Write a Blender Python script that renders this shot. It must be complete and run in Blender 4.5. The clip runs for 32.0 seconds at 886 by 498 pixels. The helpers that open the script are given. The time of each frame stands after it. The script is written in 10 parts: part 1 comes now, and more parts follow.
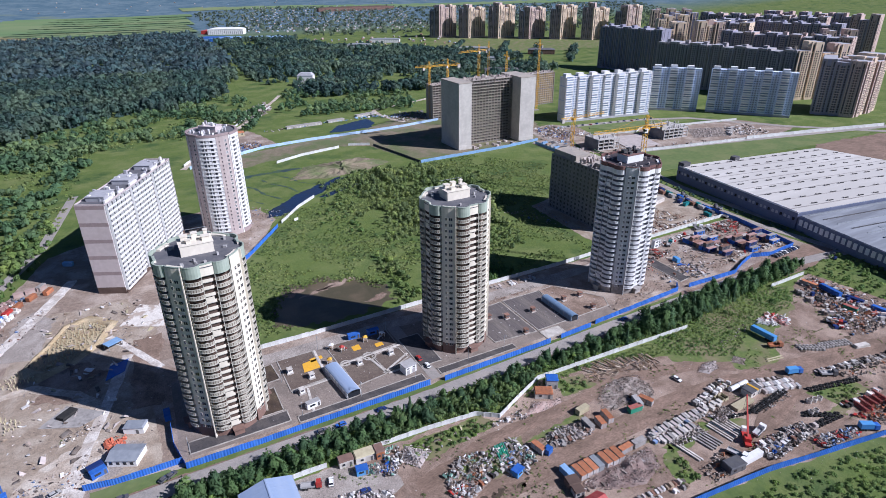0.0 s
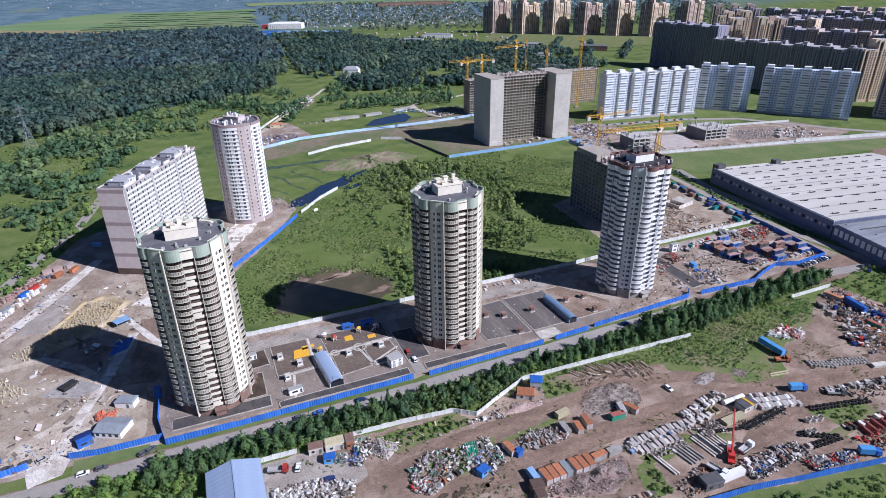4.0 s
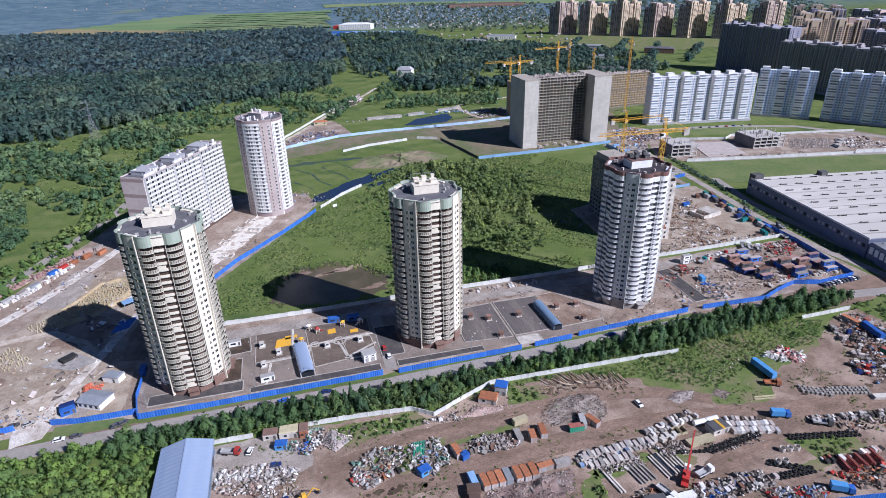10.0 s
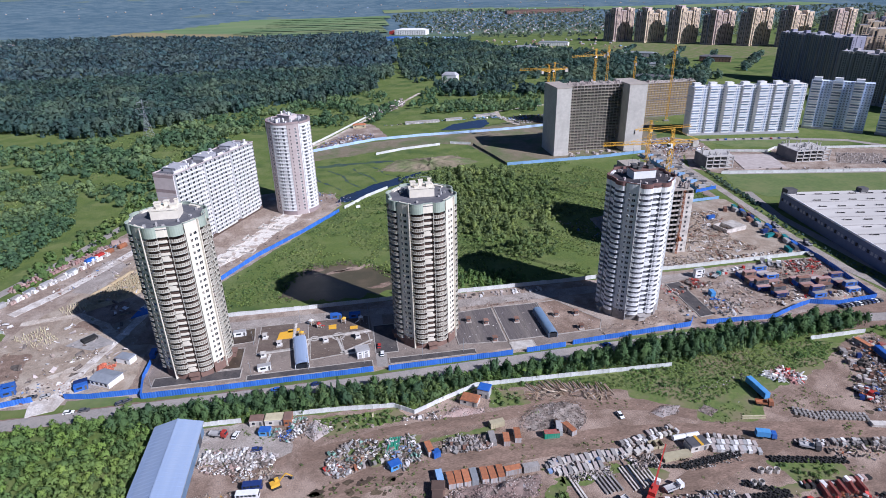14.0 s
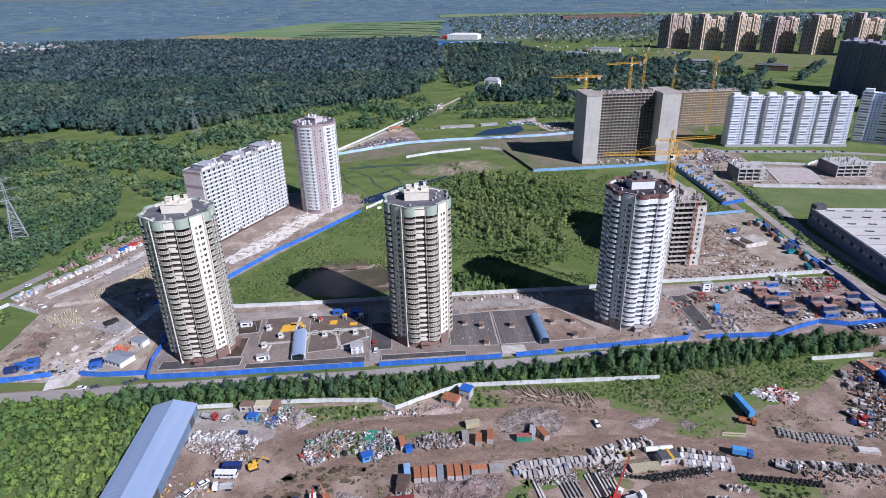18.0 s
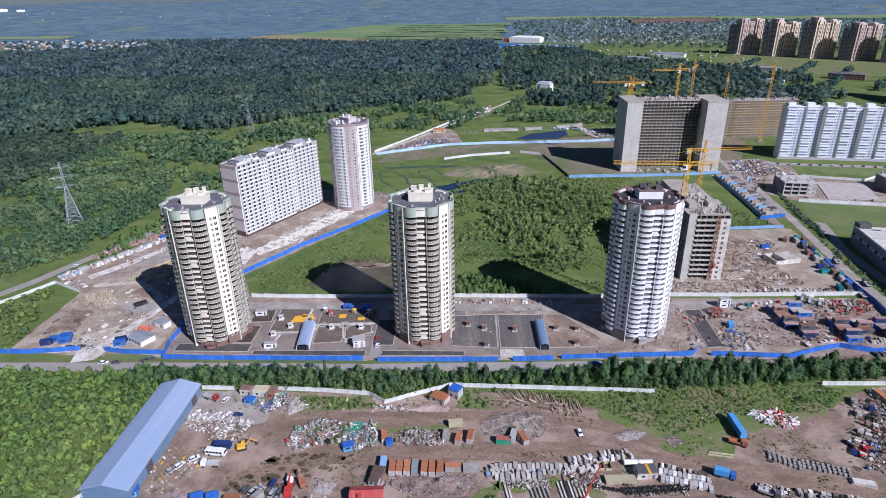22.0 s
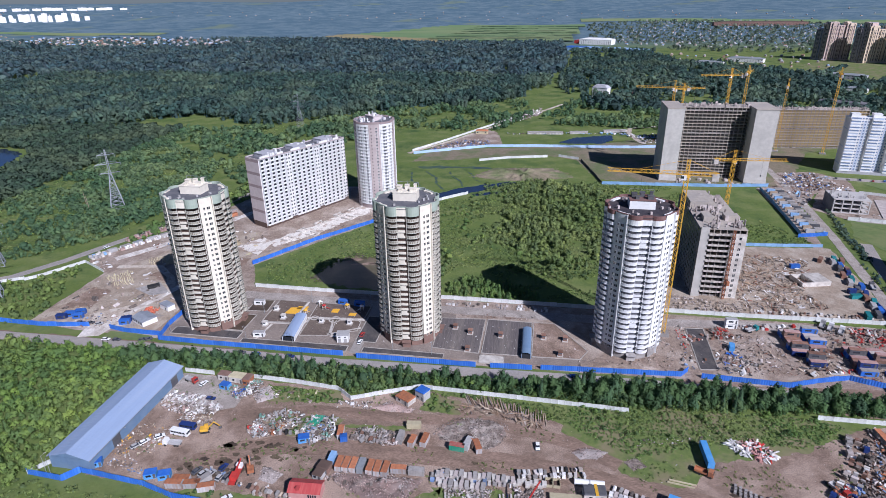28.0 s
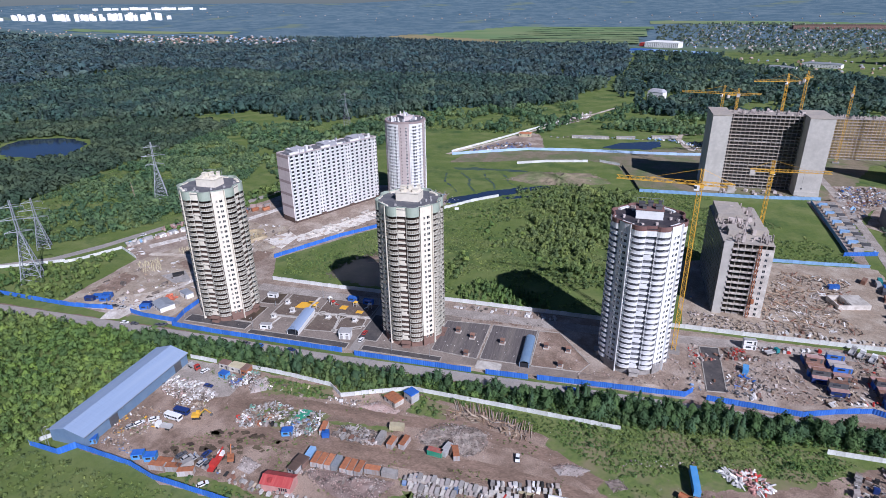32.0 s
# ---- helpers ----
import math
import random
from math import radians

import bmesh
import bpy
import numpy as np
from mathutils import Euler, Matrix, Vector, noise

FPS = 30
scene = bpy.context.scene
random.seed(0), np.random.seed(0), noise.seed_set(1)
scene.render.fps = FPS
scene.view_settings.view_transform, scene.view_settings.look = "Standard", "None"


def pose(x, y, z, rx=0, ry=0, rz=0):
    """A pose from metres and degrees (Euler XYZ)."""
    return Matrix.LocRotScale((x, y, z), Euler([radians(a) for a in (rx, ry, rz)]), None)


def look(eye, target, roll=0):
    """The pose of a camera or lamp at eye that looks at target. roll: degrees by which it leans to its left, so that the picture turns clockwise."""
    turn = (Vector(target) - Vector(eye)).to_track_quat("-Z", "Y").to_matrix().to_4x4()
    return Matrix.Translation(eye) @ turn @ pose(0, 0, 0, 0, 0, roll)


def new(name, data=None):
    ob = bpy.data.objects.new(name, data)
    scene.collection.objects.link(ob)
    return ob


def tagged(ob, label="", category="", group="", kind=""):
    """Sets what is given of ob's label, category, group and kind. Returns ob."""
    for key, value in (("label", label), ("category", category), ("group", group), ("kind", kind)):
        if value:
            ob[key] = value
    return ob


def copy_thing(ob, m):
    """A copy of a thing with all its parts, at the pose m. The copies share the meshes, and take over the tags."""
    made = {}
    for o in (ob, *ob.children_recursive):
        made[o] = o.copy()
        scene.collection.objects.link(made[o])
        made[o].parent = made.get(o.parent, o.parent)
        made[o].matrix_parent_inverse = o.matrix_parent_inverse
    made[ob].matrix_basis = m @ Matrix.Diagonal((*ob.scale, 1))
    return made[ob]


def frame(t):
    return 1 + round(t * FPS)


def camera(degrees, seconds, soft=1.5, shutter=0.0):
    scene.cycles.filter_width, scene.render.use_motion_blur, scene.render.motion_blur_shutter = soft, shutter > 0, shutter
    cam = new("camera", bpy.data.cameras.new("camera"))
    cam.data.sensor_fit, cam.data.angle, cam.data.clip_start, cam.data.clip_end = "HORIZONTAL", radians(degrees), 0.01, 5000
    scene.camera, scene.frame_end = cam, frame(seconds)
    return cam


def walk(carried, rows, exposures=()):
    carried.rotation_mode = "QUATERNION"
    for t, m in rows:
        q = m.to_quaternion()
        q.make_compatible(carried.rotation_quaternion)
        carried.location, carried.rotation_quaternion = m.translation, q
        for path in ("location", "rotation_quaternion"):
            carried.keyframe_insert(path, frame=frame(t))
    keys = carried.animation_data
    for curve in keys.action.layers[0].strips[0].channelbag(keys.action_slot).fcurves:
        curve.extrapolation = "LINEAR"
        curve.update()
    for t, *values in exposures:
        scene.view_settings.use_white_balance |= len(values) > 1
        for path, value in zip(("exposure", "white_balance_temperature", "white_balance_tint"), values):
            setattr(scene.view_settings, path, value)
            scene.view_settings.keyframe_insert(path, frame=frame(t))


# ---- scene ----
cam = camera(73.88, 32.0, 0.75)
# seconds, eye (metres), turn (degrees)
PATH = [
    (0.0, 1.50, 1.25, 166.04, 65.004, 0.595, -28.283),
    (0.5, 4.84, -0.26, 165.89, 64.969, 0.643, -27.438),
    (1.0, 8.22, -1.83, 165.75, 64.926, 0.651, -26.687),
    (1.5, 11.63, -3.35, 165.51, 64.867, 0.658, -25.868),
    (2.0, 15.11, -4.87, 165.27, 64.850, 0.714, -25.041),
    (2.5, 18.53, -6.32, 165.05, 64.813, 0.742, -24.416),
    (3.0, 21.75, -7.62, 164.71, 64.797, 0.760, -23.754),
    (3.5, 25.17, -9.07, 164.51, 64.755, 0.776, -23.044),
    (5.5, 37.58, -14.19, 164.47, 64.661, 0.800, -21.181),
    (6.0, 41.09, -15.43, 164.23, 64.662, 0.866, -20.509),
    (6.5, 44.52, -16.63, 164.05, 64.694, 0.921, -19.817),
    (7.0, 48.02, -17.78, 163.89, 64.727, 0.945, -18.997),
    (7.5, 51.45, -18.91, 163.70, 64.769, 1.000, -18.228),
    (8.0, 54.87, -20.05, 163.52, 64.789, 1.026, -17.610),
    (8.5, 58.17, -21.12, 163.45, 64.818, 1.072, -16.992),
    (9.0, 61.54, -22.31, 163.42, 64.847, 1.108, -16.406),
    (9.5, 64.87, -23.60, 163.47, 64.905, 1.175, -15.829),
    (10.0, 68.08, -24.89, 163.47, 64.941, 1.182, -15.274),
    (10.5, 71.28, -26.19, 163.48, 65.010, 1.196, -14.449),
    (11.0, 74.53, -27.64, 163.53, 65.085, 1.232, -13.804),
    (11.5, 77.80, -28.98, 163.66, 65.152, 1.255, -12.910),
    (12.0, 80.93, -30.47, 163.69, 65.237, 1.239, -12.066),
    (12.5, 84.13, -31.96, 163.86, 65.318, 1.246, -11.382),
    (13.0, 87.44, -33.44, 164.08, 65.378, 1.262, -10.729),
    (13.5, 90.60, -35.01, 164.24, 65.475, 1.250, -10.176),
    (14.0, 93.87, -36.46, 164.56, 65.532, 1.258, -9.553),
    (14.5, 97.19, -37.87, 164.82, 65.608, 1.273, -8.719),
    (16.5, 110.46, -42.76, 165.72, 65.814, 1.249, -5.707),
    (17.0, 113.92, -44.25, 166.04, 65.909, 1.249, -5.194),
    (17.5, 117.34, -45.50, 166.32, 65.942, 1.230, -4.682),
    (18.0, 120.72, -46.66, 166.69, 65.995, 1.209, -4.019),
    (18.5, 124.08, -47.78, 166.97, 66.046, 1.177, -3.307),
    (19.0, 127.65, -48.73, 167.20, 66.067, 1.176, -2.544),
    (19.5, 131.19, -49.57, 167.52, 66.105, 1.154, -1.822),
    (20.0, 134.54, -50.29, 167.90, 66.101, 1.115, -1.180),
    (20.5, 138.22, -50.97, 167.98, 66.157, 1.134, -0.407),
    (21.0, 141.84, -51.35, 168.10, 66.193, 1.099, 0.575),
    (21.5, 145.51, -51.70, 168.13, 66.236, 1.088, 1.407),
    (22.0, 148.98, -51.77, 167.96, 66.280, 1.044, 2.428),
    (22.5, 153.01, -51.68, 167.65, 66.367, 1.000, 4.088),
    (23.0, 156.80, -51.37, 167.72, 66.378, 0.996, 5.089),
    (23.5, 160.44, -51.04, 167.77, 66.375, 1.010, 5.639),
    (24.0, 163.86, -50.64, 167.65, 66.370, 1.007, 5.959),
    (24.5, 167.35, -50.24, 167.61, 66.375, 1.044, 6.288),
    (25.0, 171.00, -49.75, 167.42, 66.380, 1.040, 6.746),
    (25.5, 174.59, -49.29, 167.54, 66.354, 1.059, 6.993),
    (27.5, 187.13, -45.99, 166.44, 66.480, 0.879, 9.158),
    (28.0, 190.89, -45.31, 166.68, 66.469, 0.892, 9.849),
    (28.5, 194.33, -44.32, 166.67, 66.470, 0.894, 10.619),
    (29.0, 197.91, -43.24, 166.48, 66.493, 0.881, 11.677),
    (29.5, 201.44, -42.02, 166.42, 66.498, 0.868, 12.752),
    (30.0, 204.69, -41.01, 166.32, 66.523, 0.879, 13.546),
    (30.5, 208.06, -39.88, 166.16, 66.550, 0.852, 14.227),
    (31.0, 211.43, -38.74, 166.10, 66.589, 0.846, 14.907),
    (31.5, 214.73, -37.51, 165.98, 66.610, 0.840, 15.513),
    (32.0, 217.91, -36.25, 165.74, 66.655, 0.793, 16.187),
]
walk(cam, [(t, pose(x, y, z, rx, ry, rz)) for t, x, y, z, rx, ry, rz in PATH], [(0.0, 0.41, 5130.0, 20.0), (32.0, 0.25, 5120.0, 21.0)])

# ---- light ----
SUN_EL, SUN_DIR = 38.0, Vector((0.69, -0.725, 0.0)).normalized()
world = bpy.data.worlds.new("sky")
scene.world = world
world.use_nodes = True
wn = world.node_tree
sky = wn.nodes.new("ShaderNodeTexSky")
sky.sky_type, sky.sun_disc = "NISHITA", False
sky.sun_elevation = radians(SUN_EL)
sky.sun_rotation = math.atan2(SUN_DIR.x, SUN_DIR.y)
sky.altitude, sky.dust_density, sky.ozone_density = 150, 0.4, 6.0
wn.links.new(sky.outputs[0], wn.nodes["Background"].inputs[0])
wn.nodes["Background"].inputs[1].default_value = 0.030
sun = new("sun", bpy.data.lights.new("sun", "SUN"))
sun.data.energy, sun.data.angle, sun.data.color = 5.0, radians(0.53), (1.0, 0.90, 0.75)
sun.matrix_world = look((0, 0, 400), Vector((0, 0, 400)) - (SUN_DIR * math.cos(radians(SUN_EL)) + Vector((0, 0, math.sin(radians(SUN_EL))))))

# ---- tools ----
rng = np.random.default_rng(7)
rnd = random.Random(11)


class Geo:
    """Collects faces in metres, with a material number each."""

    def __init__(self):
        self.v, self.f, self.m = [], [], []

    def add(self, verts, faces, m=0):
        k = len(self.v)
        self.v.extend(verts)
        self.f.extend([tuple(i + k for i in q) for q in faces])
        self.m.extend([m] * len(faces))
        return self

    def hexa(self, b, t, m=0):
        """A solid between a lower and an upper quad."""
        return self.add([*b, *t], [(3, 2, 1, 0), (4, 5, 6, 7), (0, 1, 5, 4), (1, 2, 6, 5), (2, 3, 7, 6), (3, 0, 4, 7)], m)

    def box(self, x, y, z, sx, sy, sz, rz=0.0, m=0, taper=0.0):
        """Centre x, y; foot z; sizes; turned by rz degrees."""
        c, s = math.cos(radians(rz)), math.sin(radians(rz))
        def ring(k, h):
            return [(x + c * a * sx * k / 2 - s * b * sy * k / 2, y + s * a * sx * k / 2 + c * b * sy * k / 2, h) for a, b in ((-1, -1), (1, -1), (1, 1), (-1, 1))]
        return self.hexa(ring(1, z), ring(1 - taper, z + sz), m)

    def prism(self, pts, z0, z1, m=0, top=None):
        n = len(pts)
        self.add([(p[0], p[1], z0) for p in pts] + [(p[0], p[1], z1) for p in pts], [(i, (i + 1) % n, n + (i + 1) % n, n + i) for i in range(n)], m)
        k = len(self.v) - 2 * n
        self.f.append(tuple(k + n + i for i in range(n)))
        self.m.append(m if top is None else top)
        self.f.append(tuple(k + n - 1 - i for i in range(n)))
        self.m.append(m)
        return self

    def tube(self, p, q, r, n=4, m=0, r2=None):
        p, q = Vector(p), Vector(q)
        d = (q - p).normalized()
        a = d.orthogonal().normalized()
        b = d.cross(a)
        r2 = r if r2 is None else r2
        ring = [a * math.cos(2 * math.pi * i / n) + b * math.sin(2 * math.pi * i / n) for i in range(n)]
        vs = [tuple(p + e * r) for e in ring] + [tuple(q + e * r2) for e in ring]
        return self.add(vs, [(i, (i + 1) % n, n + (i + 1) % n, n + i) for i in range(n)] + [tuple(range(n - 1, -1, -1)), tuple(range(n, 2 * n))], m)

    def arc(self, a0, a1, r0, r1, z0, z1, n=4, m=0, bulge=0.0, power=0.6):
        """A curved wall between two angles (degrees) and two radii; bulge swells the outer face."""
        vs, fs = [], []
        for i in range(n + 1):
            u = i / n
            a = radians(a0 + (a1 - a0) * u)
            s = bulge * math.sin(math.pi * u) ** power if 0 < u < 1 else 0.0
            c, d = math.cos(a), math.sin(a)
            vs += [((r0 + s) * c, (r0 + s) * d, z0), ((r1 + s) * c, (r1 + s) * d, z0), ((r1 + s) * c, (r1 + s) * d, z1), ((r0 + s) * c, (r0 + s) * d, z1)]
        for i in range(n):
            k = 4 * i
            fs += [(k + 1, k + 5, k + 6, k + 2), (k + 2, k + 6, k + 7, k + 3), (k + 3, k + 7, k + 4, k), (k, k + 4, k + 5, k + 1)]
        fs += [(0, 1, 2, 3), (4 * n + 3, 4 * n + 2, 4 * n + 1, 4 * n)]
        return self.add(vs, fs, m)

    def mesh(self, name, mats, smooth=False):
        me = bpy.data.meshes.new(name)
        me.from_pydata(self.v, [], self.f)
        for m in (mats if isinstance(mats, (list, tuple)) else [mats]):
            me.materials.append(m)
        me.polygons.foreach_set("material_index", self.m)
        if smooth:
            me.polygons.foreach_set("use_smooth", [True] * len(self.f))
        me.update()
        return me


def thing(name, x, y, z=0.0, rz=0.0, label="", category="", group="", kind=""):
    ob = new(name)
    ob.empty_display_size = 1
    ob.matrix_basis = pose(x, y, z, 0, 0, rz)
    return tagged(ob, label, category, group, kind)


def part(name, geo, mats, parent, label="", m=None, kind=""):
    """Links a Geo, or a ready mesh, as one mesh object under a thing or a part."""
    ob = new(name, geo.mesh(name, mats) if isinstance(geo, Geo) else geo)
    ob.parent = parent
    if m is not None:
        ob.matrix_basis = m
    return tagged(ob, label, kind=kind)


def solo(name, geo, mats, label="", category="", kind="", smooth=False, group=""):
    return tagged(new(name, geo.mesh(name, mats, smooth)), label, category, group, kind)


MADE = {}


def again(key, build, x, y, z=0.0, rz=0.0, label=""):
    """The first of a kind is built, the others are copies of it."""
    if key not in MADE:
        MADE[key] = build()
        MADE[key].matrix_basis = pose(x, y, z, 0, 0, rz)
        ob = MADE[key]
    else:
        ob = copy_thing(MADE[key], pose(x, y, z, 0, 0, rz))
    return tagged(ob, label)


def inside(pts, poly):
    """Which of the points (n, 2) lie in a polygon."""
    x, y = pts[:, 0], pts[:, 1]
    hit = np.zeros(len(pts), bool)
    for (ax, ay), (bx, by) in zip(poly, poly[1:] + poly[:1]):
        cross = (ay > y) != (by > y)
        with np.errstate(divide="ignore", invalid="ignore"):
            hit ^= cross & (x < (bx - ax) * (y - ay) / (by - ay + 1e-12) + ax)
    return hit


def scatter(poly, spacing, jitter=0.5, holes=()):
    """Uneven points over a polygon."""
    xs, ys = [p[0] for p in poly], [p[1] for p in poly]
    gx, gy = np.meshgrid(np.arange(min(xs), max(xs), spacing), np.arange(min(ys), max(ys), spacing))
    p = np.stack([gx.ravel(), gy.ravel()], 1) + rng.uniform(-jitter, jitter, (gx.size, 2)) * spacing
    ok = inside(p, list(poly))
    for h in holes:
        ok &= ~inside(p, list(h))
    return p[ok]


def dense(poly, step, rough, closed=True):
    """A polygon's outline in short steps, with a ragged edge."""
    out = []
    for a, b in zip(poly, poly[1:] + poly[:1] if closed else poly[1:]):
        n = max(1, int(math.dist(a, b) / step))
        for i in range(n):
            x, y = a[0] + (b[0] - a[0]) * i / n, a[1] + (b[1] - a[1]) * i / n
            v = noise.noise_vector(Vector((x * 0.13, y * 0.13, 1.7))) + 0.6 * noise.noise_vector(Vector((x * 0.45, y * 0.45, 4.2)))
            out.append((x + v.x * rough, y + v.y * rough))
    if not closed:
        out.append(tuple(poly[-1]))
    return out


def sheet(name, poly, z, mat, rough=1.0, step=2.0, thick=0.5, label="", category="ground"):
    """A piece of ground with a ragged outline, a little above what it lies on."""
    g = Geo().prism(dense(list(poly), step, rough), z - thick, z)
    return solo(name, g, mat, label, category, "structure")


def ribbon(name, pts, width, z, mat, rough=0.15, step=4.0, label="", category="road"):
    p = dense(list(pts), step, 0.0, closed=False)
    left, right = [], []
    for i, (x, y) in enumerate(p):
        a, b = p[max(0, i - 1)], p[min(len(p) - 1, i + 1)]
        d = math.hypot(b[0] - a[0], b[1] - a[1]) or 1.0
        nx, ny = -(b[1] - a[1]) / d, (b[0] - a[0]) / d
        k = width / 2 + rough * noise.noise(Vector((x * 0.2, y * 0.2, 3.0)))
        left.append((x + nx * k, y + ny * k, z))
        right.append((x - nx * k, y - ny * k, z))
    n = len(p)
    low = [(x, y, h - 0.4) for x, y, h in left] + [(x, y, h - 0.4) for x, y, h in right]
    fs = []
    for i in range(n - 1):
        fs += [(n + i, n + i + 1, i + 1, i), (i, i + 1, 2 * n + i + 1, 2 * n + i), (3 * n + i, 3 * n + i + 1, n + i + 1, n + i)]
    g = Geo().add(left + right + low, fs)
    return solo(name, g, mat, label, category, "structure")


# ---- materials ----
def mat(name, c1, c2=None, scale=1.0, c3=None, scale3=0.1, amount3=0.5, rough=0.85, metal=0.0, bump=0.0, bump_scale=None, vary=0.0, island=0.0, stretch=(1, 1, 1), spec=0.25, edge3=(0.45, 0.62), grit=0.0):
    """Colour c1 to c2 by fine noise, c3 in larger stains; vary: brightness from object to object; island: from piece to piece."""
    m = bpy.data.materials.new(name)
    m.use_nodes = True
    nt = m.node_tree
    b = nt.nodes["Principled BSDF"]
    b.inputs["Roughness"].default_value, b.inputs["Metallic"].default_value = rough, metal
    b.inputs["Specular IOR Level"].default_value = spec
    def node(kind, **k):
        n = nt.nodes.new(kind)
        for key, v in k.items():
            n.inputs[key].default_value = v
        return n
    link = nt.links.new
    co = nt.nodes.new("ShaderNodeTexCoord")
    mp = node("ShaderNodeMapping", Scale=stretch)
    link(co.outputs["Object"], mp.inputs["Vector"])
    def tex(s, detail=4.0):
        n = node("ShaderNodeTexNoise", Scale=s, Detail=detail, Roughness=0.6)
        link(mp.outputs[0], n.inputs["Vector"])
        return n
    def ramp(src, lo, hi):
        r = node("ShaderNodeMapRange", **{"From Min": lo, "From Max": hi})
        link(src, r.inputs["Value"])
        return r.outputs[0]
    def mix(fac, a, c):
        x = nt.nodes.new("ShaderNodeMix")
        x.data_type = "RGBA"
        link(fac, x.inputs["Factor"])
        for sock, val in ((x.inputs["A"], a), (x.inputs["B"], c)):
            if isinstance(val, tuple):
                sock.default_value = (*val, 1)
            else:
                link(val, sock)
        return x.outputs["Result"]
    fine = tex(scale)
    col = mix(ramp(fine.outputs[0], 0.32, 0.68), c1, c2 or tuple(0.8 * k for k in c1))
    if c3:
        big = tex(scale3, 3.0)
        f = ramp(big.outputs[0], *edge3)
        s = node("ShaderNodeMath")
        s.operation = "MULTIPLY"
        link(f, s.inputs[0])
        s.inputs[1].default_value = amount3
        col = mix(s.outputs[0], col, c3)
    for amount, kind, sock in ((vary, "ShaderNodeObjectInfo", "Random"), (island, "ShaderNodeNewGeometry", "Random Per Island")):
        if amount:
            o = nt.nodes.new(kind)
            hs = nt.nodes.new("ShaderNodeHueSaturation")
            r = node("ShaderNodeMapRange", **{"To Min": 1 - amount, "To Max": 1 + amount})
            link(o.outputs[sock], r.inputs["Value"])
            link(r.outputs[0], hs.inputs["Value"])
            link(col, hs.inputs["Color"])
            col = hs.outputs[0]
    if grit:
        hs = nt.nodes.new("ShaderNodeHueSaturation")
        r = node("ShaderNodeMapRange", **{"From Min": 0.3, "From Max": 0.7, "To Min": 1 - grit, "To Max": 1 + grit})
        link(tex(2.2, 3.0).outputs[0], r.inputs["Value"])
        link(r.outputs[0], hs.inputs["Value"])
        link(col, hs.inputs["Color"])
        col = hs.outputs[0]
    link(col, b.inputs["Base Color"])
    if bump:
        bp = node("ShaderNodeBump", Strength=min(1.0, bump), Distance=max(0.05, bump * 0.3))
        bt = tex(bump_scale or scale * 2, 5.0)
        link(bt.outputs[0], bp.inputs["Height"])
        link(bp.outputs[0], b.inputs["Normal"])
    return m


def glass(name, c, rough=0.08):
    m = mat(name, c, tuple(0.7 * k for k in c), 0.3, rough=rough, spec=0.6, vary=0.35)
    return m


M = {}
M["soil"] = mat("bare_soil", (0.262, 0.188, 0.143), (0.165, 0.118, 0.090), 0.35, (0.37, 0.283, 0.226), 0.06, 0.9, bump=0.5, bump_scale=1.2, grit=0.38)
M["yard_soil"] = mat("yard_soil", (0.31, 0.24, 0.19), (0.20, 0.152, 0.12), 0.5, (0.43, 0.365, 0.31), 0.07, 0.75, bump=0.5, bump_scale=1.5, grit=0.38)
M["debris"] = mat("grey_brown_debris", (0.24, 0.195, 0.165), (0.09, 0.075, 0.066), 1.0, (0.36, 0.32, 0.285), 0.3, 0.6, island=0.6, bump=0.2)
M["sand"] = mat("sandy_soil", (0.35, 0.28, 0.215), (0.25, 0.20, 0.152), 0.5, (0.45, 0.39, 0.32), 0.09, 0.7, bump=0.4, bump_scale=1.1, grit=0.32)
M["track"] = mat("dirt_track", (0.287, 0.201, 0.153), (0.203, 0.143, 0.107), 0.4, (0.152, 0.108, 0.08), 0.12, 0.7, bump=0.4, stretch=(0.4, 1, 1), grit=0.3)
M["gravel"] = mat("pale_gravel", (0.36, 0.315, 0.28), (0.24, 0.21, 0.185), 1.2, (0.44, 0.395, 0.355), 0.12, 0.6, bump=0.6, bump_scale=3, grit=0.35)
M["asphalt"] = mat("worn_asphalt", (0.325, 0.30, 0.278), (0.255, 0.236, 0.218), 0.6, (0.36, 0.32, 0.285), 0.08, 0.7, bump=0.15, grit=0.15)
M["dark_asphalt"] = mat("new_asphalt", (0.085, 0.078, 0.078), (0.06, 0.056, 0.058), 0.7, (0.13, 0.115, 0.105), 0.12, 0.7, bump=0.15, grit=0.2)
M["deck"] = mat("bitumen_deck", (0.15, 0.132, 0.127), (0.105, 0.092, 0.09), 1.2, (0.20, 0.175, 0.155), 0.09, 0.7, stretch=(1.6, 0.08, 1), bump=0.1, grit=0.25)
M["court_soil"] = mat("dark_court_soil", (0.155, 0.120, 0.098), (0.115, 0.088, 0.072), 0.4, (0.20, 0.165, 0.135), 0.09, 0.6, bump=0.3, grit=0.25)
M["paving"] = mat("paving_slabs", (0.275, 0.23, 0.198), (0.215, 0.178, 0.152), 0.8, (0.16, 0.135, 0.115), 0.12, 0.6, bump=0.2, grit=0.25)
M["kerb"] = mat("worn_kerb", (0.44, 0.41, 0.37), (0.34, 0.315, 0.285), 0.8, (0.26, 0.23, 0.205), 0.2, 0.7, bump=0.1, vary=0.12)
M["concrete"] = mat("raw_concrete", (0.54, 0.515, 0.475), (0.45, 0.43, 0.395), 0.35, (0.38, 0.36, 0.335), 0.08, 0.5, bump=0.15, vary=0.06)
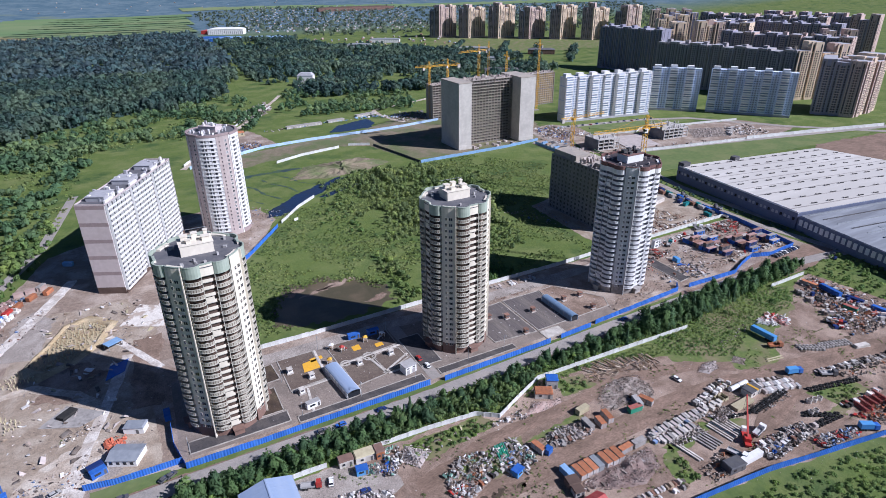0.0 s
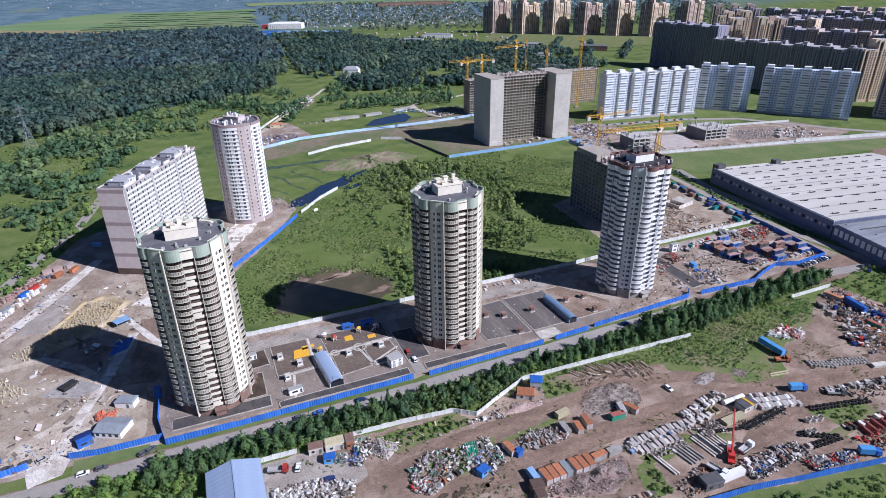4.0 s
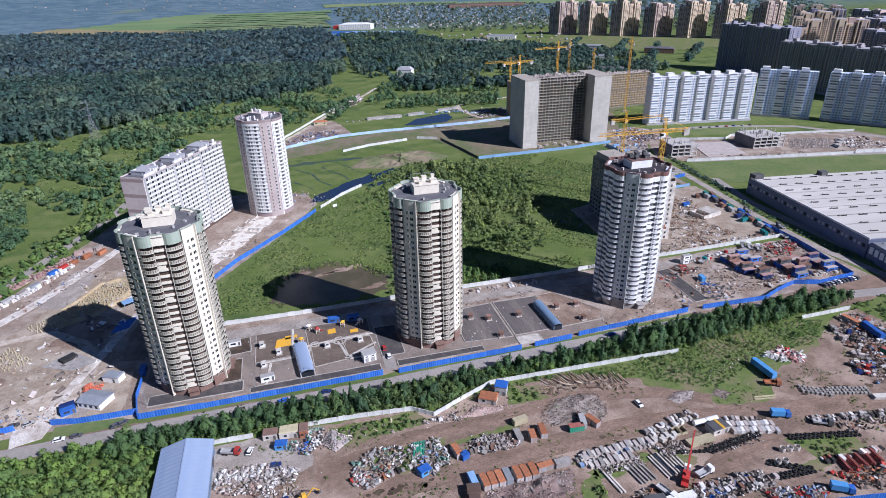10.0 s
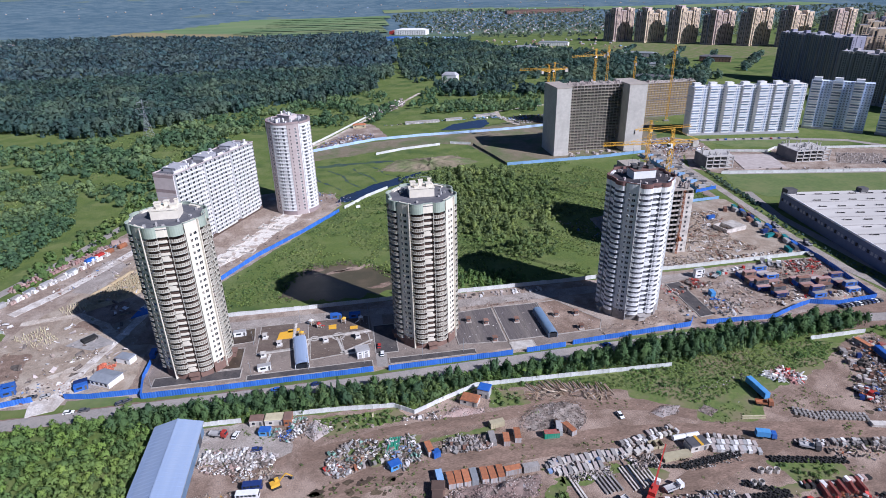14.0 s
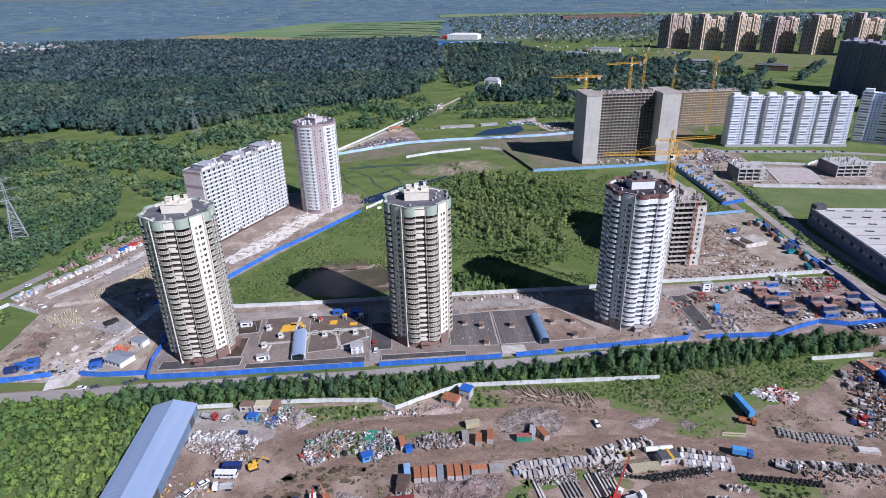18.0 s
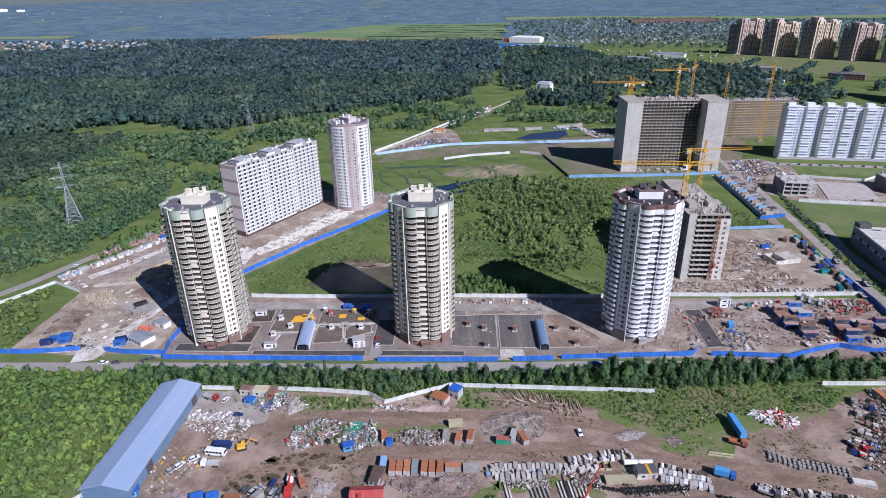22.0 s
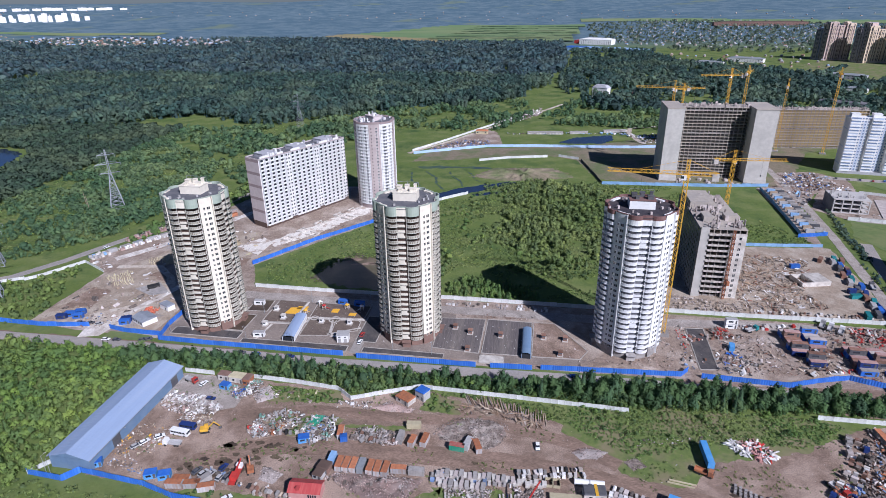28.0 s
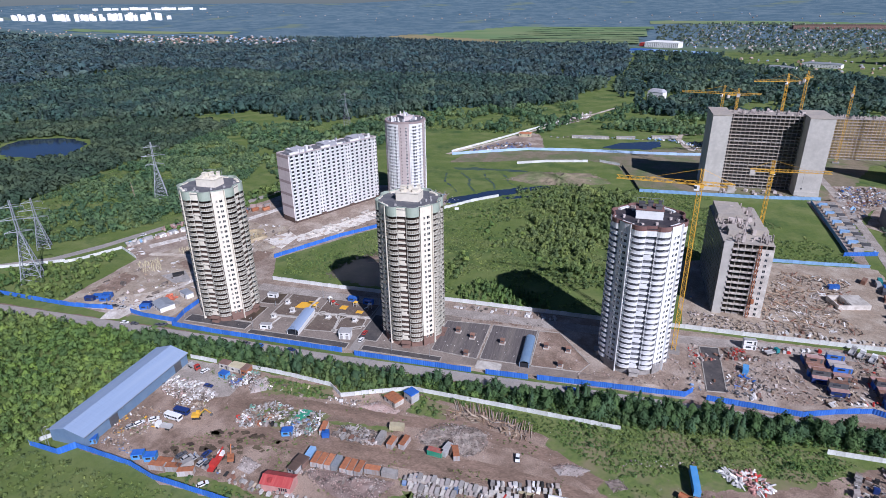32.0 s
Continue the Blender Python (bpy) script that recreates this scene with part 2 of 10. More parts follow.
M["concrete_pale"] = mat("pale_concrete", (0.62, 0.585, 0.535), (0.48, 0.445, 0.405), 0.6, (0.33, 0.295, 0.26), 0.25, 0.6, bump=0.2, vary=0.12)
M["concrete_grey"] = mat("grey_concrete", (0.335, 0.315, 0.30), (0.215, 0.20, 0.19), 0.7, (0.43, 0.405, 0.38), 0.2, 0.5, bump=0.2, vary=0.2, island=0.25)
M["white_fence"] = mat("whitewashed_concrete", (0.66, 0.67, 0.66), (0.55, 0.56, 0.55), 1.0, (0.42, 0.41, 0.38), 0.3, 0.55, bump=0.1, vary=0.1)
M["blue_fence"] = mat("blue_sheet", (0.05, 0.155, 0.58), (0.04, 0.125, 0.48), 1.0, (0.10, 0.24, 0.62), 0.1, 0.6, rough=0.5, vary=0.12, stretch=(6, 6, 0.2))
M["pale_blue"] = mat("pale_blue_sheet", (0.25, 0.40, 0.62), (0.20, 0.34, 0.55), 1.0, (0.40, 0.52, 0.68), 0.1, 0.6, rough=0.5, vary=0.1)
# blue in the water's base colour stands in for the reflected sky
M["water"] = mat("sky_tinted_water", (0.022, 0.038, 0.085), (0.018, 0.030, 0.065), 0.2, (0.03, 0.035, 0.04), 0.05, 0.5, rough=0.12, spec=0.5, bump=0.02, bump_scale=0.8)
M["mud"] = mat("wet_mud", (0.085, 0.062, 0.045), (0.055, 0.042, 0.034), 0.25, (0.14, 0.11, 0.07), 0.08, 0.8, rough=0.5, bump=0.3, grit=0.3)
M["pond_mud"] = mat("shallow_muddy_water", (0.098, 0.082, 0.048), (0.070, 0.066, 0.036), 0.12, (0.165, 0.125, 0.080), 0.06, 0.7, rough=0.3, spec=0.4, bump=0.1, grit=0.2)
M["marsh"] = mat("marshy_grass", (0.085, 0.125, 0.06), (0.06, 0.095, 0.055), 0.2, (0.035, 0.055, 0.075), 0.08, 0.7, rough=0.5, bump=0.2)
M["white"] = mat("white_paint", (0.80, 0.80, 0.79), (0.72, 0.72, 0.71), 0.6, (0.60, 0.59, 0.57), 0.15, 0.4, rough=0.6, vary=0.04)
M["cream"] = mat("cream_cladding", (0.77, 0.715, 0.60), (0.70, 0.645, 0.54), 0.5, (0.60, 0.55, 0.46), 0.1, 0.4, rough=0.7, vary=0.03)
M["grey_paint"] = mat("grey_paint", (0.43, 0.425, 0.425), (0.36, 0.355, 0.355), 0.8, (0.29, 0.27, 0.255), 0.2, 0.5, rough=0.6, vary=0.1)
M["dark_grey"] = mat("dark_grey_paint", (0.10, 0.10, 0.11), (0.07, 0.07, 0.078), 0.8, (0.14, 0.135, 0.13), 0.2, 0.5, rough=0.7, vary=0.15)
M["black"] = mat("black_rubber", (0.022, 0.022, 0.024), (0.03, 0.03, 0.03), 2.0, (0.06, 0.055, 0.05), 0.6, 0.5, rough=0.85, island=0.3)
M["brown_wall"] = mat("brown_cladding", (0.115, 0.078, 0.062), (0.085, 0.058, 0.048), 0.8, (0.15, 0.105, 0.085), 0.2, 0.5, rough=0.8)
M["brick"] = mat("brown_brick", (0.21, 0.135, 0.11), (0.165, 0.105, 0.085), 1.5, (0.29, 0.18, 0.14), 0.2, 0.5, rough=0.85, vary=0.05)
M["glass"] = glass("dark_glass", (0.035, 0.042, 0.055))
M["rust"] = mat("rusty_steel", (0.44, 0.18, 0.085), (0.33, 0.125, 0.06), 0.7, (0.24, 0.115, 0.075), 0.35, 0.6, rough=0.85, vary=0.25, bump=0.1)
M["old_rust"] = mat("old_brown_rust", (0.24, 0.125, 0.085), (0.17, 0.09, 0.065), 0.7, (0.30, 0.22, 0.18), 0.35, 0.6, vary=0.3, bump=0.1)
M["red"] = mat("red_paint", (0.48, 0.045, 0.035), (0.40, 0.04, 0.035), 0.8, (0.30, 0.07, 0.05), 0.3, 0.5, rough=0.5, vary=0.15)
M["red_roof"] = mat("red_roof_sheet", (0.42, 0.075, 0.07), (0.36, 0.06, 0.06), 0.5, (0.48, 0.14, 0.12), 0.3, 0.4, rough=0.55, stretch=(4, 0.3, 1))
M["pink_wall"] = mat("pink_wall", (0.55, 0.30, 0.27), (0.47, 0.25, 0.22), 0.8, (0.40, 0.22, 0.2), 0.3, 0.5)
M["blue"] = mat("blue_paint", (0.04, 0.13, 0.48), (0.035, 0.11, 0.40), 0.8, (0.09, 0.19, 0.46), 0.3, 0.5, rough=0.45, vary=0.2)
M["sky_blue"] = mat("sky_blue_tarpaulin", (0.10, 0.30, 0.62), (0.085, 0.26, 0.55), 0.6, (0.17, 0.36, 0.64), 0.3, 0.5, rough=0.5)
M["navy"] = mat("navy_paint", (0.025, 0.045, 0.17), (0.022, 0.04, 0.14), 0.8, rough=0.4, vary=0.2)
M["yellow"] = mat("yellow_paint", (0.72, 0.42, 0.04), (0.62, 0.36, 0.04), 0.8, (0.50, 0.29, 0.05), 0.3, 0.5, rough=0.5, vary=0.08)
M["yellow_mat"] = mat("yellow_rubber_paving", (0.78, 0.43, 0.03), (0.70, 0.38, 0.03), 0.8, (0.62, 0.36, 0.06), 0.3, 0.5)
M["green_paint"] = mat("green_paint", (0.05, 0.30, 0.19), (0.045, 0.25, 0.16), 0.8, (0.15, 0.35, 0.25), 0.3, 0.5, rough=0.5, vary=0.2)
M["teal"] = mat("teal_paint", (0.03, 0.20, 0.21), (0.03, 0.16, 0.175), 0.8, rough=0.5, vary=0.2)
M["beige"] = mat("beige_sheet", (0.50, 0.45, 0.30), (0.43, 0.38, 0.25), 0.8, (0.36, 0.31, 0.21), 0.3, 0.5, vary=0.15)
M["timber"] = mat("old_timber", (0.36, 0.28, 0.20), (0.26, 0.20, 0.15), 0.9, (0.46, 0.40, 0.32), 0.3, 0.6, island=0.35, vary=0.1)
M["scrap_white"] = mat("dirty_white_scrap", (0.78, 0.77, 0.76), (0.62, 0.60, 0.58), 0.9, (0.36, 0.33, 0.30), 0.4, 0.5, island=0.3)
M["board"] = mat("weathered_boards", (0.34, 0.235, 0.155), (0.22, 0.15, 0.10), 0.9, (0.42, 0.33, 0.245), 0.3, 0.6, island=0.4, vary=0.1)
M["scrap_green"] = mat("faded_green_scrap", (0.22, 0.36, 0.29), (0.16, 0.27, 0.22), 0.9, island=0.3)
M["container_side"] = mat("weathered_grey_sheet", (0.46, 0.44, 0.44), (0.35, 0.335, 0.335), 0.7, (0.36, 0.25, 0.19), 0.3, 0.7, vary=0.25, stretch=(3, 3, 0.4))
M["faded_blue"] = mat("faded_blue_plastic", (0.17, 0.25, 0.42), (0.12, 0.18, 0.33), 0.9, (0.26, 0.31, 0.40), 0.4, 0.5, island=0.35)
M["faded_red"] = mat("faded_red_scrap", (0.36, 0.105, 0.085), (0.25, 0.08, 0.065), 0.9, (0.32, 0.20, 0.17), 0.4, 0.5, island=0.35)
M["rubble"] = mat("broken_concrete", (0.45, 0.395, 0.37), (0.33, 0.285, 0.265), 0.8, (0.54, 0.49, 0.465), 0.2, 0.5, island=0.4, bump=0.3)
M["pink_roof"] = mat("faded_rose_roof", (0.36, 0.215, 0.19), (0.29, 0.175, 0.16), 0.7, (0.42, 0.33, 0.30), 0.3, 0.6, vary=0.2)
M["pink_rubble"] = mat("brick_rubble", (0.40, 0.29, 0.255), (0.30, 0.215, 0.19), 0.8, (0.48, 0.40, 0.36), 0.2, 0.5, island=0.4, bump=0.3)
M["shed_roof"] = mat("pale_blue_roof_sheet", (0.29, 0.365, 0.52), (0.265, 0.335, 0.48), 0.4, (0.34, 0.405, 0.54), 0.1, 0.5, rough=0.4, stretch=(0.15, 3, 1))
M["shed_wall"] = mat("blue_grey_wall_sheet", (0.16, 0.24, 0.36), (0.14, 0.21, 0.32), 0.6, (0.20, 0.27, 0.37), 0.2, 0.5, rough=0.5)
M["steel"] = mat("galvanised_steel", (0.40, 0.42, 0.44), (0.32, 0.34, 0.36), 1.0, rough=0.5, metal=0.4)
M["bitumen"] = mat("bitumen_roof", (0.135, 0.135, 0.15), (0.105, 0.105, 0.118), 0.6, (0.18, 0.175, 0.18), 0.2, 0.6, bump=0.1)
M["black_roof"] = mat("black_roof_felt", (0.05, 0.045, 0.055), (0.035, 0.032, 0.04), 0.6, (0.09, 0.075, 0.075), 0.2, 0.6, bump=0.1)

# ---- ground ----
def ground_material():
    m = bpy.data.materials.new("meadow_and_haze_far_land")
    m.use_nodes = True
    nt = m.node_tree
    link = nt.links.new
    b = nt.nodes["Principled BSDF"]
    b.inputs["Roughness"].default_value, b.inputs["Specular IOR Level"].default_value = 0.9, 0.1
    co = nt.nodes.new("ShaderNodeTexCoord").outputs["Object"]
    def tex(scale, detail=4.0, rough=0.6):
        n = nt.nodes.new("ShaderNodeTexNoise")
        n.inputs["Scale"].default_value, n.inputs["Detail"].default_value, n.inputs["Roughness"].default_value = scale, detail, rough
        link(co, n.inputs["Vector"])
        return n.outputs[0]
    def rng_(v, lo, hi):
        r = nt.nodes.new("ShaderNodeMapRange")
        r.inputs["From Min"].default_value, r.inputs["From Max"].default_value = lo, hi
        link(v, r.inputs["Value"])
        return r.outputs[0]
    def mix(f, a, c):
        x = nt.nodes.new("ShaderNodeMix")
        x.data_type = "RGBA"
        link(f, x.inputs["Factor"])
        for s, val in ((x.inputs["A"], a), (x.inputs["B"], c)):
            if isinstance(val, tuple):
                s.default_value = (*val, 1)
            else:
                link(val, s)
        return x.outputs["Result"]
    near = mix(rng_(tex(0.5, 6.0, 0.75), 0.3, 0.7), (0.150, 0.192, 0.052), (0.088, 0.126, 0.034))
    near = mix(rng_(tex(0.17, 5.0, 0.7), 0.46, 0.64), near, (0.105, 0.150, 0.045))
    near = mix(rng_(tex(0.045, 5.0), 0.44, 0.66), near, (0.168, 0.196, 0.070))
    near = mix(rng_(tex(0.022, 5.0, 0.7), 0.52, 0.66), near, (0.062, 0.105, 0.034))
    # distance haze put into the far land's colour as blue-grey, blended in by y
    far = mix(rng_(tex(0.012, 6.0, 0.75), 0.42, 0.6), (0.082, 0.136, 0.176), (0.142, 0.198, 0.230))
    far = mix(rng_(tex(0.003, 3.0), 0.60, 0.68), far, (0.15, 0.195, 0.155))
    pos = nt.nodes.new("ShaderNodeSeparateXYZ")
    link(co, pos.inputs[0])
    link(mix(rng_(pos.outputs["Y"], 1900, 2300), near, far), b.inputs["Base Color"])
    bp = nt.nodes.new("ShaderNodeBump")
    bp.inputs["Strength"].default_value, bp.inputs["Distance"].default_value = 0.7, 0.5
    link(tex(0.9, 6.0, 0.7), bp.inputs["Height"])
    link(bp.outputs[0], b.inputs["Normal"])
    return m


def land(x, y):
    """Height of the land: level round the site, rising to low hills far off."""
    d = math.hypot(x - 150, y)
    k = min(1.0, max(0.0, (d - 2500) / 2400))
    return 122 * k ** 1.3 + (6 + 14 * k) * noise.noise(Vector((x * 0.0012, y * 0.0012, 0.3))) * min(1, k * 4)


gx = sorted({*range(-6600, -1000, 140), *range(-1000, 1000, 50), *range(1000, 6600, 140)})
gy = sorted({*range(-900, 0, 130), *range(0, 1000, 50), *range(1000, 5300, 110)})
g = Geo()
g.v = [(x, y, land(x, y)) for y in gy for x in gx]
nx = len(gx)
g.f = [(j * nx + i, j * nx + i + 1, (j + 1) * nx + i + 1, (j + 1) * nx + i) for j in range(len(gy) - 1) for i in range(nx - 1)]
g.m = [0] * len(g.f)
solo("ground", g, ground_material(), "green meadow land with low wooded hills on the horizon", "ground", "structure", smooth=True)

M["field"] = mat("crop_field", (0.17, 0.245, 0.105), (0.125, 0.20, 0.085), 0.02, (0.22, 0.25, 0.12), 0.004, 0.8, stretch=(0.25, 1, 1), bump=0)
M["dry_field"] = mat("dry_field", (0.30, 0.25, 0.13), (0.25, 0.21, 0.11), 0.02, (0.20, 0.20, 0.08), 0.005, 0.6)
M["lawn"] = mat("short_grass", (0.145, 0.190, 0.065), (0.105, 0.148, 0.050), 0.3, (0.19, 0.205, 0.085), 0.04, 0.6, bump=0.3)
M["weeds"] = mat("weedy_grass", (0.155, 0.195, 0.055), (0.095, 0.135, 0.04), 0.4, (0.22, 0.185, 0.11), 0.07, 0.9, bump=0.4)

M["dry_ground"] = mat("dry_weedy_ground", (0.24, 0.195, 0.14), (0.17, 0.15, 0.095), 0.15, (0.12, 0.15, 0.06), 0.03, 0.9, bump=0.3, grit=0.3)
M["pale_sand"] = mat("pale_sandy_blinding", (0.50, 0.42, 0.34), (0.36, 0.295, 0.235), 0.4, (0.60, 0.55, 0.48), 0.12, 0.8, bump=0.3, grit=0.35)
# the scrap yard's soil, south of the road
sheet("scrapyard_ground", [(24, 100), (24, 167), (104, 166), (111, 159), (125, 165), (140, 171), (168, 166), (205, 156), (232, 139), (262, 152), (300, 156), (322, 172), (345, 176), (352, 120), (352, 55), (300, 66), (243, 77), (182, 87), (151, 91), (110, 92), (66, 95), (48, 101)], 0.05, M["soil"], 1.6, label="bare brown soil of the scrap yard")
ribbon("dirt_track_north", [(66, 142), (99, 150), (144, 151), (170, 154), (208, 146), (225, 136)], 6.5, 0.09, M["track"], 1.2, label="rutted brown dirt track", category="track")
ribbon("dirt_track_main", [(62, 112), (78, 122), (91, 127), (138, 130), (166, 131), (192, 131), (221, 127), (257, 121), (293, 114), (350, 104)], 10, 0.13, M["track"], 1.8, label="wide rutted brown dirt track", category="track")
ribbon("dirt_track_south", [(160, 97), (190, 98), (206, 105), (235, 113), (258, 119)], 8, 0.17, M["track"], 1.2, label="muddy side track", category="track")
sheet("gravel_yard", [(25, 148), (25, 167), (44, 166), (60, 158), (62, 146), (48, 140)], 0.09, M["gravel"], 1.2, label="pale gravel yard beside the shed")
for poly in ([(66, 152), (70, 164), (103, 164), (110, 157), (97, 154), (82, 153)], [(142, 157), (146, 168), (160, 165), (160, 156)], [(205, 154), (234, 137), (262, 150), (252, 131), (240, 128), (226, 133)], [(92, 132), (110, 135), (108, 146), (90, 143)], [(150, 108), (160, 116), (158, 98), (148, 96)], [(60, 97), (110, 93), (112, 100), (70, 101)], [(186, 118), (200, 110), (196, 107), (184, 112)], [(236, 108), (262, 104), (262, 96), (240, 96)], [(76, 144), (98, 149), (112, 146), (110, 142), (94, 142), (80, 140)], [(112, 143), (140, 147), (142, 143), (124, 141)], [(156, 115), (182, 117), (184, 112), (160, 110)], [(300, 92), (340, 88), (340, 76), (304, 82)], [(228, 97), (244, 98), (246, 94), (230, 93)]):
    sheet("weed_patch", poly, 0.07, M["weeds"], 1.8, 1.2, label="patch of weeds on the yard's soil", category="grass")

sheet("weed_slope", [(204, 153), (234, 134), (258, 142), (300, 155.5), (322, 171.5), (312, 176), (250, 174), (206, 170)], 0.08, M["weeds"], 2.0, 1.2, label="weedy slope below the tree belt", category="grass")
g = Geo()
for x, y in [*scatter([(58, 108), (72, 126), (104, 130), (96, 116), (70, 106)], 3.6, 0.9), *scatter([(150, 126), (250, 118), (254, 126), (150, 134)], 9.0, 0.9), *scatter([(262, 128), (300, 140), (316, 150), (300, 118)], 8.0, 0.9)]:
    r0 = rnd.uniform(0.5, 1.7)
    g.prism([(x + 1.5 * r0 * math.cos(0.6 * k) * rnd.uniform(0.5, 1.2), y + r0 * math.sin(0.6 * k) * rnd.uniform(0.5, 1.2)) for k in range(10)], 0.1, 0.20)
solo("mud_stain", g, M["mud"], "small dark damp patches on the yard's soil", "soil", "stuff")
# the building site, north of the road
sheet("site_ground", [(-14, 193), (-60, 195), (-92, 198), (-92, 232), (-93, 262), (-117, 278), (-96, 330), (-78, 385), (-64, 430), (-6, 462), (40, 470), (78, 452), (84, 425), (57, 372), (1, 288), (17, 257.5), (383, 259), (384, 203), (345, 202), (300, 196.5), (261, 197.5), (205, 195), (102, 192.5)], 0.05, M["yard_soil"], 1.0, label="bare trodden soil of the building site")
sheet("site_ground", [(378, 366), (384, 366), (402, 500), (400, 515), (380, 506)], 0.05, M["yard_soil"], 1.0, label="strip of bare soil beside the site road")
sheet("site_ground", [(262, 261), (383, 263), (388, 368), (300, 362), (267, 352)], 0.07, M["sand"], 1.2, label="sandy soil littered with building waste")
sheet("site_ground", [(-90, 200), (-90, 260), (-72, 300), (-58, 345), (-20, 345), (-8, 300), (-14, 250), (-14, 200)], 0.09, M["sand"], 2.0, label="dug sandy soil of the west lot")
sheet("road_verge", [(-12, 189.5), (96, 189.5), (256, 193.5), (262, 200), (300, 198), (345, 203), (384, 203), (400, 190), (352, 180), (256, 184), (96, 181.5), (-100, 180), (-200, 176), (-200, 186)], 0.04, M["track"], 1.0, label="dusty verge of the road")
ribbon("road", [(-420, 168), (-200, 181), (-100, 183.5), (-3, 185), (96, 185.5), (206, 189.5), (256, 190.5), (330, 192), (420, 180), (620, 120)], 7.5, 0.10, M["asphalt"], 0.25, label="worn grey asphalt road", category="road")
ribbon("east_road", [(394, 188), (386, 240), (387, 289), (393, 340), (399, 391), (404, 450), (408, 520), (412, 640)], 6.5, 0.12, M["gravel"], 0.4, label="pale dusty site road", category="road")
ribbon("ware_road", [(408, 150), (403, 250), (404, 326), (412, 362), (416, 380)], 7, 0.14, M["asphalt"], 0.2, label="grey service road along the warehouse", category="road")
ribbon("west_road", [(-340, 150), (-210, 205), (-150, 247), (-134, 275), (-122, 305), (-104, 345), (-86, 395), (-68, 450), (-52, 560)], 7, 0.10, M["asphalt"], 0.3, label="grey country road past the site", category="road")
ribbon("north_site_road", [(14, 247), (72, 247), (140, 246), (236, 247), (300, 252), (382, 254)], 8, 0.12, M["gravel"], 0.8, label="pale dusty track along the white fence", category="road")
ribbon("far_road", [(430, 432), (577, 404), (780, 360), (1100, 250)], 12, 0.12, M["asphalt"], 0.3, label="grey road before the flats", category="road")
ribbon("flats_road", [(446, 548), (560, 530), (620, 505), (680, 420), (760, 340)], 9, 0.14, M["asphalt"], 0.3, label="curved grey road round the white flats", category="road")
ribbon("dirt_track_far", [(38, 594), (47, 612), (77, 661), (110, 728), (149, 803), (196, 892), (214, 930)], 5.0, 0.1, M["pale_sand"], 1.2, label="pale dirt track into the woods", category="track")
ribbon("dirt_track_east", [(420, 800), (375, 782), (342, 771), (310, 760), (297, 752), (293, 724), (298, 690), (304, 668)], 6, 0.12, M["pale_sand"], 1.0, label="pale curving track behind the pylons", category="track")
# round the concrete shells
sheet("shell_ground", [(225, 585), (240, 520), (290, 505), (400, 512), (430, 560), (470, 640), (540, 690), (420, 720), (300, 690), (240, 655), (60, 610), (50, 560), (100, 575), (195, 600)], 0.05, M["dry_ground"], 2.5, label="sandy ground round the concrete shells")
sheet("dump_ground", [(50, 600), (84, 616), (123, 636), (140, 645), (132, 690), (124, 722), (110, 724), (76, 655)], 0.06, M["yard_soil"], 3, label="storage ground behind the pale fence")
sheet("soil_bank", [(118, 512), (140, 545), (200, 552), (222, 520), (190, 505), (150, 500)], 0.06, M["weeds"], 5, label="heaped dry soil on the meadow")
sheet("site_far", [(406, 452), (430, 500), (462, 500), (511, 484), (525, 493), (583, 481), (662, 466), (690, 410), (640, 398), (590, 402), (500, 417), (424, 431)], 0.06, M["yard_soil"], 2, label="building site before the white flats")
sheet("site_ground", [(398, 452), (430, 500), (462, 502), (470, 545), (446, 566), (410, 560), (400, 512)], 0.065, M["yard_soil"], 2.0, label="churned soil round the far crane")
sheet("brown_land", [(590, 330), (640, 352), (900, 330), (1000, 240), (760, 250), (620, 290)], 0.05, M["track"], 4, label="churned brown land beyond the warehouse")
sheet("grey_land", [(700, 1280), (760, 1500), (900, 1640), (1300, 1280), (1150, 1180), (900, 1150)], 0.05, M["weeds"], 20, 12, label="bare land before the brick towers")
sheet("lawn", [(470, 545), (560, 526), (610, 498), (560, 488), (490, 512)], 0.07, M["lawn"], 1, label="mown grass before the white flats", category="grass")
sheet("lawn", [(414, 396), (426, 428), (577, 399), (760, 352), (640, 350), (424, 366)], 0.07, M["lawn"], 1.5, label="mown grass beside the warehouse", category="grass")
# water
sheet("pond", [(46, 276), (52, 300), (62, 312), (84, 315), (103, 306), (115, 288), (112, 268), (96, 264), (66, 267)], 0.05, M["pond_mud"], 5.5, 1.2, label="shallow brown muddy pond in the meadow", category="pond")
for poly in ([(56, 304), (66, 310), (72, 306), (62, 301)], [(74, 300), (88, 306), (102, 308), (104, 304), (90, 301)], [(66, 296), (78, 303), (90, 304), (82, 299)], [(98, 276), (110, 282), (112, 277), (102, 273)]):
    sheet("mud_bar", poly, 0.09, M["soil"], 2.0, 1.0, label="bare mud bar in the shallow pond", category="soil")
sheet("channel", [(78, 430), (84, 444), (101, 459), (114, 473), (138, 487), (160, 500), (166, 497), (146, 478), (128, 462), (108, 444), (92, 430)], 0.06, M["water"], 1.6, 1.5, label="dark flooded ditch across the meadow", category="water")
sheet("channel", [(128, 456), (146, 466), (168, 474), (168, 470), (148, 461), (132, 452)], 0.06, M["water"], 1.2, 1.5, label="narrow arm of the flooded ditch", category="water")
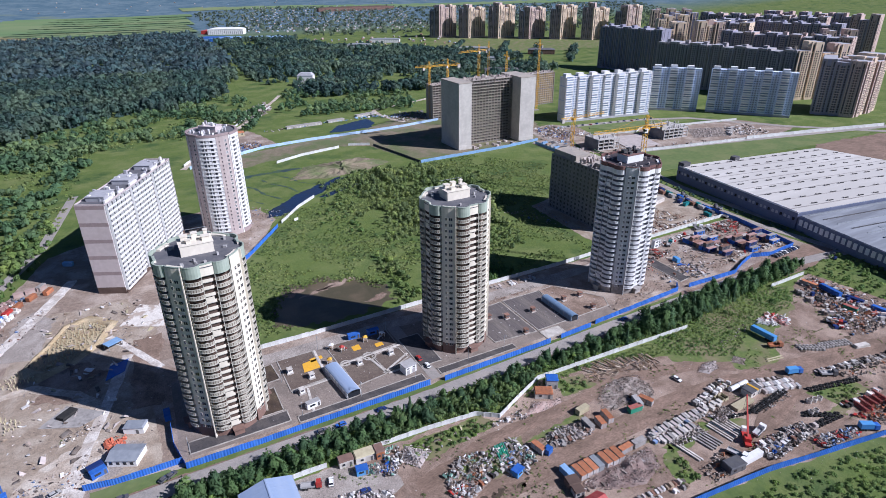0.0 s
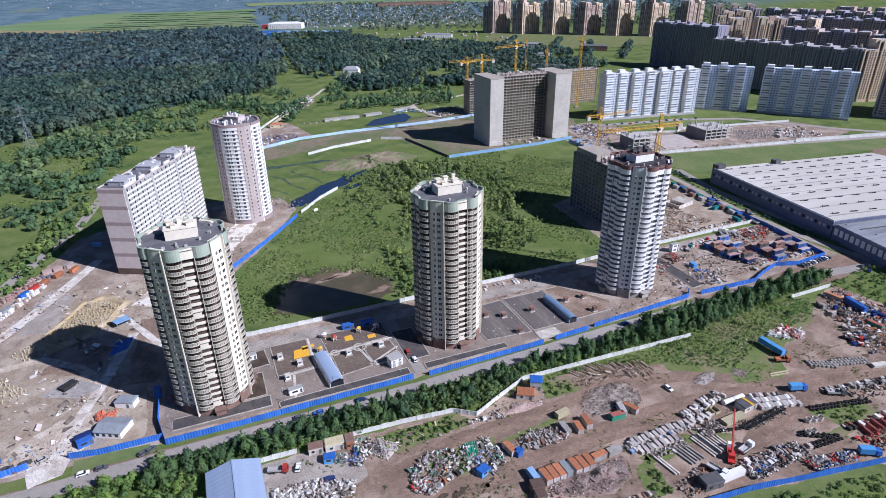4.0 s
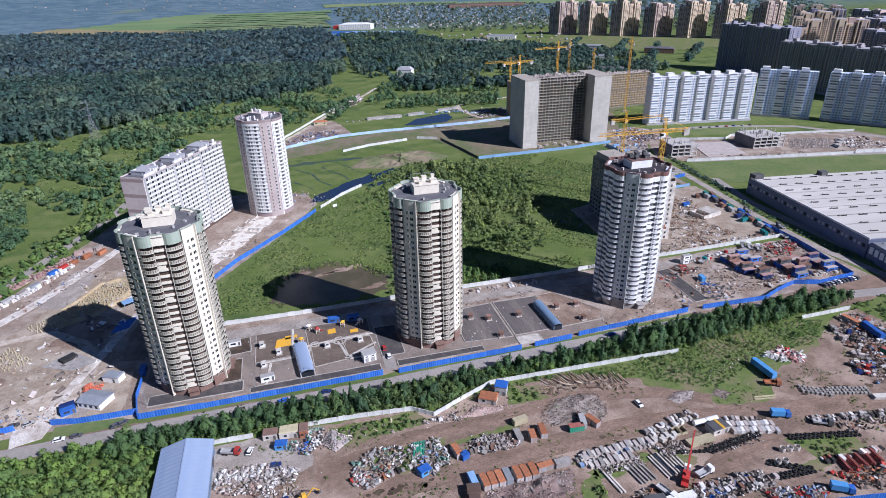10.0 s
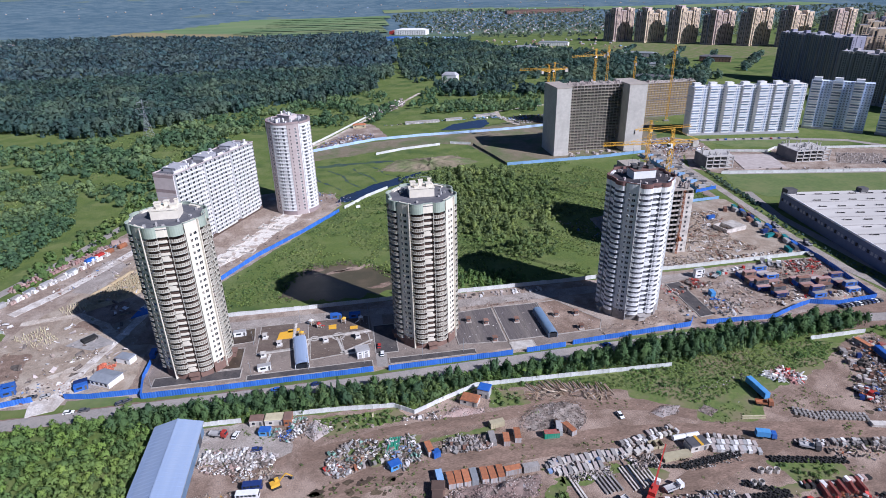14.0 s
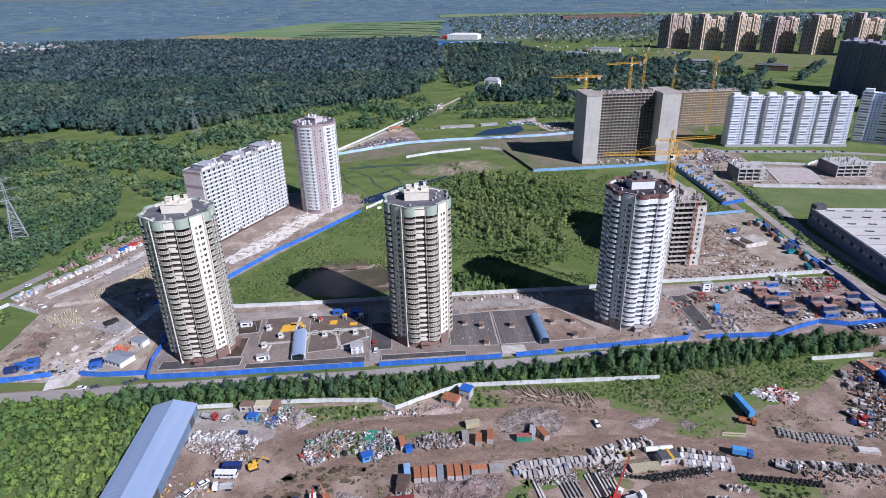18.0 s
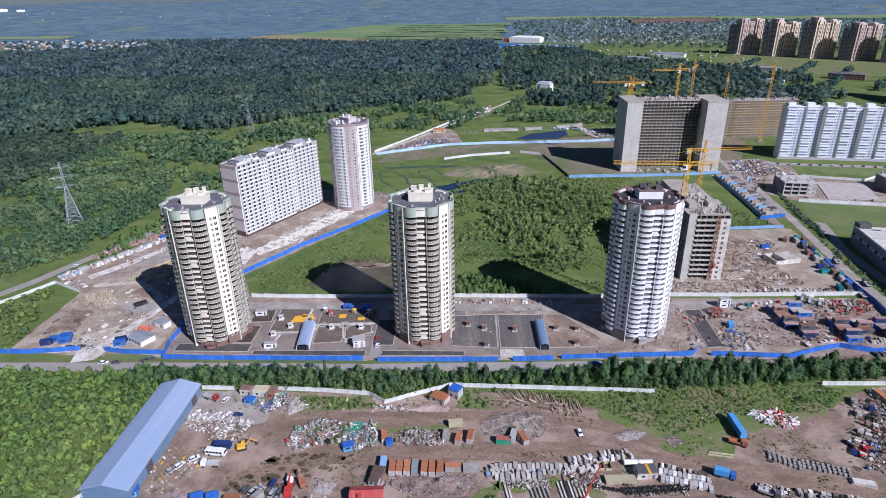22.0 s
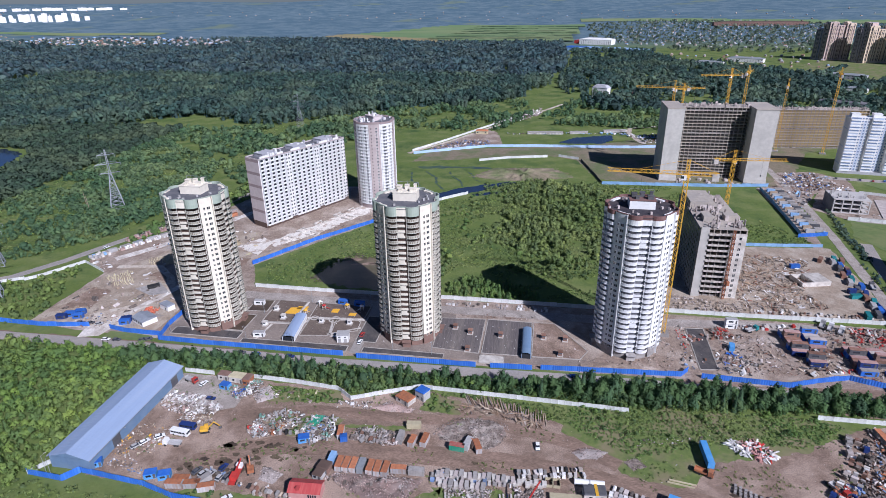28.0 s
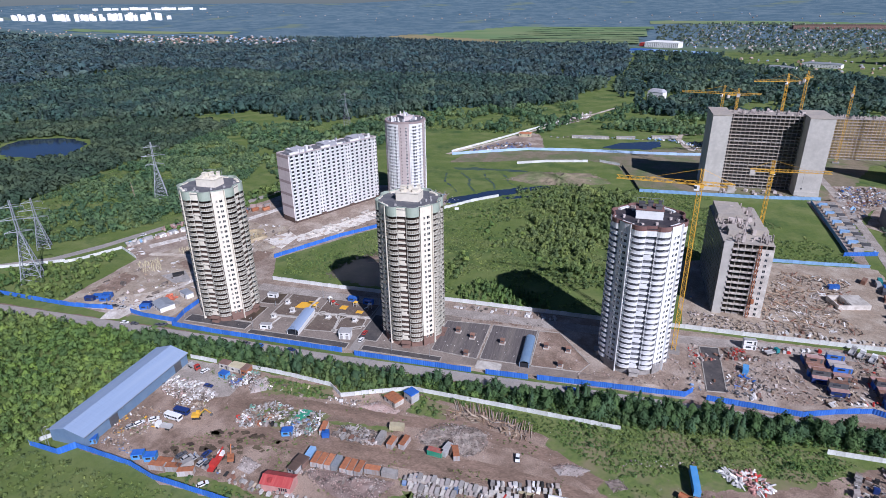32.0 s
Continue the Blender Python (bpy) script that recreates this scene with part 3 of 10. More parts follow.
for pts, w in (([(84, 462), (76, 476), (64, 492), (58, 520)], 1.6), ([(100, 466), (90, 484), (86, 504), (72, 524)], 2.0), ([(116, 478), (112, 494), (100, 512), (96, 526)], 1.4), ([(136, 490), (124, 502), (121, 516), (114, 528)], 1.6)):
    ribbon("channel", pts, w, 0.05, M["marsh"], 1.4, 2.0, label="narrow marshy furrow", category="water")
sheet("channel", [(60, 540), (90, 546), (134, 547), (136, 541), (96, 538), (64, 534)], 0.06, M["marsh"], 3, 2, label="marshy hollow beyond the meadow", category="water")
sheet("pond", [(206, 662), (224, 690), (246, 702), (270, 710), (272, 688), (258, 666), (232, 661)], 0.09, M["water"], 3, label="blue pond behind the pale fence", category="pond")
sheet("lake", [(-485, 472), (-518, 515), (-519, 540), (-480, 560), (-428, 552), (-384, 490), (-418, 466), (-460, 468)], 0.05, M["water"], 6, 4, label="small dark woodland lake", category="lake")
# far fields
def land_field(name, poly, lift, material, label, category, step=36):
    """A field that follows the land."""
    xs, ys = [p[0] for p in poly], [p[1] for p in poly]
    nx2, ny2 = int((max(xs) - min(xs)) / step) + 1, int((max(ys) - min(ys)) / step) + 1
    mid = np.array([(min(xs) + (i + 0.5) * step, min(ys) + (j + 0.5) * step) for j in range(ny2) for i in range(nx2)])
    ok = inside(mid, dense(list(poly), 60, 14))
    g = Geo()
    g.v = [(min(xs) + i * step, min(ys) + j * step, land(min(xs) + i * step, min(ys) + j * step) + lift) for j in range(ny2 + 1) for i in range(nx2 + 1)]
    g.f = [(j * (nx2 + 1) + i, j * (nx2 + 1) + i + 1, (j + 1) * (nx2 + 1) + i + 1, (j + 1) * (nx2 + 1) + i) for j in range(ny2) for i in range(nx2) if ok[j * nx2 + i]]
    g.m = [0] * len(g.f)
    return solo(name, g, material, label, category, "structure", smooth=True)


land_field("crop_field", [(-740, 2440), (-480, 2250), (-230, 2120), (240, 2090), (330, 3000), (-300, 2990), (-520, 2700)], 3.6, M["field"], "striped green crop field", "field")
land_field("dry_field", [(-740, 2430), (-480, 2250), (-215, 2135), (-150, 2210), (-420, 2400), (-690, 2560)], 4.6, M["dry_field"], "dry yellow field", "field", 24)
land_field("crop_field", [(-2350, 2330), (-1500, 2400), (-1520, 2500), (-2400, 2440)], 1.4, M["field"], "green crop field", "field")
land_field("crop_field", [(330, 3180), (1300, 2900), (2300, 2500), (2300, 2650), (1300, 3100), (340, 3330)], 1.4, M["field"], "green field on the far slope", "field")
HEDGE = mat("hedge_green", (0.05, 0.09, 0.045), (0.038, 0.07, 0.038), 0.05)
for k in range(9):
    y = 2190 + 85 * k
    land_field("hedge_row", [(-300 + 16 * k, y + 60), (-60, y + 20), (270 + 6 * k, y - 10), (270 + 6 * k, y - 2 + 4 * (k % 3)), (-60, y + 30 + 5 * (k % 3)), (-300 + 16 * k, y + 68)], 5.2, HEDGE, "dark hedge between the field strips", "hedge", 9)

# ---- buildings ----
M["parapet"] = mat("balcony_panel", (0.44, 0.415, 0.345), (0.36, 0.338, 0.28), 1.5, (0.28, 0.26, 0.215), 0.3, 0.5, rough=0.6, vary=0.12)
M["rib"] = mat("balcony_frame", (0.55, 0.53, 0.46), (0.48, 0.46, 0.40), 1.5, rough=0.6)
M["crown"] = mat("pale_green_cladding", (0.36, 0.415, 0.345), (0.31, 0.36, 0.30), 0.6, (0.40, 0.44, 0.38), 0.2, 0.5, rough=0.6)
M["white_parapet"] = mat("white_balcony_panel", (0.76, 0.76, 0.765), (0.68, 0.68, 0.69), 1.0, (0.58, 0.57, 0.57), 0.3, 0.45, rough=0.6, vary=0.06)
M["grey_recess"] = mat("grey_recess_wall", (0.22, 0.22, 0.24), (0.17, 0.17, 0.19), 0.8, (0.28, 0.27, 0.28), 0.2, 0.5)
M["red_band"] = mat("red_brown_band", (0.19, 0.10, 0.09), (0.14, 0.08, 0.075), 0.8, (0.23, 0.15, 0.13), 0.2, 0.5)
M["rose_wall"] = mat("rose_grey_panel", (0.56, 0.49, 0.48), (0.51, 0.445, 0.435), 0.4, (0.47, 0.40, 0.39), 0.1, 0.5, vary=0.03)
M["rose_dark"] = mat("dark_rose_panel", (0.33, 0.265, 0.26), (0.29, 0.23, 0.225), 0.4, vary=0.03)
M["white_panel"] = mat("white_wall_panel", (0.78, 0.77, 0.76), (0.72, 0.71, 0.70), 0.4, (0.64, 0.62, 0.61), 0.1, 0.5, rough=0.7, vary=0.03)
M["grey_panel"] = mat("grey_wall_panel", (0.43, 0.43, 0.46), (0.37, 0.37, 0.40), 0.4, (0.33, 0.33, 0.35), 0.1, 0.5, vary=0.03)

STYLES = {
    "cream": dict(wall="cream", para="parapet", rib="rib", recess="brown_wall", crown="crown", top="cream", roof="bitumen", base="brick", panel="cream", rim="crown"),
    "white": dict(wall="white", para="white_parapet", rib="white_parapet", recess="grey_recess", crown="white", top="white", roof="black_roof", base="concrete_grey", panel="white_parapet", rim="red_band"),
}


def window_mesh(w, h, frame_mat):
    """A framed pair of dark panes as one piece, in the plane y = 0, facing -y."""
    xs, zs = (-w / 2, -w / 2 + 0.1, -0.05, 0.05, w / 2 - 0.1, w / 2), (0, 0.1, h - 0.1, h)
    g = Geo()
    g.v = [(x, -0.08, z) for z in zs for x in xs] + [(x, 0.08, z) for z in (0, h) for x in (-w / 2, w / 2)]
    for k in range(3):
        for i in range(5):
            g.f.append((6 * k + i, 6 * k + i + 1, 6 * k + i + 7, 6 * k + i + 6))
            g.m.append(1 if k == 1 and i in (1, 3) else 0)
    g.f += [(24, 25, 5, 4, 3, 2, 1, 0), (18, 19, 20, 21, 22, 23, 27, 26), (0, 6, 12, 18, 26, 24), (25, 27, 23, 17, 11, 5)]
    g.m += [0] * 4
    return g.mesh("window", [frame_mat, M["glass"]])


def round_tower(x, y, style, floors, fh, z0, R, turn, label, crown=4.3, finished=True):
    """A round tower block: four bays of swelling balconies with plain window walls between them."""
    S = {k: M[v] for k, v in STYLES[style].items()}
    t = thing("tower_block", x, y, 0, 0, label, "tower block")
    top = z0 + floors * fh
    end = top + crown
    g = Geo()
    n = 72
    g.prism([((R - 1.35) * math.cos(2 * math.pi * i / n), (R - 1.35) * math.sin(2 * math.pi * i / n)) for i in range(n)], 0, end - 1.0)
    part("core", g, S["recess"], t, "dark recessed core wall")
    g = Geo()
    g.prism([((R + 0.1) * math.cos(2 * math.pi * i / n), (R + 0.1) * math.sin(2 * math.pi * i / n)) for i in range(n)], end - 1.0, end - 0.75)
    part("roof_slab", g, S["roof"], t, "flat dark roof")
    cols = [(-32, -8.5, "A"), (8.5, 32, "B")]
    spec = {}
    for a0, a1, c in cols:
        b = Geo()
        vs, n2 = [], 15 if style == "cream" else 8
        for i in range(n2 + 1):
            u = ((i // 2) * 1.0 + (i % 2) * 0.76) / (n2 // 2 + 0.76) if n2 == 15 else i / n2
            a = radians(a0 + (a1 - a0) * u)
            k = 1.25 * math.sin(math.pi * u) ** 0.6 if 0 < i < n2 else 0.0
            vs += [(r * math.cos(a), r * math.sin(a), z) for r, z in ((R - 1.4, 0), (R + 0.14 + k, 0), (R + 0.14 + k, 0.28), (R + 0.09 + k, 0.30), (R + 0.09 + k, 1.45), (R + 0.15 + k, 1.47), (R + 0.15 + k, 1.57), (R + k, 1.57), (R + k, 0.26), (R - 1.4, 0.24))]
        for i in range(n2):
            for j in range(10):
                b.add([], [], 0)
                b.f.append((10 * i + j, 10 * (i + 1) + j, 10 * (i + 1) + (j + 1) % 10, 10 * i + (j + 1) % 10))
                b.m.append((2 if i % 2 and j == 3 else 0) if j in (3, 7) else 1)
        b.v = vs
        b.f += [tuple(range(10)), tuple(range(10 * n2 + 9, 10 * n2 - 1, -1))]
        b.m += [1, 1]
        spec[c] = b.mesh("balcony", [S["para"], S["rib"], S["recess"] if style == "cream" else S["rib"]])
    b = Geo()
    b.arc(-8.3, 5.5, R - 1.4, R - 0.35, 0, 0.24, 3, 1)
    b.arc(-8.3, 5.5, R - 0.5, R - 0.4, 0.24, 1.3, 3, 0)
    spec["mid"] = b.mesh("loggia", [S["panel"], S["rib"]])
    b = Geo()
    b.arc(-8.2, 3.0, R - 0.5, R - 0.32, 0.3, fh - 0.35, 3, 0)
    spec["panel"] = b.mesh("infill_panel", [S["panel"]])
    wins = window_mesh(1.0, 1.45, S["wall"]), window_mesh(1.7, 1.45, S["wall"])
    for q in range(4):
        c = turn + 90 * q
        spin = pose(0, 0, 0, 0, 0, c)
        for f in range(floors):
            up = pose(0, 0, z0 + f * fh, 0, 0, c)
            part("balcony", spec["A"], None, t, m=up)
            part("balcony", spec["B"], None, t, m=up)
            part("loggia", spec["mid"], None, t, m=up)
            if (f * 2 + q) % 5 == 0:
                part("infill_panel", spec["panel"], None, t, m=up)
            for k, (a, wm) in enumerate(((41.3, wins[0]), (49.2, wins[1]))):
                aa = radians(a)
                part("window", wm, None, t, m=spin @ pose((R + 0.26) * math.cos(aa), (R + 0.26) * math.sin(aa), z0 + f * fh + 0.85, 0, 0, a + 90))
        w = Geo().arc(33.5, 56.5, R - 1.6, R + 0.22, z0 + 2.0, end - 0.1, 4)
        part("wall", w, S["wall"], t, m=spin)
        w = Geo().arc(33.5, 56.5, R - 1.6, R + 0.26, 0, z0 + 2.0, 4)
        part("plinth", w, S["base"], t, "brown clad plinth" if style == "cream" else "", m=spin)
        w = Geo().arc(57.0, 58.2, R - 1.6, R + 1.0, 0, end, 1)
        part("pilaster", w, S["wall"], t, m=spin)
        for a0, a1, _ in cols:
            w = Geo().arc(a0, a1, R - 0.2, R + 0.16, top, end, 7, 0, 1.25)
            w.arc(a0, a1, R - 0.24, R + 0.24, end - (1.7 if style == "white" else 0.0), end + 0.35, 7, 1, 1.25)
            part("crown_panel", w, [S["crown"], S["rim"]], t, m=spin)
            for a in (a0, a1):
                k = 0.0
                part("mullion", Geo().box((R + 0.1 + k) * math.cos(radians(a)), (R + 0.1 + k) * math.sin(radians(a)), z0, 0.18, 0.18, top - z0, a), S["rib"], t, m=spin)
            w = Geo().arc(a0 + 1, a1 - 1, R - 1.5, R - 0.2, 0, z0, 5)
            part("ground_floor_wall", w, S["base"], t, m=spin)
        w = Geo().arc(-8.5, 8.5, R - 0.9, R - 0.05, top, end, 3)
        w.arc(-8.5, 8.5, R - 0.95, R + 0.0, end - (1.7 if style == "white" else 0.0), end + 0.3, 3, 1)
        part("crown_panel", w, [S["top"], S["rim"]], t, m=spin)
        w = Geo().arc(33.5, 56.5, R - 0.3, R + 0.3, end - 0.1, end + 0.25, 4)
        part("coping", w, S["rim"], t, m=spin)
        w = Geo()
        w.box(0, 0, 0, 4.0, 2.6, 3.0, m=0).box(0, -0.6, 3.0, 4.6, 3.4, 0.2, m=0)
        part("entrance", w, [S["base"], S["wall"]], t, m=spin @ pose(R + 0.2, 0, 0, 0, 0, 90))
    # lift house and plant on the roof
    z = end - 0.75
    house = part("lift_house", Geo().box(0, 0, z, 11.5, 7.6, 4.0, 0, 0).box(0, 0, z + 4.0, 12.0, 8.1, 0.3, 0, 1), [S["wall"], S["rim"] if style == "white" else S["wall"]], t, m=pose(0, 0.5, 0, 0, 0, turn + 86))
    for dx, dy, sx, sy, sz in ((-3.5, 1.5, 2.4, 2.4, 1.8), (0.2, 2.0, 2.0, 2.0, 2.2), (3.6, -1.2, 2.6, 2.2, 1.6), (-2.4, -1.9, 1.6, 1.6, 1.4), (4.2, 2.2, 1.3, 1.3, 2.6)):
        part("vent", Geo().box(dx, dy, z + 4.2, sx, sy, sz).box(dx, dy, z + 4.2 + sz, sx + 0.4, sy + 0.4, 0.18), S["wall"] if style != "white" else M["dark_grey"], house)
    part("railing", Geo().tube((-5.5, 3.6, z + 4.2), (-5.5, 3.6, z + 7.4), 0.08).tube((5.5, 3.6, z + 4.2), (5.5, 3.6, z + 7.4), 0.08).tube((-5.5, 3.6, z + 7.4), (5.5, 3.6, z + 7.4), 0.08).tube((0, 3.6, z + 4.2), (0, 3.6, z + 7.4), 0.08), M["steel"], house)
    for k in range(12):
        a = rnd.uniform(0, 6.28)
        r = rnd.uniform(8.5, 13.0)
        part("roof_vent", Geo().box(r * math.cos(a), r * math.sin(a), z, rnd.uniform(0.6, 1.3), rnd.uniform(0.6, 1.3), rnd.uniform(0.6, 1.5), rnd.uniform(0, 90)), M["grey_paint"] if style != "white" else M["rubble"], t)
    return t


round_tower(13.9, 217.7, "cream", 24, 2.8, 3.8, 15.2, -86, "tall round cream and brown tower block with curved grey balconies")
round_tower(124.9, 220.9, "cream", 24, 2.8, 3.8, 15.2, -86, "tall round cream and brown tower block on a paved court")
round_tower(236.0, 225.3, "white", 24, 2.77, 3.8, 15.2, -86, "tall round white tower block with curved balconies, still being finished")


def rose_tower(x, y, floors, fh, z0, R, label):
    """A many-sided tower: plain rose-brown walls with a column of windows between stacks of white balconies."""
    t = thing("tower_block", x, y, 0, 0, label, "tower block")
    top = z0 + floors * fh
    end = top + 3.4
    n = 48
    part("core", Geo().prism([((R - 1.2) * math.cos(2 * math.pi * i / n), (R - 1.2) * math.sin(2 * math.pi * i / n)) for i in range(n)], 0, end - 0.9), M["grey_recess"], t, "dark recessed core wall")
    part("roof_slab", Geo().prism([((R + 0.1) * math.cos(2 * math.pi * i / n), (R + 0.1) * math.sin(2 * math.pi * i / n)) for i in range(n)], end - 0.9, end - 0.6), M["bitumen"], t, "flat dark roof")
    win = window_mesh(1.5, 1.6, M["white"])
    small = window_mesh(0.8, 1.2, M["rose_dark"])
    bal = Geo().arc(-20.4, 20.4, R - 1.2, R + 0.75, 0, 0.2, 6, 1).arc(-20.4, 20.4, R + 0.6, R + 0.75, 0.2, 1.2, 6, 0)
    for a in (-20.2, -6.6, 6.6, 20.2):
        bal.arc(a - 0.4, a + 0.4, R - 1.2, R + 0.7, 0.2, fh, 1, 0)
    for a0, a1 in ((-19.6, -13.6), (-1.5, 6.0), (13.6, 19.6)):
        bal.arc(a0, a1, R - 1.15, R + 0.35, 0.2, fh - 0.1, 2, 2)
    bal = bal.mesh("balcony", [M["white"], M["grey_panel"], M["white_panel"]])
    for q in range(4):
        mid = -111 + 75 * q
        spin = pose(0, 0, 0, 0, 0, mid)
        for f in range(floors):
            part("balcony", bal, None, t, m=pose(0, 0, z0 + f * fh, 0, 0, mid))
        part("crown_panel", Geo().arc(-20.8, 20.8, R - 0.4, R + 0.8, top, end - 1.5, 6, 0).arc(-21, 21, R - 0.45, R + 0.95, end - 1.5, end, 6, 1), [M["white_panel"], M["rose_dark"]], t, m=spin)
        part("ground_floor_wall", Geo().arc(-21, 21, R - 1.4, R + 0.2, 0, z0, 6), M["rose_dark"], t, m=spin)
    for a0, a1 in ((-165, -132), (-90, -57), (-15, 18), (60, 93), (135, 195)):
        w = part("wall", Geo().arc(a0 + 0.4, a1 - 0.4, R - 1.5, R + 0.2, 0, end - 1.2, 4), M["tower_rose"], t, "rose-brown rendered wall")
        part("coping", Geo().arc(a0 + 0.2, a1 - 0.2, R - 1.0, R + 0.45, end - 1.2, end + 0.3, 4), M["rose_dark"], t)
        part("pier", Geo().arc(a1 - 2.6, a1 - 0.2, R - 1.0, R + 0.5, 0, end - 1.2, 1), M["white_panel"], t)
        for f in range(floors):
            for a, wm in ((a0 + 22, win), (a0 + 7, small)):
                aa = radians(a)
                part("window", wm, None, w, m=pose((R + 0.18) * math.cos(aa), (R + 0.18) * math.sin(aa), z0 + f * fh + 0.7, 0, 0, a + 90))
    z = end - 0.6
    house = part("lift_house", Geo().box(0, 0, z, 12, 8, 3.6).box(0, 0, z + 3.6, 12.6, 8.6, 0.3), M["rose_wall"], t, m=pose(0, 0, 0, 0, 0, -40))
    for k in range(9):
        part("vent", Geo().box(-4.6 + 1.15 * k, rnd.uniform(-2.6, 2.6), z + 3.9, rnd.uniform(0.8, 1.6), rnd.uniform(0.8, 1.6), rnd.uniform(1.0, 2.8)), M["white_panel"] if k % 2 else M["grey_panel"], house)
    for k in range(22):
        a, r = rnd.uniform(0, 6.28), rnd.uniform(8.0, 14.5)
        part("roof_vent", Geo().box(r * math.cos(a), r * math.sin(a), z, rnd.uniform(0.6, 1.5), rnd.uniform(0.6, 1.5), rnd.uniform(0.8, 3.2), rnd.uniform(0, 90)), M["white_panel"] if k % 3 else M["grey_panel"], t)
    return t


M["tower_rose"] = mat("rose_brown_render", (0.46, 0.395, 0.375), (0.42, 0.36, 0.345), 0.4, (0.37, 0.31, 0.30), 0.1, 0.5, vary=0.03)
rose_tower(49.7, 425.1, 24, 2.72, 3.4, 16.2, "tall white and rose-brown tower block at the meadow's edge")


def flats(x, y, rz, length, depth, floors, fh, label, name="apartment_block"):
    """A long slab of flats: front in the plane y = 0 facing -y, from x = 0 to length."""
    t = thing(name, x, y, 0, rz, label, "apartment block")
    z0, H = 2.0, 2.0 + floors * fh
    part("body", Geo().box(length / 2, depth / 2 + 0.3, 0, length, depth - 0.6, H), M["white_panel"], t)
    # gable end with darker bands
    g = Geo()
    levels = [0.0, 4.1]
    for k in range(5):
        levels += [4.1 + (H - 4.1) * (k + 0.78) / 5, 4.1 + (H - 4.1) * (k + 1) / 5]
    g.v = [(x, y, z) for z in levels for x, y in ((-0.24, 0.5), (0.0, 0.5), (0.0, depth + 0.1), (-0.24, depth + 0.1))]
    for k in range(len(levels) - 1):
        g.f += [(4 * k + i, 4 * k + (i + 1) % 4, 4 * k + 4 + (i + 1) % 4, 4 * k + 4 + i) for i in range(4)]
        g.m += [2 if k == 0 else 1 - k % 2] * 4
    g.f.append(tuple(range(len(g.v) - 4, len(g.v))))
    g.m.append(0)
    part("gable_wall", g, [M["rose_wall"], M["rose_dark"], M["brown_wall"]], t, "rose gable wall with darker bands")
    part("gable_wall", g, [M["rose_wall"], M["rose_dark"], M["brown_wall"]], t, m=pose(length, depth + 0.6, 0, 0, 0, 180))
    part("plinth", Geo().box(length / 2, 0.1, 0, length, 0.5, z0 + 0.3), M["brown_wall"], t)
    win = window_mesh(1.5, 1.5, M["white_panel"])
    def balcony(w):
        b = Geo()
        b.box(0, -0.45, 0, w, 1.5, 0.2, m=1).box(0, -1.15, 0.2, w, 0.12, 1.15, m=0)
        for s in (-1, 1):
            b.box(s * (w / 2 - 0.06), -0.5, 0.2, 0.12, 1.3, fh - 0.2, m=0)
        b.box(-0.08 * w, 0.05, 0.2, 0.62 * w, 0.1, fh - 0.55, m=2)
        return b.mesh("balcony", [M["white"], M["white_panel"], M["glass"]])
    wide = balcony(4.5)
    section = length / 3
    for s in range(3):
        for f in range(floors):
            z = z0 + f * fh
            for u in (27.6, 30.2):
                part("window", win, None, t, m=pose(s * section + u * section / 31.5, 0, z + 0.85))
            for u in (2.9, 8.0, 13.1, 18.2, 23.3):
                part("balcony", wide, None, t, m=pose(s * section + u * section / 31.5, 0, z))
        # raised lift houses and roof clutter
        cx = s * section + section * 0.42
        part("lift_house", Geo().box(cx, depth * 0.5, H, 12, depth * 0.62, 2.6).box(cx, depth * 0.5, H + 2.6, 12.6, depth * 0.66, 0.25), M["grey_panel"], t)
        part("attic", Geo().box(s * section + section * 0.2, 0.6, H, section * 0.3, 1.0, 2.2).box(s * section + section * 0.68, 0.6, H, section * 0.2, 1.0, 2.2), M["white_panel"], t)
        for k in range(16):
            part("roof_vent", Geo().box(s * section + rnd.uniform(2, section - 2), rnd.uniform(2, depth - 2), H, rnd.uniform(0.8, 2.2), rnd.uniform(0.8, 1.8), rnd.uniform(1.0, 3.6)), M["grey_panel"] if k % 2 else M["white_panel"], t)
    part("roof", Geo().box(length / 2, depth / 2, H, length, depth, 0.12), M["bitumen"], t)
    part("parapet", Geo().box(length / 2, 0.15, H, length, 0.3, 0.9).box(length / 2, depth - 0.15, H, length, 0.3, 0.9).box(0.15, depth / 2, H, 0.3, depth - 0.6, 0.9).box(length - 0.15, depth / 2, H, 0.3, depth - 0.6, 0.9), M["rose_wall"], t)
    return t


flats(-19.3, 352.6, 62.9, 88, 16.4, 18, 2.9, "long eighteen-storey white slab of flats with rose gable walls")


def window_field(g, w, h, nx, nz, x0, z0, sx, sz, ww, wh, y=-0.06, m=1, skip=0.0):
    """A grid of dark panes on the plane y = 0."""
    for i in range(nx):
        for k in range(nz):
            if skip and rnd.random() < skip:
                continue
            x, z = x0 + i * sx, z0 + k * sz
            g.add([(x - ww / 2, y, z), (x + ww / 2, y, z), (x + ww / 2, y, z + wh), (x - ww / 2, y, z + wh)], [(0, 1, 2, 3)], m)
    return g


# pale blue glass colour imitates sky reflected in the panes
M["sky_glass"] = glass("sky_tinted_glass", (0.19, 0.24, 0.35))
M["frame_concrete"] = mat("frame_concrete", (0.45, 0.40, 0.34), (0.36, 0.32, 0.275), 0.5, (0.30, 0.28, 0.26), 0.1, 0.5, bump=0.1, vary=0.05)
# infill colour darkened to stand in for shade deep inside the open floors
M["shade_infill"] = mat("shade_infill", (0.12, 0.11, 0.10), (0.085, 0.078, 0.072), 0.7, (0.16, 0.145, 0.13), 0.15, 0.6)
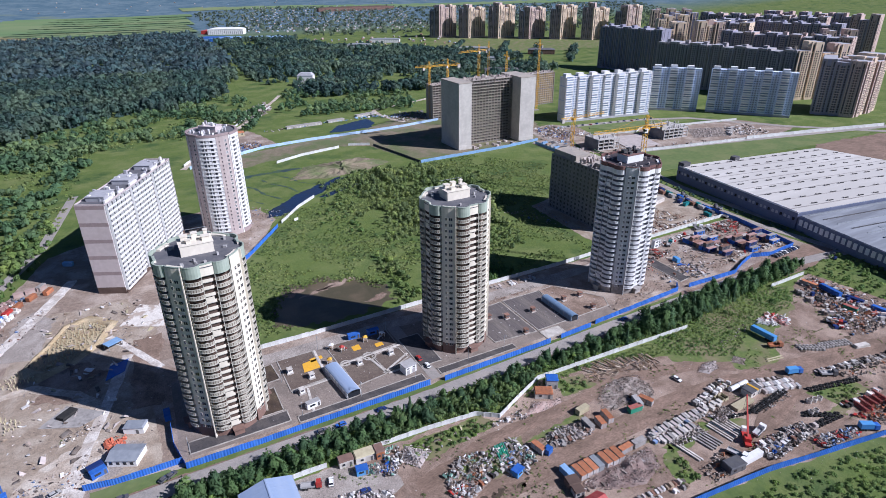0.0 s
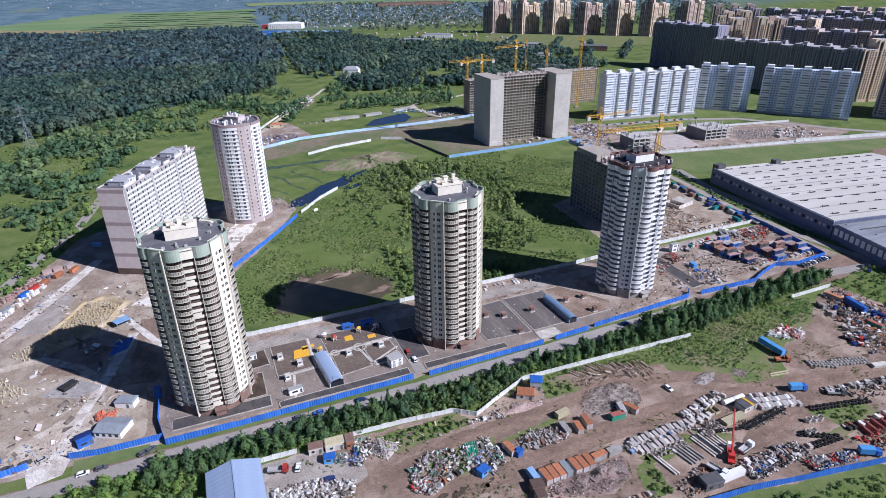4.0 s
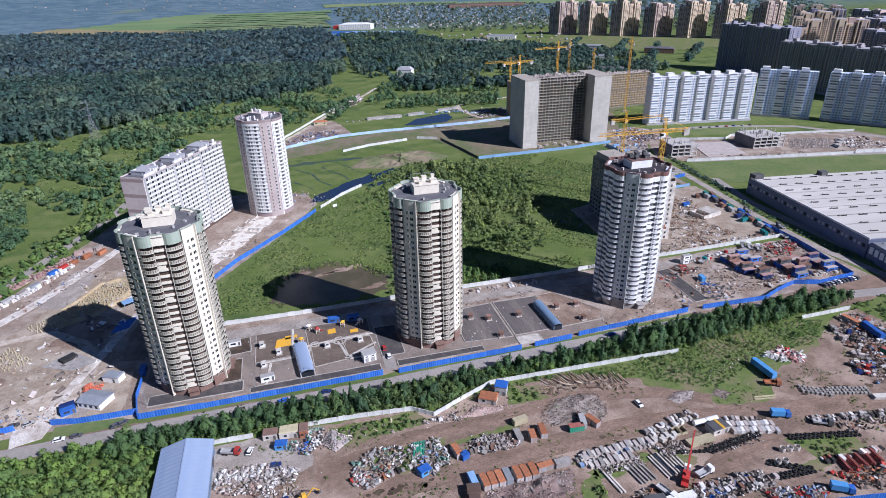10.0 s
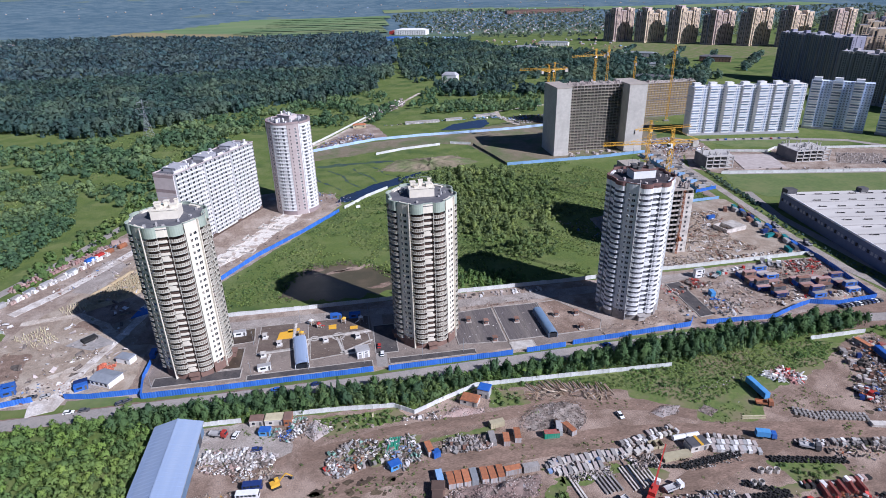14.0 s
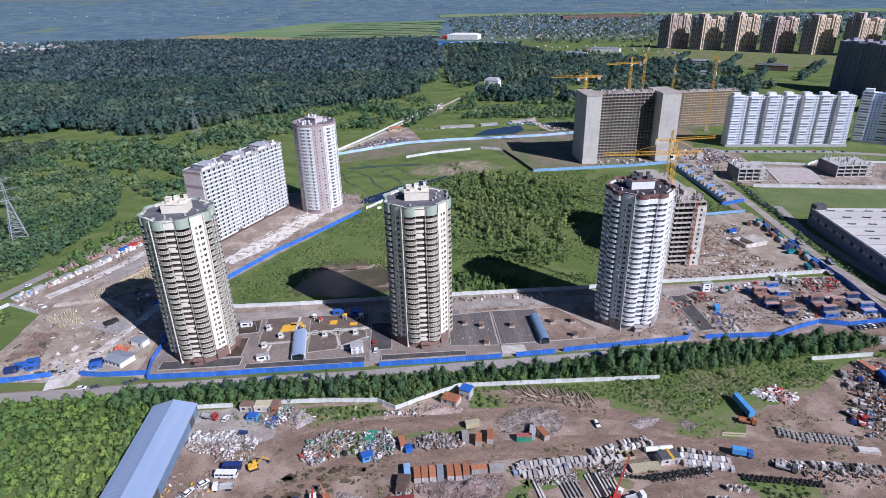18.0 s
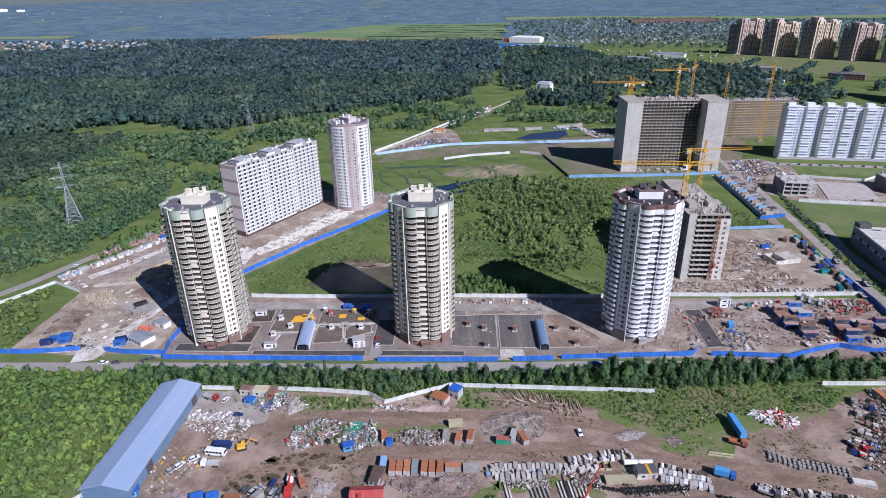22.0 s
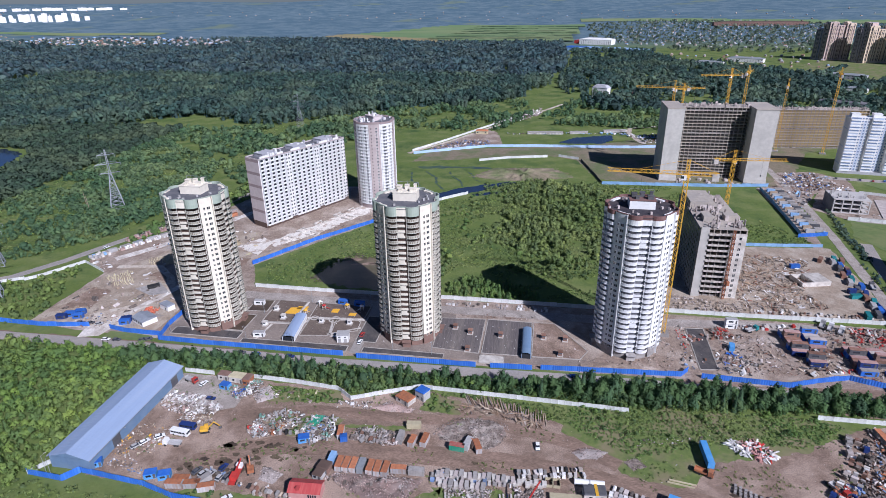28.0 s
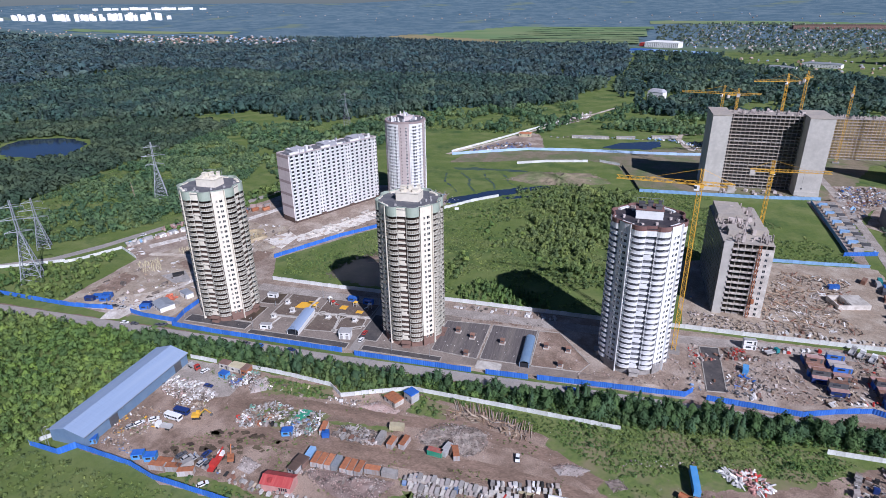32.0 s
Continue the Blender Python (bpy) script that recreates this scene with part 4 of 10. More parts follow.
M["yellow_infill"] = mat("yellow_insulation", (0.62, 0.46, 0.22), (0.55, 0.41, 0.20), 0.5, (0.42, 0.32, 0.20), 0.1, 0.5)


def shell(x, y, rz, length, depth, floors, fh, bay, infill, label, deep=12.0, jag=3.0, name="concrete_shell"):
    """An unfinished frame: floor slabs, columns and set-back infill, mostly coloured as interior shade; front at y = 0
    facing -y.
    """
    t = thing(name, x, y, 0, rz, label, "building shell")
    H = floors * fh
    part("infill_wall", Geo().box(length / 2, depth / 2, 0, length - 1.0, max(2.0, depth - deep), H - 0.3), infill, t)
    slab = Geo().box(length / 2, depth / 2, -0.16, length, depth, 0.34).mesh("floor_slab", [M["frame_concrete"]])
    for f in range(1, floors + 1):
        part("floor_slab", slab, None, t, m=pose(0, 0, f * fh))
    n = int(length / bay)
    col = Geo().box(0, 0.45, 0, 0.42, 0.6, H).mesh("column", [M["frame_concrete"]])
    for i in range(n + 1):
        for yy in (0, depth - 0.9):
            part("column", col, None, t, m=pose(0.4 + i * (length - 0.8) / n, yy, 0))
    g = Geo()
    for i in range(n):
        for f in range(floors):
            if (i * 7 + f * 3) % 7 == 0:
                g.box((i + 0.5) * length / n, 0.8, f * fh, length / n - 1.0, 0.2, 1.0)
                g.box((i + 0.5) * length / n, depth - 0.8, f * fh, length / n - 1.0, 0.2, 1.0)
    part("sill_wall", g, M["concrete_grey"], t, kind="stuff")
    ends = Geo().box(0.1, depth / 2, 0, 0.2, depth - 0.6, H)
    part("end_wall", ends, M["frame_concrete"], t)
    part("end_wall", ends, M["frame_concrete"], t, m=pose(length - 0.2, 0, 0))
    g = Geo()
    for k in range(int(length * depth / 14)):
        g.box(rnd.uniform(0.5, length - 0.5), rnd.uniform(0.5, depth - 0.5), H + 0.1, rnd.uniform(0.2, 2.6), rnd.uniform(0.2, 0.6), rnd.uniform(0.4, jag), rnd.choice((0, 90)))
    part("formwork", g, M["rubble"], t, "formwork and starter walls on the top floor", kind="stuff")
    return t


# the twin-pylon concrete block
t = thing("concrete_block", 298, 521, 0, 0, "tall grey concrete apartment shell with two blank end pylons, under construction", "building shell")
for px0, pw in ((0, 15), (75, 19)):
    g = Geo().box(px0 + pw / 2, 19, 0, pw, 38, 67)
    g.box(px0 + pw / 2, 18.8, 0, pw + 0.5, 38.5, 4)
    p = part("pylon", g, M["concrete"], t, "blank concrete end pylon")
    for k in range(1, 22):
        part("joint", Geo().box(px0 + pw / 2, 19, k * 3.0, pw + 0.08, 38.08, 0.10), M["concrete"], p)
    part("attic", Geo().box(px0 + pw / 2, 19, 67, pw + 0.8, 38.6, 0.8), M["frame_concrete"], p)
part("opening", Geo().box(82, -0.25, 0, 3.2, 0.2, 3.0).box(87, -0.25, 0, 3.2, 0.2, 3.0), M["black"], t)
s = shell(313, 536, 0, 60, 20, 22, 3.0, 3.75, M["shade_infill"], "open concrete floors between blank pylons, unfinished")
s.parent = t
s.matrix_basis = pose(15, 15, 0)
s.name = "open_floors"
for key in ("label", "category"):
    del s[key]
g = Geo()
for k in range(26):
    g.box(rnd.uniform(2, 70), rnd.uniform(-3, 12), 0, rnd.uniform(1, 4), rnd.uniform(1, 3), rnd.uniform(0.4, 2.2), rnd.uniform(0, 90))
solo("building_waste", g, M["rubble"], "heaped building waste before the concrete floors", "rubble", "stuff").matrix_basis = pose(310, 516, 0)

shell(424, 664, 3, 112, 17, 14, 3.0, 4.0, M["yellow_infill"], "unfinished concrete apartment frame with yellow insulation behind the pylons", deep=4.0)
shell(340, 660, 3, 36, 17, 14, 3.0, 4.0, M["shade_infill"], "short unfinished concrete frame behind the pylons")
q = shell(279.5, 284, 0, 25, 62, 13, 3.25, 3.4, M["shade_infill"], "thirteen-storey concrete building going up beside two yellow cranes", jag=4.2)
# the west side of this building is closed with blocks and windows
g = Geo().box(-0.2, 31, 0, 0.35, 61.5, 42.0)
# block wall colour darkened to stand in for its shaded side
M["shade_block"] = mat("shade_dark_block_wall", (0.19, 0.185, 0.195), (0.15, 0.148, 0.158), 0.6, (0.25, 0.24, 0.24), 0.12, 0.6, bump=0.1)
part("block_wall", g, M["shade_block"], q)
win = window_mesh(1.9, 2.0, M["concrete_grey"])
for f in range(13):
    for k in range(15):
        part("window", win, None, q, m=pose(-0.40, 59 - k * 4.0, f * 3.25 + 0.9, 0, 0, -90))
part("stair_wall", Geo().box(2.4, -0.3, 0, 4.6, 1.2, 43.4), M["concrete"], q)
part("stair_wall", Geo().box(20.6, -0.3, 0, 8.4, 1.2, 40.0), M["concrete_pale"], q)
win = window_mesh(1.5, 1.7, M["concrete_pale"])
for f in range(12):
    for k in (18.4, 21.6):
        part("window", win, None, q, m=pose(k, -0.93, f * 3.25 + 1.0))
bal = Geo().box(0, -0.9, 0, 3.0, 1.8, 0.25).box(0, -1.75, 0.25, 3.0, 0.12, 1.0).mesh("balcony", [M["concrete_pale"]])
for f in range(1, 13):
    for k in (6.2, 9.4, 12.6, 15.2):
        part("balcony", bal, None, q, m=pose(k, 0.2, f * 3.25))
for g in (Geo().box(8, 48, 42.2, 14, 24, 4.0), Geo().box(20, 18, 42.2, 8, 6, 3.0), Geo().box(6, 16, 42.2, 5, 10, 3.4)):
    part("stepped_top", g, M["frame_concrete"], q)

# far white flats
M["blue_grey_panel"] = mat("blue_grey_panel", (0.52, 0.57, 0.67), (0.46, 0.51, 0.61), 0.3, (0.58, 0.62, 0.70), 0.08, 0.5)


# bluish shade of the white flats' fronts put into the wall colour
M["shade_blue_panel"] = mat("shade_blue_wall_panel", (0.60, 0.68, 0.84), (0.54, 0.62, 0.79), 0.3, (0.66, 0.72, 0.84), 0.08, 0.5, rough=0.7)


def white_flats(x, y, rz, sections, sw, depth, floors, fh, label, wall=M["white_panel"]):
    t = thing("apartment_block", x, y, 0, rz, label, "apartment block", "white flats beyond the site")
    H = floors * fh + 2
    for s in range(sections):
        off = 1.2 * (s % 2)
        x0 = s * sw
        sec = part("section", Geo().prism([(x0, off + 2.6), (x0 + sw * 0.04, off), (x0 + sw * 0.56, off), (x0 + sw * 0.56, off + 2.6), (x0 + sw, off + 2.6), (x0 + sw, depth + off), (x0, depth + off)], 0, H), wall, t)
        part("blue_stripe", Geo().box(x0 + sw * 0.78, off + 2.55, 3, sw * 0.16, 0.3, H - 6), M["blue_grey_panel"], sec)
        g = Geo()
        for u in (0.64, 0.78, 0.92):
            window_field(g, 0, 0, 1, floors, x0 + sw * u, 3.5, 1.0, fh, 1.2, 1.4, y=off + 2.34)
        part("window_grid", g, [wall, M["sky_glass"]], sec, kind="stuff")
        g = Geo()
        for f in range(floors):
            g.box(x0 + sw * 0.30, off - 0.35, 2.5 + f * fh, sw * 0.46, 0.9, 1.25, m=0)
            g.box(x0 + sw * 0.30, off - 0.1, 3.75 + f * fh, sw * 0.44, 0.5, fh - 1.25, m=1 if (f + s) % 3 else 2)
        part("glazed_bay", g, [M["white"], M["sky_glass"], M["blue_grey_panel"]], sec, kind="stuff")
        part("lift_house", Geo().box(s * sw + sw * 0.3, depth * 0.5 + off, H, sw * 0.40, depth * 0.5, 3.6), M["white"], sec)
        part("parapet", Geo().box(s * sw + sw * 0.3, off + 0.2, H, sw * 0.52, 0.4, 1.0), M["white"], sec)
    for xx, r in ((0, -90), (sections * sw, 90)):
        g = Geo()
        for k in range(3):
            g.box(depth / 2, -0.1, 9 + k * H / 3.2, depth - 0.6, 0.25, 0.9)
        part("band", g, M["blue_grey_panel"], t, m=pose(xx, depth if r < 0 else 0, 0, 0, 0, r))
    part("plinth", Geo().box(sections * sw / 2, 0.2, 0, sections * sw, 1.0, 2.6), M["grey_panel"], t)
    return t


white_flats(470, 566, -8.7, 7, 18.0, 14, 18, 2.85, "long stepped white panel flats with blue stripes, eighteen storeys")
white_flats(614, 568, -44, 3, 20.0, 14, 18, 2.85, "white and pale blue panel flats on the road's curve", M["shade_blue_panel"])
white_flats(667, 521, -54, 5, 19.5, 14, 18, 2.85, "pale blue-white slab of panel flats beside a road", M["shade_blue_panel"])

# brick quarters further off
M["brick_pink"] = mat("pinkish_brick", (0.52, 0.40, 0.36), (0.46, 0.35, 0.31), 0.3, (0.57, 0.45, 0.40), 0.04, 0.5)
# blue of shade and distance haze mixed into the brown and mauve brick
M["brick_blue_shade"] = mat("brown_brick_shade_haze", (0.285, 0.28, 0.36), (0.23, 0.226, 0.30), 0.3, (0.335, 0.325, 0.395), 0.04, 0.5)
M["brick_mauve_shade"] = mat("shaded_mauve_brick_far", (0.42, 0.36, 0.385), (0.36, 0.31, 0.335), 0.3, (0.48, 0.41, 0.425), 0.04, 0.5)
M["brick_sand"] = mat("sand_brick", (0.74, 0.60, 0.44), (0.67, 0.54, 0.40), 0.3, (0.60, 0.48, 0.37), 0.04, 0.5)
M["brick_grey"] = mat("grey_brown_brick", (0.365, 0.335, 0.34), (0.305, 0.28, 0.285), 0.3, (0.415, 0.38, 0.385), 0.04, 0.5)
M["brick_pale"] = mat("pale_brick_stripe", (0.38, 0.335, 0.32), (0.33, 0.29, 0.28), 0.3, (0.30, 0.265, 0.255), 0.04, 0.5)
M["far_glass"] = glass("dusky_glass", (0.045, 0.05, 0.07), 0.2)


def brick_flats(x, y, rz, length, depth, H, wall, trim, label, fh=3.0, bay=6.5, group="brick quarter beyond the flats", step=1.0):
    t = thing("apartment_block", x, y, 0, rz, label, "apartment block", group)
    n = max(2, round(length / 17))
    sw = length / n
    floors = int((H - 5) / fh)
    wins = Geo()
    for i in range(n):
        off, h = 2.4 * (i % 2), H + step * (0, 5, -4, 7)[(i + n) % 4]
        tone = trim if i == n - 1 or (i + n) % 4 == 1 else wall
        part("section", Geo().prism([(i * sw, off), (i * sw + sw * 0.3, off), (i * sw + sw * 0.32, off - 1.3), (i * sw + sw * 0.68, off - 1.3), (i * sw + sw * 0.7, off), ((i + 1) * sw, off), ((i + 1) * sw, depth + off), (i * sw, depth + off)], 0, h), tone, t)
        part("roof", Geo().box((i + 0.5) * sw, depth / 2 + off, h, sw - 0.8, depth - 0.8, 0.25), M["grey_panel"], t)
        for u in (0.0, 0.31, 0.69):
            wins.box((i + u) * sw, off - (0.15 if u == 0 else 0.9), 2, sw * 0.085, 1.0, h - 2, m=3)
        for u in (0.155, 0.845):
            wins.box((i + u) * sw, off - 0.02, 4, sw * 0.11, 0.12, h - 7, m=1)
            for f in range(floors):
                wins.box((i + u) * sw, off - 0.1, 3.1 + f * fh, sw * 0.12, 0.2, 0.8, m=0)
        for u, y in ((0.42, -1.4), (0.58, -1.4)):
            window_field(wins, 0, 0, 1, floors, (i + u) * sw, 4.0, 1.0, fh, 1.7, 1.8, y=off + y)
        for f in range(floors):
            wins.box((i + 0.5) * sw, off - 1.42, 3.1 + f * fh, sw * 0.34, 0.3, 0.7, m=2)
    part("window_grid", wins, [wall, M["far_glass"], trim, M["brick_pale"] if wall is A else wall], t, kind="stuff")
    for xx, r in ((0, -90), (length, 90)):
        g = Geo()
        window_field(g, 0, 0, 3, floors, depth * 0.2, 4.0, depth * 0.3, fh, 1.8, 1.6, y=-0.08)
        g.box(depth / 2, -0.2, 2, depth * 0.22, 0.7, H, m=0)
        part("end_glazing", g, [trim, M["far_glass"]], t, m=pose(xx, depth if r < 0 else 0, 0, 0, 0, r), kind="stuff")
    for i in range(max(1, int(length / 26))):
        cx = (i + 0.5) * length / max(1, int(length / 26))
        part("roof_house", Geo().box(cx, depth / 2, H, 9 if step > 0.7 else 6, depth * (0.6 if step > 0.7 else 0.35), 8 if step > 0.7 else 4.5), trim, t)
    return t


A, B, C_ = M["brick_blue_shade"], M["brick_pink"], M["brick_sand"]
# one corner building: shaded side in dark brick, sunlit side in pink
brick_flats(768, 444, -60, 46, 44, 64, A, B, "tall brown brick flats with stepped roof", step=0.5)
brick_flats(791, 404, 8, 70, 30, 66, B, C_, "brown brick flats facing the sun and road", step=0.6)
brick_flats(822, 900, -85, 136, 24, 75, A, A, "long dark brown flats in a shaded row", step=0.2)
brick_flats(774, 712, -76, 204, 20, 65, M["brick_grey"], M["brick_grey"], "long grey-brown brick slab behind the white flats", step=0.25)
brick_flats(828, 512, -24, 34, 22, 70, C_, C_, "sand-coloured brick tower at the slab's end")
brick_flats(866, 500, -20, 40, 22, 66, C_, B, "sand-coloured flats behind the tall brown ones")
brick_flats(868, 792, -30, 40, 22, 78, C_, C_, "sand-coloured brick tower with stepped roof")
brick_flats(896, 742, -28, 46, 22, 82, C_, B, "sand-coloured brick flats inside the quarter")
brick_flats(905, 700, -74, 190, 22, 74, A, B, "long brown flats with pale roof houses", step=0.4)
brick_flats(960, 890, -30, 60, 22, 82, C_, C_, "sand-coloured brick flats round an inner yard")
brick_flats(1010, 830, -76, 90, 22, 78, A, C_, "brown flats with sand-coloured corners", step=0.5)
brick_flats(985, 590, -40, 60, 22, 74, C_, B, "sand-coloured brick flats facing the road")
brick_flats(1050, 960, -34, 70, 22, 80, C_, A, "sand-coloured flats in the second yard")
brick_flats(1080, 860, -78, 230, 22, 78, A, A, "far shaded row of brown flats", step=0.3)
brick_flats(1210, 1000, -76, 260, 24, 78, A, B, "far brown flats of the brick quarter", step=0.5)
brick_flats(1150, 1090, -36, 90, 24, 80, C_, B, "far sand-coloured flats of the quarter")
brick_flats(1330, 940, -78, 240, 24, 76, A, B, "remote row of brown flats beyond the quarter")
for k in range(7):
    # each tower: shaded face as a dark block, sunlit face as a light one
    px, py = 826 + 63 * k, 1616 - 58 * k
    brick_flats(px, py, -52, 30, 24, 76 + 5 * (k % 3), (A, M["brick_mauve_shade"], M["brick_mauve_shade"])[k % 3], B, "tall mauve-brown brick tower in a distant row", group="distant brick towers")
    brick_flats(px + 18.5, py - 23.6, 5, 58, 24, 80 - 6 * (k % 2), (B, C_, C_)[k % 3], C_, "tall sand-coloured brick tower in a distant row", group="distant brick towers")

# white city on the horizon
for k in range(58):
    u = (k % 46) / 45
    back = k >= 46
    cx, cy = -2690 + 590 * u + rnd.uniform(-6, 6), 2420 + 420 * u + rnd.uniform(-40, 40)
    cx, cy = cx * 1.07 - 75, cy * 1.07 - 50
    if back:
        cx, cy = -3060 + 500 * (k - 46) / 11 + rnd.uniform(-20, 20), 3260 + 380 * (k - 46) / 11
    t = thing("tower_block", cx, cy, land(cx, cy), rnd.uniform(28, 44), "white high-rise block on the horizon", "tower block", "white city on the horizon")
    hh = (rnd.uniform(20, 30) + 12 * u) * (1.0 if k % 9 else 0.5) if not back else rnd.uniform(8, 18)
    w = rnd.uniform(18, 26) if not back else rnd.uniform(30, 60)
    part("body", Geo().box(0, 0, -4, w, 14, hh + 4), M["white"], t)
    part("roof_house", Geo().box(0, 0, hh, 5, 6, 2.5), M["white"], t)

# warehouse
M["ware_roof"] = mat("pale_warehouse_roof", (0.62, 0.595, 0.56), (0.56, 0.535, 0.50), 0.15, (0.47, 0.45, 0.42), 0.03, 0.7, stretch=(0.15, 1, 1))
M["ware_wall"] = mat("blue_grey_wall_sheet_dark", (0.15, 0.17, 0.25), (0.12, 0.14, 0.21), 0.5, (0.19, 0.21, 0.28), 0.06, 0.5, rough=0.5)
M["old_roof"] = mat("patched_roof", (0.22, 0.23, 0.255), (0.16, 0.17, 0.195), 0.1, (0.33, 0.35, 0.39), 0.05, 0.8, stretch=(0.3, 2, 1))
t = thing("warehouse", 416, 342, 0, 0, "huge low warehouse with a pale flat roof and roof lights", "warehouse")
P0, P1 = (0, 0), (-22, -120)
shape = [(0, 0), (160, -24), (185, -150), (-16, -120)]
part("hall", Geo().prism(shape[::-1], 0, 12.0), M["ware_wall"], t, "dark blue sheet walls")
part("roof", Geo().prism([(1, -1), (159, -25), (184, -149), (-14.5, -119)][::-1], 12.0, 12.5), M["ware_roof"], t, "pale roof sheets")
part("old_hall", Geo().prism([(-16, -121), (185, -151), (200, -250), (-34, -215)][::-1], 0, 10.5), M["ware_wall"], t)
part("old_roof", Geo().prism([(-15.5, -122), (184, -152), (198, -249), (-33, -214)][::-1], 10.5, 11.0), M["old_roof"], t, "patched grey roof")
part("parapet", Geo().hexa([(0.2, 0, 12), (0.8, 0, 12), (-15.2, -120, 12), (-15.8, -120, 12)], [(0.2, 0, 13.2), (0.8, 0, 13.2), (-15.2, -120, 13.2), (-15.8, -120, 13.2)]), M["white_panel"], t)
part("stair_tower", Geo().box(4, -3, 0, 8, 6, 16), M["dark_grey"], t)
part("roof_unit", Geo().box(58, -12, 12.5, 6, 5, 3.2), M["dark_grey"], t)
lamp = Geo().box(0, 0, 12.5, 5.0, 0.8, 0.55, m=1).box(-2.2, 0.1, 12.5, 0.9, 1.0, 0.9, m=0).mesh("roof_light", [M["concrete_grey"], M["black"]])
for i in range(12):
    for j in range(9):
        u, v = (i + 0.6 + 0.3 * (j % 2)) / 12.6, (j + 0.6) / 9.4
        xx = 3 + u * 158 + v * (-16 + u * 38)
        part("roof_light", lamp, None, t, m=pose(xx, -u * 24 - v * (120 + u * 6), 0, 0, 0, -8.5))
for k in range(34):
    v = k / 34
    part("wall_bay", Geo().box(-0.4 - 16 * v, -3 - 118 * v, 6.5, 0.5, 1.7, 2.0), M["grey_panel"] if k % 3 else M["black"], t)
for k in range(22):
    v = k / 22
    part("window", Geo().box(-17.0 - 17 * v, -124 - 90 * v, 4.6, 0.6, 2.3, 4.2), M["white_panel"], t)
for k in range(8):
    v = (k + 0.5) / 8
    part("roof_seam", Geo().hexa([(-15 * v, -119 * v, 12.5), (158 + 26 * v, -25 - 124 * v, 12.5), (158 + 26 * v, -25.7 - 124 * v, 12.5), (-15 * v, -119.7 * v - 0.7, 12.5)], [(-15 * v, -119 * v, 12.62), (158 + 26 * v, -25 - 124 * v, 12.62), (158 + 26 * v, -25.7 - 124 * v, 12.62), (-15 * v, -119.7 * v - 0.7, 12.62)]), M["concrete_grey"], t)
for k in range(9):
    part("roof_gutter", Geo().box(88, -140 - 9.0 * k, 11.0, 200 - 2.0 * k, 0.7, 0.5, -8.6), M["dark_grey"] if k % 2 else M["steel"], t)
for k in range(30):
    part("roof_patch", Geo().box(rnd.uniform(-10, 180), rnd.uniform(-205, -160), 11.0, rnd.uniform(2, 14), rnd.uniform(1, 4), 0.2, -8.5), M["steel"] if k % 2 else M["dark_grey"], t)


# tower cranes
def lattice(g, p, q, w, n, r=0.11, m=0, bars=4):
    """A square or triangular trussed boom from p to q."""
    p, q = Vector(p), Vector(q)
    d = (q - p).normalized()
    up = Vector((0, 0, 1)) if abs(d.z) < 0.9 else Vector((1, 0, 0))
    a = d.cross(up).normalized() * w / 2
    b = a.cross(d).normalized() * w / 2
    corner = [a + b, -a + b, -a - b, a - b] if bars == 4 else [a - b, -a - b, b]
    for c in corner:
        g.tube(p + c, q + c, r, 4, m)
    k = len(corner)
    for i in range(n):
        s, e = p + (q - p) * (i / n), p + (q - p) * ((i + 1) / n)
        for j in range(k):
            g.tube(s + corner[j], e + corner[(j + 1) % k] if i % 2 else e + corner[j - 1], r * 0.7, 3, m)
    return g


def crane(x, y, height, jib, back, turn, colour, label, top=8):
    t = thing("tower_crane", x, y, 0, turn, label, "tower crane")
    part("base", Geo().box(0, 0, 0, 6, 6, 1.2), M["concrete_grey"], t)
    part("mast", lattice(Geo(), (0, 0, 1.2), (0, 0, height), 1.9, int(height / 2.2), 0.15), colour, t)
    part("cab", Geo().box(1.4, 1.5, height - 1.4, 2.2, 1.5, 2.2, m=0).box(2.0, 1.5, height - 0.6, 1.2, 1.54, 1.2, m=1), [M["white"], M["glass"]], t)
    part("slewing_ring", Geo().box(0, 0, height - 0.4, 2.8, 2.8, 1.4), colour, t)
    part("jib", lattice(Geo(), (0.8, 0, height + 1.6), (jib, 0, height + 1.6), 1.5, int(jib / 2.4), 0.13, bars=3), colour, t)
    part("counter_jib", lattice(Geo(), (-0.8, 0, height + 1.4), (-back, 0, height + 1.4), 1.5, int(back / 2.4), 0.13), colour, t)
    part("counterweight", Geo().box(-back + 1.5, 0, height - 1.6, 3.0, 1.8, 3.0), M["concrete_pale"], t)
    part("apex", lattice(Geo(), (0, 0, height + 1.0), (0, 0, height + top), 1.2, 4, 0.14), colour, t)
    part("tie_bar", Geo().tube((0, 0, height + top), (jib * 0.62, 0, height + 2.3), 0.08, 3).tube((0, 0, height + top), (-back + 1, 0, height + 2.2), 0.08, 3), colour, t)
    part("hook", Geo().tube((jib * 0.55, 0, height + 1.0), (jib * 0.55, 0, height - 9), 0.05, 3).box(jib * 0.55, 0, height - 10, 0.6, 0.6, 1.0), M["dark_grey"], t)
    return t


Y = M["yellow"]
crane(256.5, 236.5, 86, 36, 14, 176, Y, "tall yellow tower crane beside the white tower")
crane(315, 366, 60, 34, 13, 4, Y, "yellow tower crane behind the new building")
t = thing("builders_hoist", 297, 281.6, 0, 0, "orange builders' hoist mast on the new building's front", "hoist")
part("mast", lattice(Geo(), (0, 0, 0), (0, 0, 43), 1.0, 24, 0.12), M["rust"], t)
part("cage", Geo().box(1.3, 0, 9, 1.5, 1.8, 2.4), M["rust"], t)
